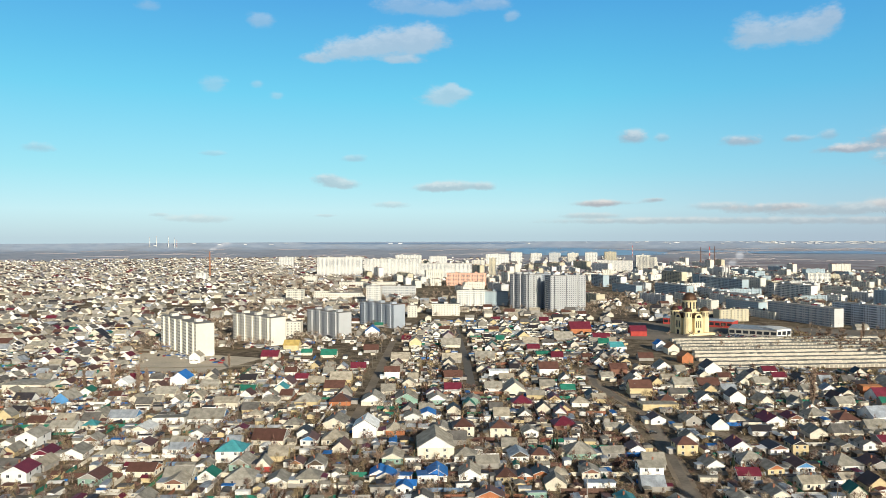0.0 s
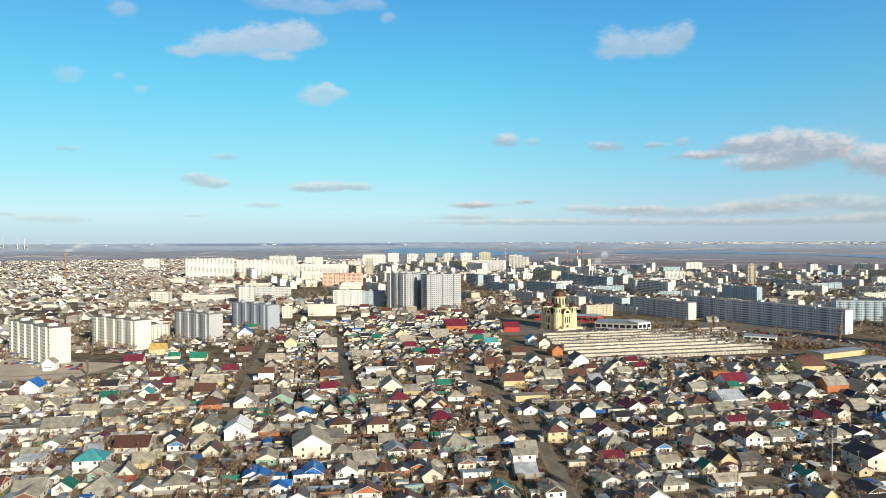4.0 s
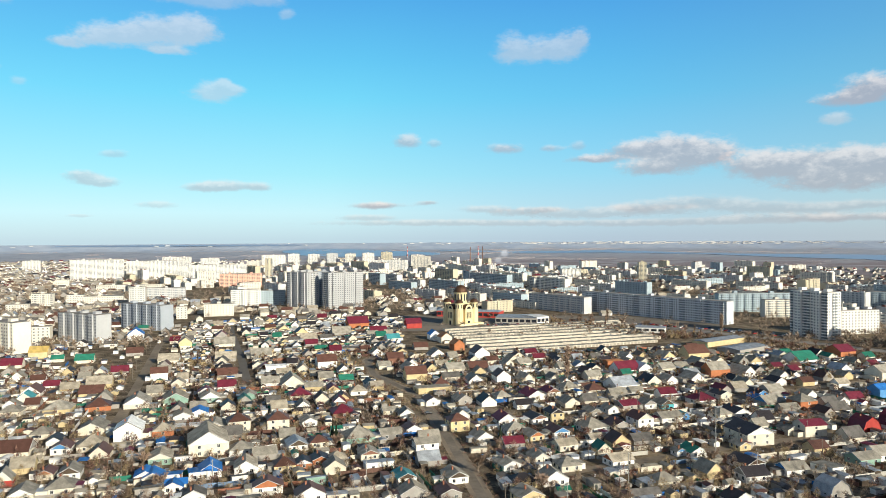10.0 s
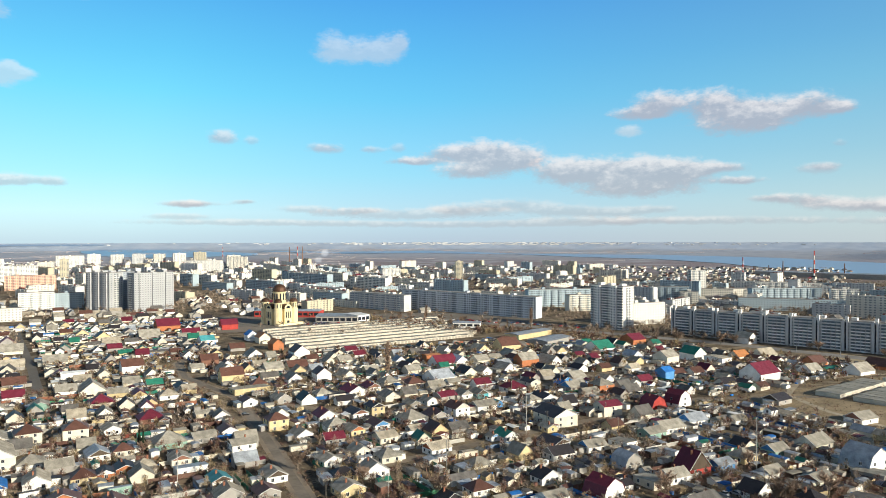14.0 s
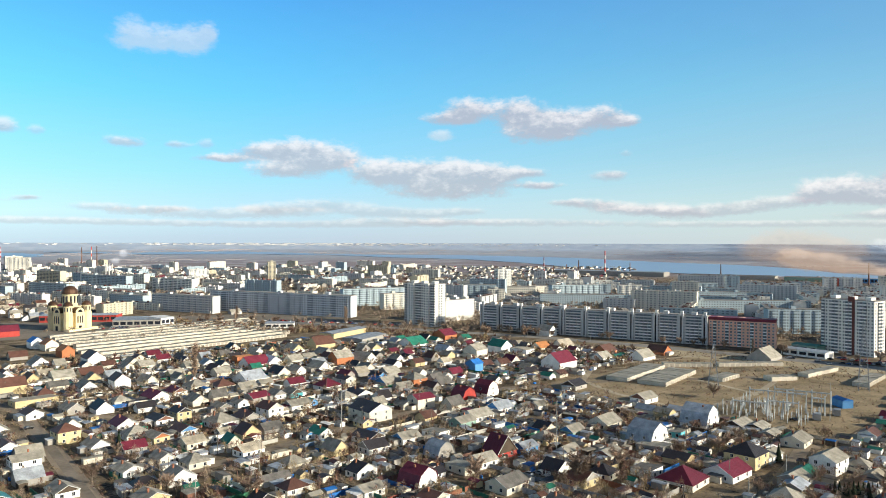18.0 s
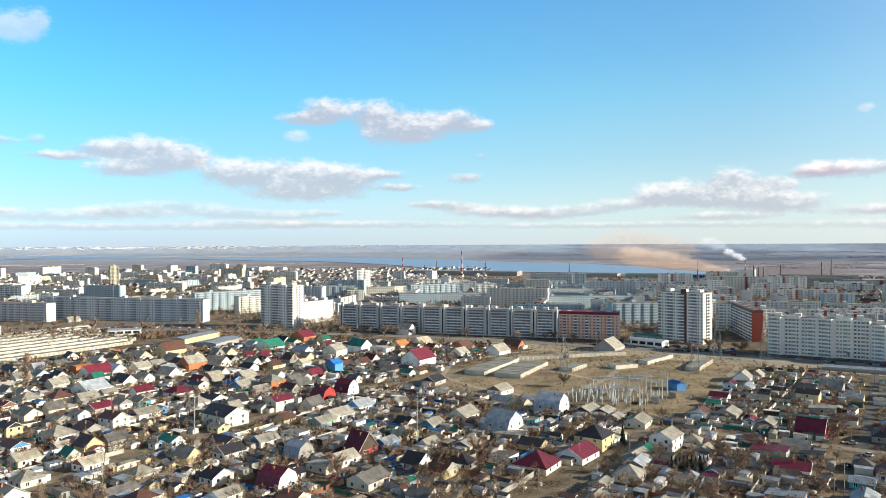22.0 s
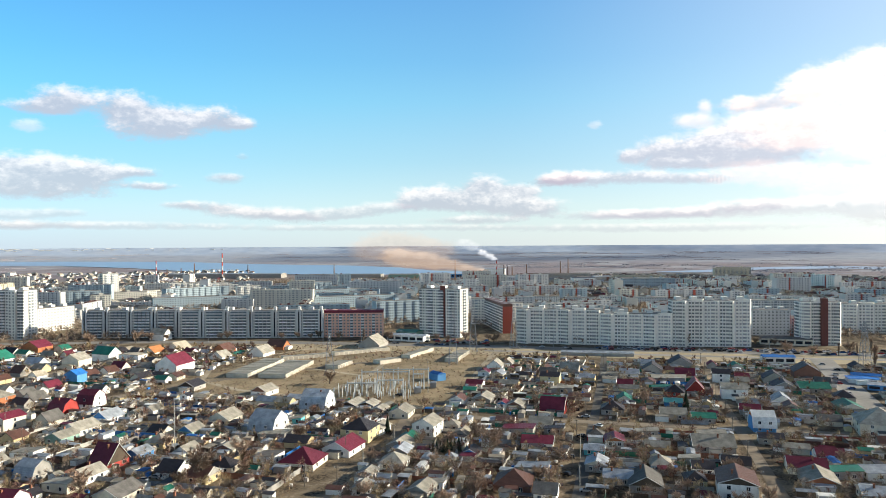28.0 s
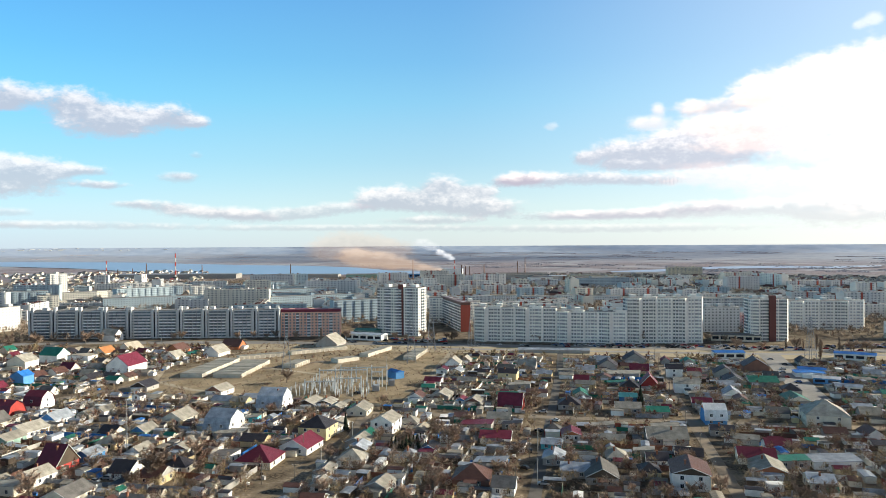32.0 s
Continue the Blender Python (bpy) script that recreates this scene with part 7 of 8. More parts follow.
def pylon(x, y, h):
    ob = thing("power_pylon", pose(x, y, 0, 0, 0, 20), "grey steel lattice power pylon with three arms", "pylon", "power pylons")
    w = 3.0
    for sx in (-1, 1):
        for sy in (-1, 1):
            bm = bmesh.new()
            beam(bm, (sx * w, sy * w, 0), (sx * 0.5, sy * 0.5, h), 0.16, 0.1, 4)
            part("leg", bm, STEEL, ob)
    n = 8
    bm = bmesh.new()
    for k in range(n):
        a, b = k / n, (k + 1) / n
        wa, wb = w + (0.5 - w) * a, w + (0.5 - w) * b
        for (ax, ay), (bx, by) in (((-1, -1), (1, -1)), ((1, -1), (1, 1)), ((1, 1), (-1, 1)), ((-1, 1), (-1, -1))):
            beam(bm, (ax * wa, ay * wa, a * h), (bx * wb, by * wb, b * h), 0.07, 0.07, 3)
            beam(bm, (bx * wa, by * wa, a * h), (ax * wb, ay * wb, b * h), 0.07, 0.07, 3)
    part("bracing", bm, STEEL, ob)
    for z, l in ((h * 0.68, 3.2), (h * 0.8, 4.4), (h * 0.92, 3.0)):
        bm = bmesh.new()
        for s in (-1, 1):
            beam(bm, (0, 0, z + 0.6), (s * l, 0, z), 0.09, 0.06, 3)
            beam(bm, (0, 0, z - 0.2), (s * l, 0, z), 0.09, 0.06, 3)
            beam(bm, (s * l, 0, z), (s * l, 0, z - 1.4), 0.1, 0.1, 4)
        part("arm", bm, STEEL, ob)


pylon(430, 194, 27)
pylon(485, 127, 41)
pylon(542, 126, 39)
pylon(572, 100, 32)
pylon(533, -138, 31)


PALE_STEEL = mat("pale_steel", (0.56, 0.57, 0.56), 0.6)


def portal(x, y, turn, span, h, bays):
    ob = thing("switchyard_portal", pose(x, y, 0, 0, 0, turn), "grey concrete and steel switchyard portal", "portal", "switchyard portals")
    for k in range(bays + 1):
        bm = bmesh.new()
        beam(bm, (k * span, 0, 0), (k * span, 0, h + 1), 0.42, 0.32, 5)
        part("post", bm, PALE_STEEL, ob)
    for k in range(bays):
        bm = bmesh.new()
        box(bm, k * span, -0.35, h - 0.6, (k + 1) * span, 0.35, h)
        part("beam", bm, PALE_STEEL, ob)
        for u in (0.25, 0.5, 0.75):
            bm = bmesh.new()
            beam(bm, ((k + u) * span, 0, h - 0.5), ((k + u) * span, 0, h - 2.2), 0.12, 0.1, 5)
            part("insulator", bm, PALE_STEEL, ob)


def switchyard():
    portal(392, 157, -75, 9, 10, 3)
    portal(408, 150, -75, 9, 9, 3)
    portal(380, 143, -75, 7, 8, 2)
    portal(398, 128, -75, 6, 9, 1)
    portal(373, 158, -75, 8, 7, 2)
    for k in range(86):
        x, y = 366 + rnd.uniform(0, 44), 122 + rnd.uniform(0, 44)
        ob = thing("switchgear_post", pose(x, y, 0, 0, 0, rnd.choice((0, 15))), "grey switchgear post with insulators", "switchgear", "switchyard posts")
        h = rnd.uniform(3, 5.5)
        bm = bmesh.new()
        beam(bm, (0, 0, 0), (0, 0, h * 0.6), 0.26, 0.22, 5)
        part("post", bm, PALE_STEEL, ob)
        bm = bmesh.new()
        for u in (-0.7, 0, 0.7):
            beam(bm, (u, 0, h * 0.6), (u, 0, h), 0.14, 0.1, 6)
        box(bm, -0.9, -0.1, h * 0.56, 0.9, 0.1, h * 0.62)
        part("insulator", bm, PALE_STEEL, ob)
    for x, y in ((405, 118), (388, 122)):
        ob = thing("transformer", pose(x, y, 0, 0, 0, 15), "grey power transformer with cooling fins", "transformer")
        bm = bmesh.new()
        box(bm, -2.5, -1.5, 0.3, 2.5, 1.5, 3.4)
        part("tank", bm, STEEL, ob)
        for k in range(5):
            bm = bmesh.new()
            box(bm, -2.2 + k, 1.55, 0.6, -1.7 + k, 2.3, 3)
            part("cooling_fin", bm, STEEL, ob)
    hall(430, 128, 424, 121, 6, 4, WALL["B"], ROOF["B"], "small blue switch house", False, name="switch_house")


switchyard()


fill_plots()


def shed(x, y, a, b, h, rot, wk, rk):
    ob = thing("shed", Matrix.LocRotScale((x, y, 0), Euler((0, 0, rot)), None), f"small {WALL_WORD[wk]} garden shed with {ROOF_WORD[rk]} roof", "shed", "garden sheds")
    bm = bmesh.new()
    box(bm, -a / 2, -b / 2, 0, a / 2, b / 2, h)
    part("wall", bm, WALL[wk], ob)
    bm = bmesh.new()
    slab(bm, [(-a / 2 - 0.2, -b / 2 - 0.2, h + 0.12), (a / 2 + 0.2, -b / 2 - 0.2, h + 0.12), (a / 2 + 0.2, b / 2 + 0.2, h + 0.5), (-a / 2 - 0.2, b / 2 + 0.2, h + 0.5)], 0.1)
    part("roof", bm, ROOF[rk], ob)
    bm = bmesh.new()
    box(bm, -0.45, -b / 2 - 0.04, 0, 0.45, -b / 2, 1.8)
    part("door", bm, FENCE_DARK, ob)


YARD = [WALL["w"], WALL["c"], WALL["k"], FENCE_DARK, ROOF["g"], ROOF["k"], ROOF["l"], ROOF["d"], ROOF["c"], ROOF["B"], ROOF["b"], BRICK]


def fill_yards():
    """Sheds, lean-tos, woodpiles, greenhouses and plot fences between the houses."""
    s, f, c = Soup(), Soup(), Soup()
    near = 0
    for gx in range(-70, 68):
        for gy in range(-50, 112):
            x, y = gx * 8 + rnd.uniform(-2.5, 2.5), gy * 8 + rnd.uniform(-2.5, 2.5)
            if not settled(x, y):
                continue
            if rnd.random() < 0.5:
                a, b = rnd.uniform(3, 8.5), rnd.uniform(2.4, 3.8)
                if free(x, y, max(a, b) / 2 - 0.9):
                    TAKEN.append((x, y, a / 2, b / 2))
                    rot = rnd.choice((0, 1.571, 3.142, -1.571)) + rnd.uniform(-.1, .1)
                    if near < 110 and x * x + y * y < 290 ** 2:
                        near += 1
                        shed(x, y, a, b, rnd.uniform(1.9, 2.4), rot, rnd.choice("wcckkkb"), rnd.choice("ggkkdlcb"))
                    else:
                        s.cottage(x, y, 0, a, b, rnd.uniform(1.9, 2.6), rnd.uniform(0.08, 0.4), rot, rnd.choice((0, 0, 1, 2, 2, 3)), rnd.choice((4, 5, 6, 6, 6, 7, 7, 8, 10, 0, 9 if rnd.random() < 0.5 else 6)), 0.2)
            if rnd.random() < 0.75:
                for _ in range(2):
                    px, py = x + rnd.uniform(-4, 4), y + rnd.uniform(-4, 4)
                    if free(px, py, 0.2) and settled(px, py):
                        c.box(px, py, 0, rnd.uniform(0.5, 2.6), rnd.uniform(0.5, 1.4), rnd.uniform(0.3, 1.5), rnd.choice((0.05, 1.5)) + rnd.uniform(-.3, .3), rnd.choice((0, 1, 2, 2, 3, 3, 3, 5, 6, 7, 9, 10, 11)))
    for gx in range(-42, 40):
        for gy in range(-30, 68):
            x, y = gx * 13.5, gy * 13.5
            for dx, dy in ((1, 0), (0, 1)):
                if rnd.random() < (0.8 if dy or gy % 2 else 0.25) and settled(x, y) and settled(x + 12 * dx, y + 12 * dy):
                    line = random.Random((gx // 3) * 977 + gy * 131 if dx else gx * 977 + (gy // 3) * 131 + 7)
                    k = line.choice((0, 0, 1, 1, 2, 2, 6, 6, 3, 3, 10, 9, 11, 12, 12))
                    h = line.uniform(1.5, 2.1)
                    for q in range(6):
                        px, py = x + dx * (1 + 2 * q), y + dy * (1 + 2 * q)
                        if free(px, py, -0.3):
                            f.box(px, py, 0, 2.0 if dx else 0.1, 0.1 if dx else 2.0, h + rnd.uniform(-.08, .08), rnd.uniform(-.02, .02), min(k, len(YARD)))
    soup("yard_sheds", s.v, s.f, s.m, YARD, "countless small sheds and lean-tos in the yards", "sheds")
    soup("yard_clutter", c.v, c.f, c.m, YARD, "woodpiles, crates and scrap lying in the yards", "clutter")
    soup("plot_fences", f.v, f.f, f.m, YARD + [ROOF["G"]], "long lines of board and sheet fences between plots", "fences")


fill_yards()


# ---- trees and scrub ----
def bare_tree_meshes(kind, seed):
    r = random.Random(seed)
    trunk, crown = bmesh.new(), Soup()
    H = 1.0

    def twig(p, d, l, w):
        q = (p[0] + d[0] * l, p[1] + d[1] * l, p[2] + d[2] * l)
        s = Vector(d).cross(Vector((r.gauss(0, 1), r.gauss(0, 1), r.gauss(0, 1)))).normalized() * w
        crown.add([(p[0] - s.x, p[1] - s.y, p[2] - s.z), (p[0] + s.x, p[1] + s.y, p[2] + s.z), q], [(0, 1, 2)], 0)
    beam(trunk, (0, 0, 0), (0, 0, 0.42), 0.03, 0.02, 6)
    n = 13 if kind == "bare" else 22
    for k in range(n):
        a = k * 2.4 + r.uniform(-0.4, 0.4)
        if kind == "poplar":
            z0, l, lift = 0.12 + 0.75 * k / n, 0.2 + 0.06 * r.random(), 4.0
        else:
            z0, l, lift = 0.18 + 0.3 * k / n, r.uniform(0.32, 0.5), r.uniform(0.5, 1.6)
        d = Vector((math.cos(a), math.sin(a), lift)).normalized()
        p0, p1 = Vector((0, 0, z0)), Vector((0, 0, z0)) + d * l
        beam(trunk, p0, p1, 0.014, 0.005, 4)
        for _ in range(34 if kind == "bare" else 22):
            t = r.uniform(0.25, 1.0)
            p = p0 + d * l * t
            e = (d * 0.7 + Vector((r.gauss(0, 0.55), r.gauss(0, 0.55), r.gauss(0.1, 0.5)))).normalized()
            ll = r.uniform(0.08, 0.2) * (0.6 if kind == "poplar" else 1)
            twig(p, e, ll, 0.011)
            for _ in range(2):
                u = p + e * ll * r.uniform(0.3, 0.8)
                twig(u, (e + Vector((r.gauss(0, 0.6), r.gauss(0, 0.6), r.gauss(0, 0.6)))).normalized(), ll * 0.6, 0.009)
    if kind == "poplar":
        beam(trunk, (0, 0, 0.4), (0, 0, 0.98), 0.02, 0.004, 5)
    me = bpy.data.meshes.new("crown")
    me.from_pydata(crown.v, [], crown.f)
    me.materials.append(TWIG)
    return mesh_of("trunk", trunk, BARK), me


def pine_meshes(seed):
    r = random.Random(seed)
    trunk, crown = bmesh.new(), Soup()
    beam(trunk, (0, 0, 0), (0, 0, 0.95), 0.03, 0.006, 6)
    for _ in range(900):
        z = 0.1 + 0.88 * r.random() ** 1.2
        a, w = r.uniform(0, math.tau), 0.3 * (1.02 - z) * r.uniform(0.55, 1.1)
        x, y = w * math.cos(a), w * math.sin(a)
        s = 0.035
        crown.add([(x * 0.4 - s * math.sin(a), y * 0.4 + s * math.cos(a), z + 0.02), (x * 0.4 + s * math.sin(a), y * 0.4 - s * math.cos(a), z + 0.02), (x, y, z - 0.05 - 0.04 * r.random())], [(0, 1, 2)], 0)
    me = bpy.data.meshes.new("crown")
    me.from_pydata(crown.v, [], crown.f)
    me.materials.append(PINE)
    return mesh_of("trunk", trunk, BARK), me


PLANTS = dict(bare=[bare_tree_meshes("bare", s) for s in range(5)], poplar=[bare_tree_meshes("poplar", s) for s in range(3)], pine=[pine_meshes(s) for s in range(2)])


def plant(kind, x, y, h):
    t, c = rnd.choice(PLANTS[kind])
    word = dict(bare="bare winter tree with brown twigs", poplar="tall slim bare poplar tree", pine="dark green conifer in a garden")[kind]
    ob = thing("tree", Matrix.LocRotScale((x, y, 0), Euler((0, 0, rnd.uniform(0, 6.28))), (h, h, h)), word, "tree", "trees")
    part("trunk", t, None, ob)
    part("crown", c, None, ob)


plant('poplar', 216, 428, 22.0)
plant('bare', 223, 150, 15.1)
plant('bare', 283, 60, 13.0)
plant('pine', 383, -19, 9.1)
plant('pine', 124, 313, 8.1)
plant('pine', 281, 72, 5.6)
plant('pine', 279, 78, 4.9)
plant('pine', 278, 82, 4.5)
plant('pine', 303, 110, 7.5)
plant('pine', 52, 335, 9.2)
plant('pine', 51, 339, 8.7)
plant('bare', 563, 410, 15.0)
plant('bare', 250, 151, 10.8)
plant('bare', 205, 185, 9.6)
plant('poplar', -166, 567, 10.3)
plant('poplar', -222, 491, 17.1)
plant('poplar', -201, 482, 16.8)
plant('poplar', -195, 481, 14.9)
plant('poplar', -241, 491, 13.3)
plant('poplar', 536, -145, 14.2)
plant('bare', 508, 444, 13.0)
plant('poplar', 469, 601, 19.0)
plant('poplar', 411, 717, 15.0)
plant('bare', 132, 221, 9.8)
plant('bare', 100, 277, 9.5)
plant('bare', 401, 181, 10.0)
for k in range(11):
    plant("pine", 276.1 + 1.18 * k, 82.9 + -1.17 * k, rnd.uniform(3.6, 5.2))
n = 0
while n < 180:
    az, r = radians(rnd.uniform(-34, 114) if n % 2 else rnd.uniform(55, 112)), rnd.uniform(215, 400)
    x, y = r * math.sin(az), r * math.cos(az)
    if settled(x, y) and free(x, y, 0.6):
        n += 1
        plant("bare", x, y, rnd.uniform(3.5, 8))
for k in range(60):
    y = rnd.uniform(-240, 480)
    x = 583 + (0.1 * (300 - y) if y < 300 else -0.3 * (y - 300)) - 40 * (y < -100) + rnd.uniform(-6, 6) + (4 if y < 300 else -8)
    plant(rnd.choice(("bare", "bare", "poplar")), x, y, rnd.uniform(6, 12))


for k in range(36):
    t = rnd.random()
    plant(rnd.choice(("bare", "bare", "poplar")), 395 + 140 * t + rnd.uniform(-35, 12), 745 - 300 * t + rnd.uniform(-25, 25), rnd.uniform(5, 10))


def scrub(name, label, areas, mats):
    """Bare bushes: loose bundles of thin upright twigs, far too many to count."""
    s = Soup()
    for x, y, h, w in areas:
        z = terrain(x, y)
        r = math.hypot(x, y)
        n, l, t = (72, 0.22, 0.062) if r < 330 else (40, 0.27, 0.105) if r < 520 else (16, 0.45, 0.36)
        k = rnd.randrange(len(mats))
        size = 0.5 * (w + h)
        rise = 0.3 * h if h > 2.8 else 0.05 * h
        for _ in range(int(n * (1.6 if h > 2.8 else 0.8))):
            a, e, f = rnd.uniform(0, math.tau), rnd.uniform(0.0, 1.5), rnd.uniform(0.35, 1.0) ** 0.6
            ux, uy, uz = math.cos(a) * math.cos(e), math.sin(a) * math.cos(e), math.sin(e)
            px, py, pz = 0.42 * w * ux * f, 0.42 * w * uy * f, rise + (h - rise) * 0.85 * uz * f
            q = l * size * rnd.uniform(0.5, 1.0)
            qx, qy, qz = px + q * (ux * 0.7 + rnd.gauss(0, 0.5)), py + q * (uy * 0.7 + rnd.gauss(0, 0.5)), max(0.05, pz + q * (0.25 + 0.5 * uz + rnd.gauss(0, 0.35)))
            c, sn = math.cos(a + 1.6 + rnd.gauss(0, 0.5)), math.sin(a + 1.6 + rnd.gauss(0, 0.5))
            d = 0.5 * t * size ** 0.5 + 0.01
            s.add([(x + px - d * c, y + py - d * sn, z + pz), (x + px + d * c, y + py + d * sn, z + pz - d), (x + qx, y + qy, z + qz)], [(0, 1, 2)], k)
        if h > 2.8:
            for b in range(3):
                a = rnd.uniform(0, math.tau)
                s.add([(x - 0.09, y, z), (x + 0.09, y, z), (x + 0.3 * w * math.cos(a), y + 0.3 * w * math.sin(a), z + 0.8 * h)], [(0, 1, 2)], k)
    soup(name, s.v, s.f, s.m, mats, label, "bushes")


SCRUB = [mat("scrub_" + n, c, 1.0, vary=0.35, island=True, tint=t) for n, c, t in (("red", (0.13, 0.07, 0.055), (0.27, 0.155, 0.115)), ("grey", (0.22, 0.165, 0.13), (0.36, 0.28, 0.21)), ("straw", (0.38, 0.29, 0.165), (0.26, 0.19, 0.11)))]
spots = []
while len(spots) < 11000:
    az, r = radians(rnd.uniform(-36, 116)), rnd.uniform(205, 760)
    x, y = r * math.sin(az), r * math.cos(az)
    if settled(x, y) and free(x, y, 0.2):
        spots.append((x, y, rnd.uniform(0.8, 2.6), rnd.uniform(1.5, 4.0)))
while len(spots) < 14000:
    az, r = radians(rnd.uniform(-36, 48)), rnd.uniform(205, 620)
    x, y = r * math.sin(az), r * math.cos(az)
    if settled(x, y) and free(x, y, 0.0):
        spots.append((x, y, rnd.uniform(2.9, 5.5), rnd.uniform(2.5, 4.5)))
while len(spots) < 17200:
    az, r = radians(rnd.uniform(-36, 116) if len(spots) % 2 else rnd.uniform(50, 114)), rnd.uniform(205, 620)
    x, y = r * math.sin(az), r * math.cos(az)
    if settled(x, y) and free(x, y, 0.4):
        spots.append((x, y, rnd.uniform(3.2, 6.0), rnd.uniform(3, 5.5)))
while len(spots) < 18000:
    t = rnd.random()
    x, y = 380 + 170 * t + rnd.uniform(-70, 30), 760 - 330 * t + rnd.uniform(-30, 30)
    if free(x, y, 0.4) and not on_road(x, y):
        spots.append((x, y, rnd.uniform(1.5, 5.0), rnd.uniform(3, 5.5)))
while len(spots) < 19300:
    x, y = rnd.uniform(360, 560), rnd.uniform(95, 275)
    if free(x, y, 0.5):
        spots.append((x, y, rnd.uniform(0.4, 2.0), rnd.uniform(1, 3.5)))
for k in range(420):
    y = rnd.uniform(185, 560)
    x = np.interp(y, (180, 244, 330, 424, 500, 560), (84, 91, 104, 116, 104, 111)) + rnd.choice((-1, 1)) * rnd.uniform(3.2, 6.5)
    spots.append((float(x), y, rnd.uniform(0.4, 1.6), rnd.uniform(1, 3)))
scrub("garden_scrub", "bare brown bushes and shrubs filling the gardens", spots, SCRUB)
spots = []
while len(spots) < 13500:
    k = len(spots) % 7
    az, r = radians(rnd.uniform(-42, 120) if k < 3 else rnd.uniform(-42, -4) if k < 4 else rnd.uniform(8, 116)), 640 + (1700 if k < 4 else 1100) * rnd.random() ** 1.2
    x, y = r * math.sin(az), r * math.cos(az)
    if r > 700 and not (r > 1850 and x > 1000) and not settled(x, y) and not (170 < x < 530 and 560 < y < 900 and rnd.random() < 0.93) and noise.noise((x * 0.004, y * 0.004, 3)) + rnd.uniform(-0.4, 0.4) > -0.12:
        spots.append((x, y, rnd.uniform(3.5, 8), rnd.uniform(4, 8)))
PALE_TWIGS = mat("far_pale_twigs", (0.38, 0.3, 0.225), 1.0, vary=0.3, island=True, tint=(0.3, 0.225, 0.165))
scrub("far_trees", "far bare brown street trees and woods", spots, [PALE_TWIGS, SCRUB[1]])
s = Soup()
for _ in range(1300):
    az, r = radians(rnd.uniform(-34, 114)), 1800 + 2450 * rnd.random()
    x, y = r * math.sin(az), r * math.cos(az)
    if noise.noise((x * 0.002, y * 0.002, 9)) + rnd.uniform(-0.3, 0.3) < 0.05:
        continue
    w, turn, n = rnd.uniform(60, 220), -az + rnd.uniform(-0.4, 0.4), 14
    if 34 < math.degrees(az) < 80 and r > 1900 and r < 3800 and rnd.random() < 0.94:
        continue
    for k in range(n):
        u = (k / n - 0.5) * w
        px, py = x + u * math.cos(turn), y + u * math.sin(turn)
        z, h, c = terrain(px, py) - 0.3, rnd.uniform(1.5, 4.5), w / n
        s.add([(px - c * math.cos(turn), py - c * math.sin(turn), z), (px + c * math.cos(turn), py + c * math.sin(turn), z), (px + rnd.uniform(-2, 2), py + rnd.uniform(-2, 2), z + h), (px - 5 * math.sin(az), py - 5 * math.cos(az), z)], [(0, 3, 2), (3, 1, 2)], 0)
# pale mauve-grey puts the distance haze into the woods' base colour
soup("far_woods", s.v, s.f, s.m, [mat("hazed_thicket", (0.37, 0.34, 0.355), 1.0)], "woods and shelter belts out on the plain, haze painted into their colour", "woods")


# ---- fences ----
FENCE = {k: mat("fence_" + n, c, 0.7, vary=0.15) for k, n, c in (("k", "grey_boards", (0.22, 0.2, 0.18)), ("r", "red_sheet", (0.26, 0.07, 0.05)), ("G", "green_sheet", (0.05, 0.22, 0.12)), ("w", "pale_slabs", (0.5, 0.48, 0.43)), ("b", "brown_sheet", (0.14, 0.08, 0.06)), ("B", "blue_sheet", (0.16, 0.24, 0.36)))}
FENCE_WORD = dict(k="weathered grey board", r="dark red sheet metal", G="green sheet metal", w="pale concrete slab", b="brown sheet metal", B="blue-grey sheet metal")


def post_mesh():
    bm = bmesh.new()
    box(bm, -0.08, -0.09, 0, 0.08, 0.09, 1.07)
    return mesh_of("post", bm, CONC)


POST = post_mesh()


def fence(x0, y0, x1, y1, kind, h=1.8):
    L = math.hypot(x1 - x0, y1 - y0)
    ob = thing("fence", Matrix.LocRotScale((x0, y0, 0), Euler((0, 0, math.atan2(y1 - y0, x1 - x0))), None), f"{FENCE_WORD[kind]} garden fence", "fence", "garden fences")
    n = max(1, round(L / 9))
    for k in range(n):
        bm = bmesh.new()
        box(bm, k * L / n, -0.05, 0.05, (k + 1) * L / n - 0.05, 0.05, h)
        part("panel", bm, FENCE[kind], ob)
    for k in (0, n):
        part("post", POST, None, ob).matrix_local = Matrix.LocRotScale((k * L / n, 0, 0), None, (1, 1, h))


n = 0
while n < 190:
    az, r = radians(rnd.uniform(-32, 112)), rnd.uniform(215, 460)
    x, y = r * math.sin(az), r * math.cos(az)
    L = rnd.uniform(10, 26)
    dx, dy = rnd.choice(((1, 0), (0, 1)))
    if all(settled(x + dx * L * k / 4, y + dy * L * k / 4) and free(x + dx * L * k / 4, y + dy * L * k / 4, 0.3) for k in range(5)):
        n += 1
        fence(x, y, x + dx * L, y + dy * L, rnd.choice("kkwwwwbrGB"))


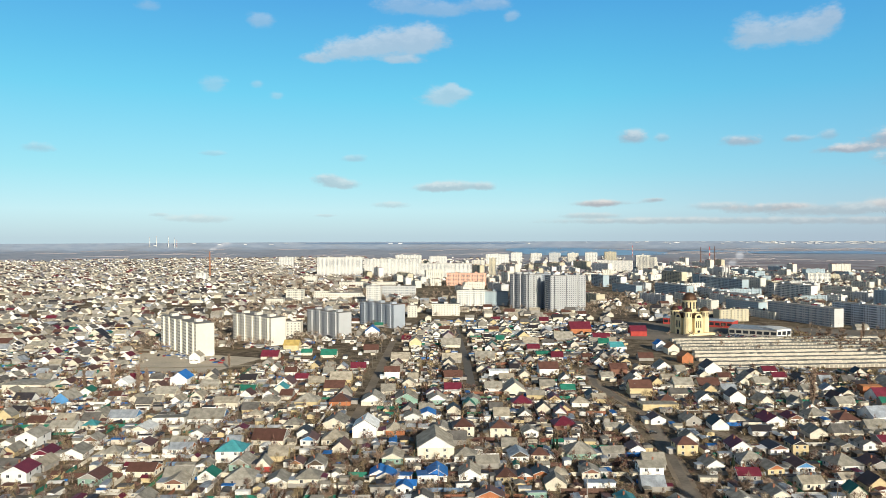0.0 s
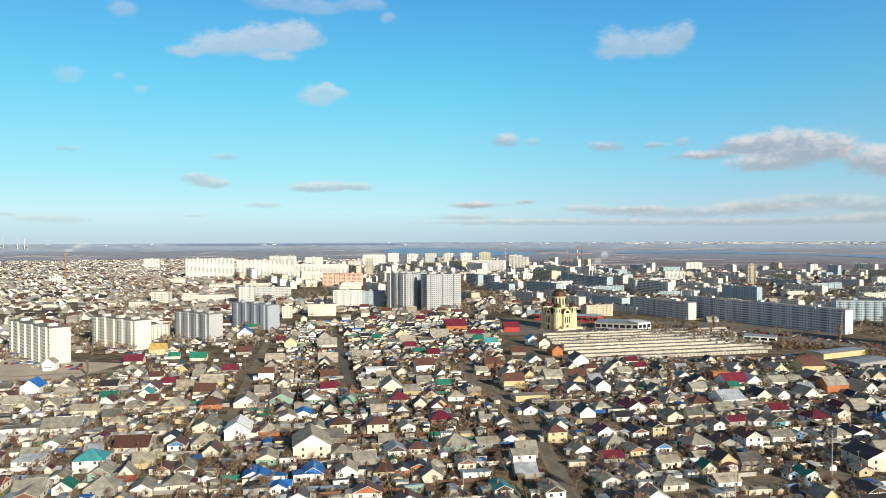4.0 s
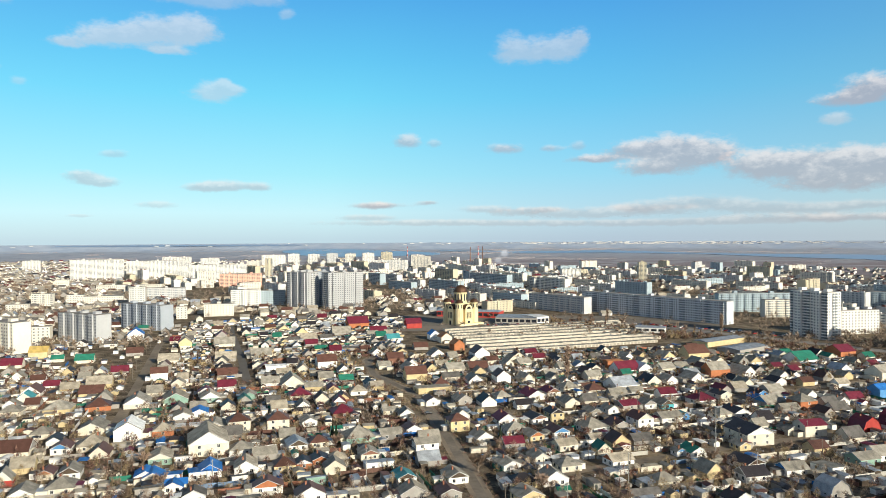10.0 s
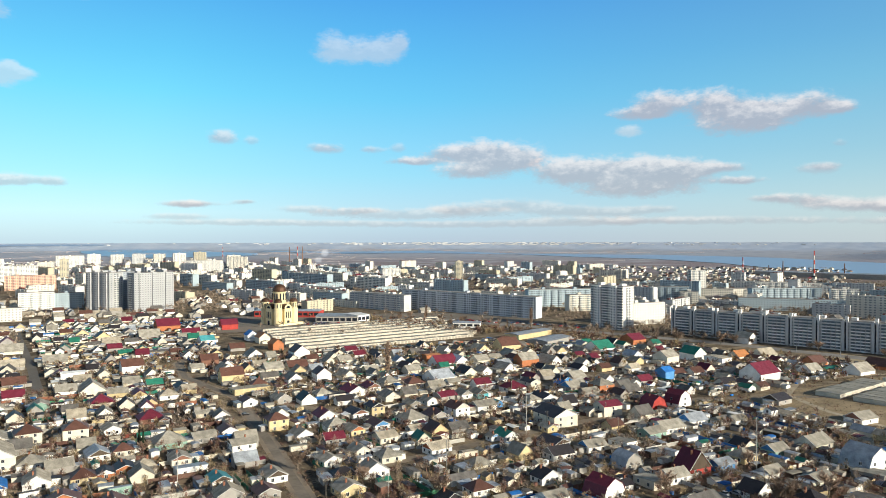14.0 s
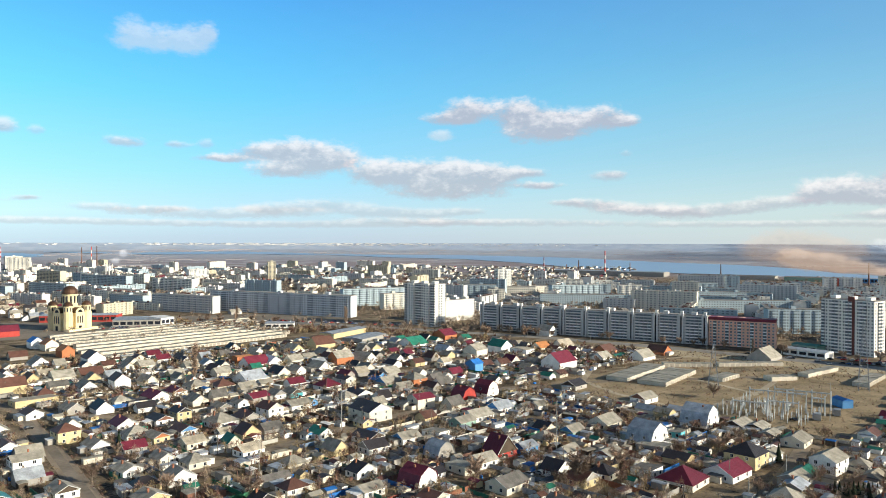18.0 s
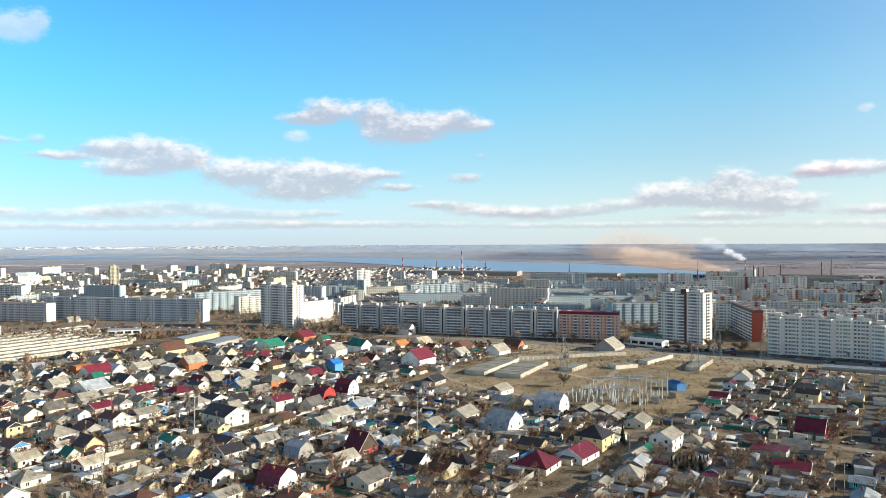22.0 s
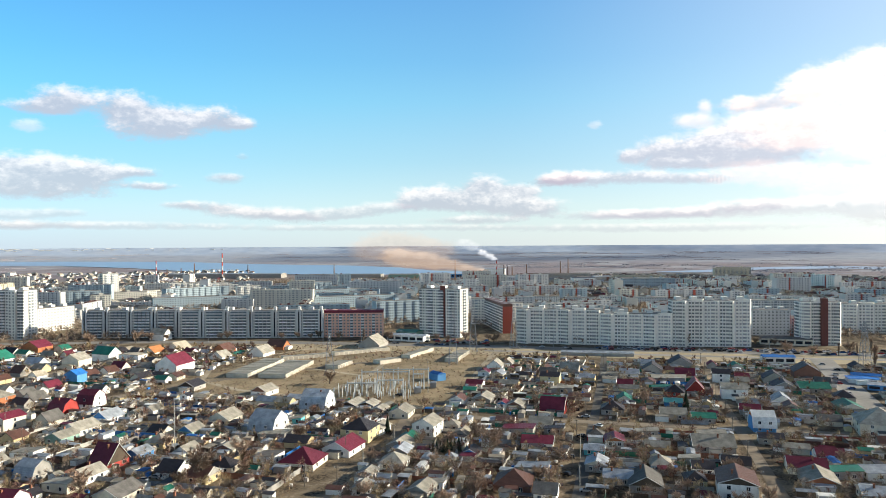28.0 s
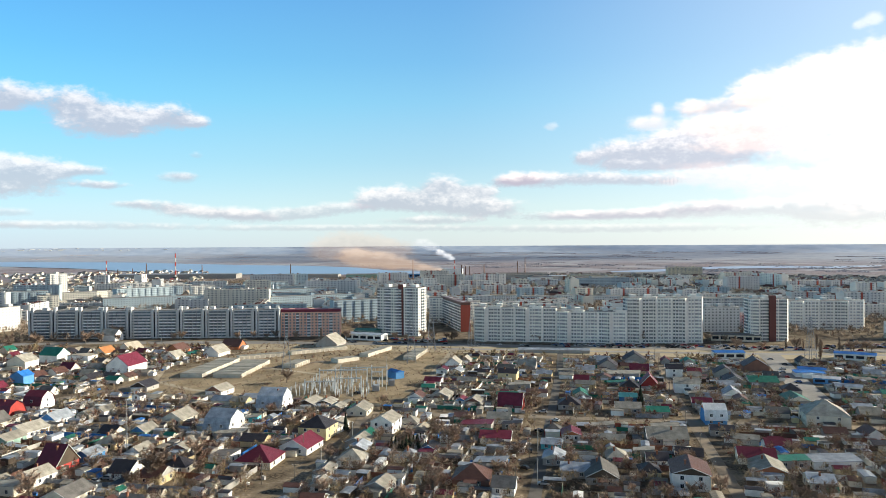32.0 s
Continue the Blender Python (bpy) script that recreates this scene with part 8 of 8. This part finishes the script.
# ---- cars ----
def car_meshes():
    body, glass, tyre = bmesh.new(), bmesh.new(), bmesh.new()
    sec = [(-2.1, 0.35, 0.75), (-1.5, 0.3, 0.95), (0.9, 0.3, 0.95), (2.1, 0.35, 0.7)]
    for (x0, a0, b0), (x1, a1, b1) in zip(sec, sec[1:]):
        v = [body.verts.new(p) for p in ((x0, -0.85, a0), (x1, -0.85, a1), (x1, 0.85, a1), (x0, 0.85, a0), (x0, -0.85, b0), (x1, -0.85, b1), (x1, 0.85, b1), (x0, 0.85, b0))]
        for q in ((3, 2, 1, 0), (4, 5, 6, 7), (0, 1, 5, 4), (1, 2, 6, 5), (2, 3, 7, 6), (3, 0, 4, 7)):
            body.faces.new([v[i] for i in q])
    v = [glass.verts.new(p) for p in ((-1.6, -0.78, 0.93), (1.0, -0.78, 0.93), (1.0, 0.78, 0.93), (-1.6, 0.78, 0.93), (-1.2, -0.66, 1.42), (0.3, -0.66, 1.42), (0.3, 0.66, 1.42), (-1.2, 0.66, 1.42))]
    for q in ((0, 1, 5, 4), (1, 2, 6, 5), (2, 3, 7, 6), (3, 0, 4, 7)):
        glass.faces.new([v[i] for i in q])
    roof = bmesh.new()
    box(roof, -1.2, -0.66, 1.41, 0.3, 0.66, 1.46)
    beam(tyre, (0, -0.1, 0.3), (0, 0.1, 0.3), 0.31, 0.31, 10)
    return body, glass, roof, tyre


PAINT = {k: mat("car_paint_" + k, c, 0.3, 0.1, 0.05) for k, c in dict(white=(0.7, 0.7, 0.7), silver=(0.4, 0.41, 0.42), black=(0.02, 0.02, 0.022), red=(0.35, 0.03, 0.03), blue=(0.05, 0.12, 0.3)).items()}
RUBBER = mat("tyre_rubber", (0.02, 0.02, 0.02), 0.9)
_b, _g, _r, _t = car_meshes()
CAR_ROOF = _r
CAR = {}
_glass, _tyre = mesh_of("glasshouse", _g, GLASS), mesh_of("tyre", _t, RUBBER)
for k in PAINT:
    CAR[k] = (mesh_of("body", _b.copy(), PAINT[k]), mesh_of("roof_panel", _r.copy(), PAINT[k]))


def car(x, y, turn, colour):
    ob = thing("car", pose(x, y, 0.1, 0, 0, turn), f"{colour} car standing on the road", "car", "cars")
    part("body", CAR[colour][0], None, ob)
    part("roof_panel", CAR[colour][1], None, ob)
    part("glasshouse", _glass, None, ob)
    for px in (-1.35, 1.35):
        for py in (-0.8, 0.8):
            part("wheel", _tyre, None, ob).matrix_local = Matrix.Translation((px, py, 0))


COLOURS = ["white", "silver", "black", "silver", "white", "red", "blue", "black"]
for x, y in ((211, 176), (215, 174), (219, 171), (223, 169), (228, 163), (119, 420), (108, 377), (284, 28), (300, 20), (316, 27), (262, 28), (246, 20), (336, 21), (352, 28), (378, 130), (240, 177)):
    car(x, y, rnd.choice((60, 90, 5, 0)), rnd.choice(COLOURS))
for x, y in ((470, -108), (500, -113), (520, -119), (440, -106), (455, -111), (540, -114), (488, -110)):
    car(x, y, rnd.choice((5, 95, 60)), rnd.choice(COLOURS))
for k in range(34):
    y = rnd.uniform(-200, 300)
    car(574 + 0.08 * (180 - y) * (0.5 if y > 60 else 0.9) + rnd.choice((-4, 4)), y, 92, rnd.choice(COLOURS))


def far_cars():
    s = Soup()
    mats = [PAINT[k] for k in ("white", "silver", "black", "red", "blue")] + [GLASS]
    for x0, y0, x1, y1, n in ((592, 30, 600, -150, 120), (285, 748, 325, 722, 60), (330, 700, 420, 660, 60), (598, 190, 602, 130, 40), (440, 700, 520, 560, 60), (-240, 640, -180, 600, 40), (-190, 700, -130, 640, 40), (610, -170, 640, -260, 70)):
        for _ in range(n):
            t = rnd.random()
            x, y = x0 + (x1 - x0) * t + rnd.uniform(-9, 9), y0 + (y1 - y0) * t + rnd.uniform(-9, 9)
            rot = rnd.choice((0.1, 1.6)) + rnd.uniform(-.1, .1)
            c = rnd.randrange(5)
            s.box(x, y, 0.15, 4.2, 1.7, 0.8, rot, c)
            s.box(x, y, 0.95, 2.2, 1.5, 0.5, rot, 5, c)
    soup("parked_cars", s.v, s.f, s.m, mats, "rows of parked cars beside the highway and shops", "cars")


far_cars()
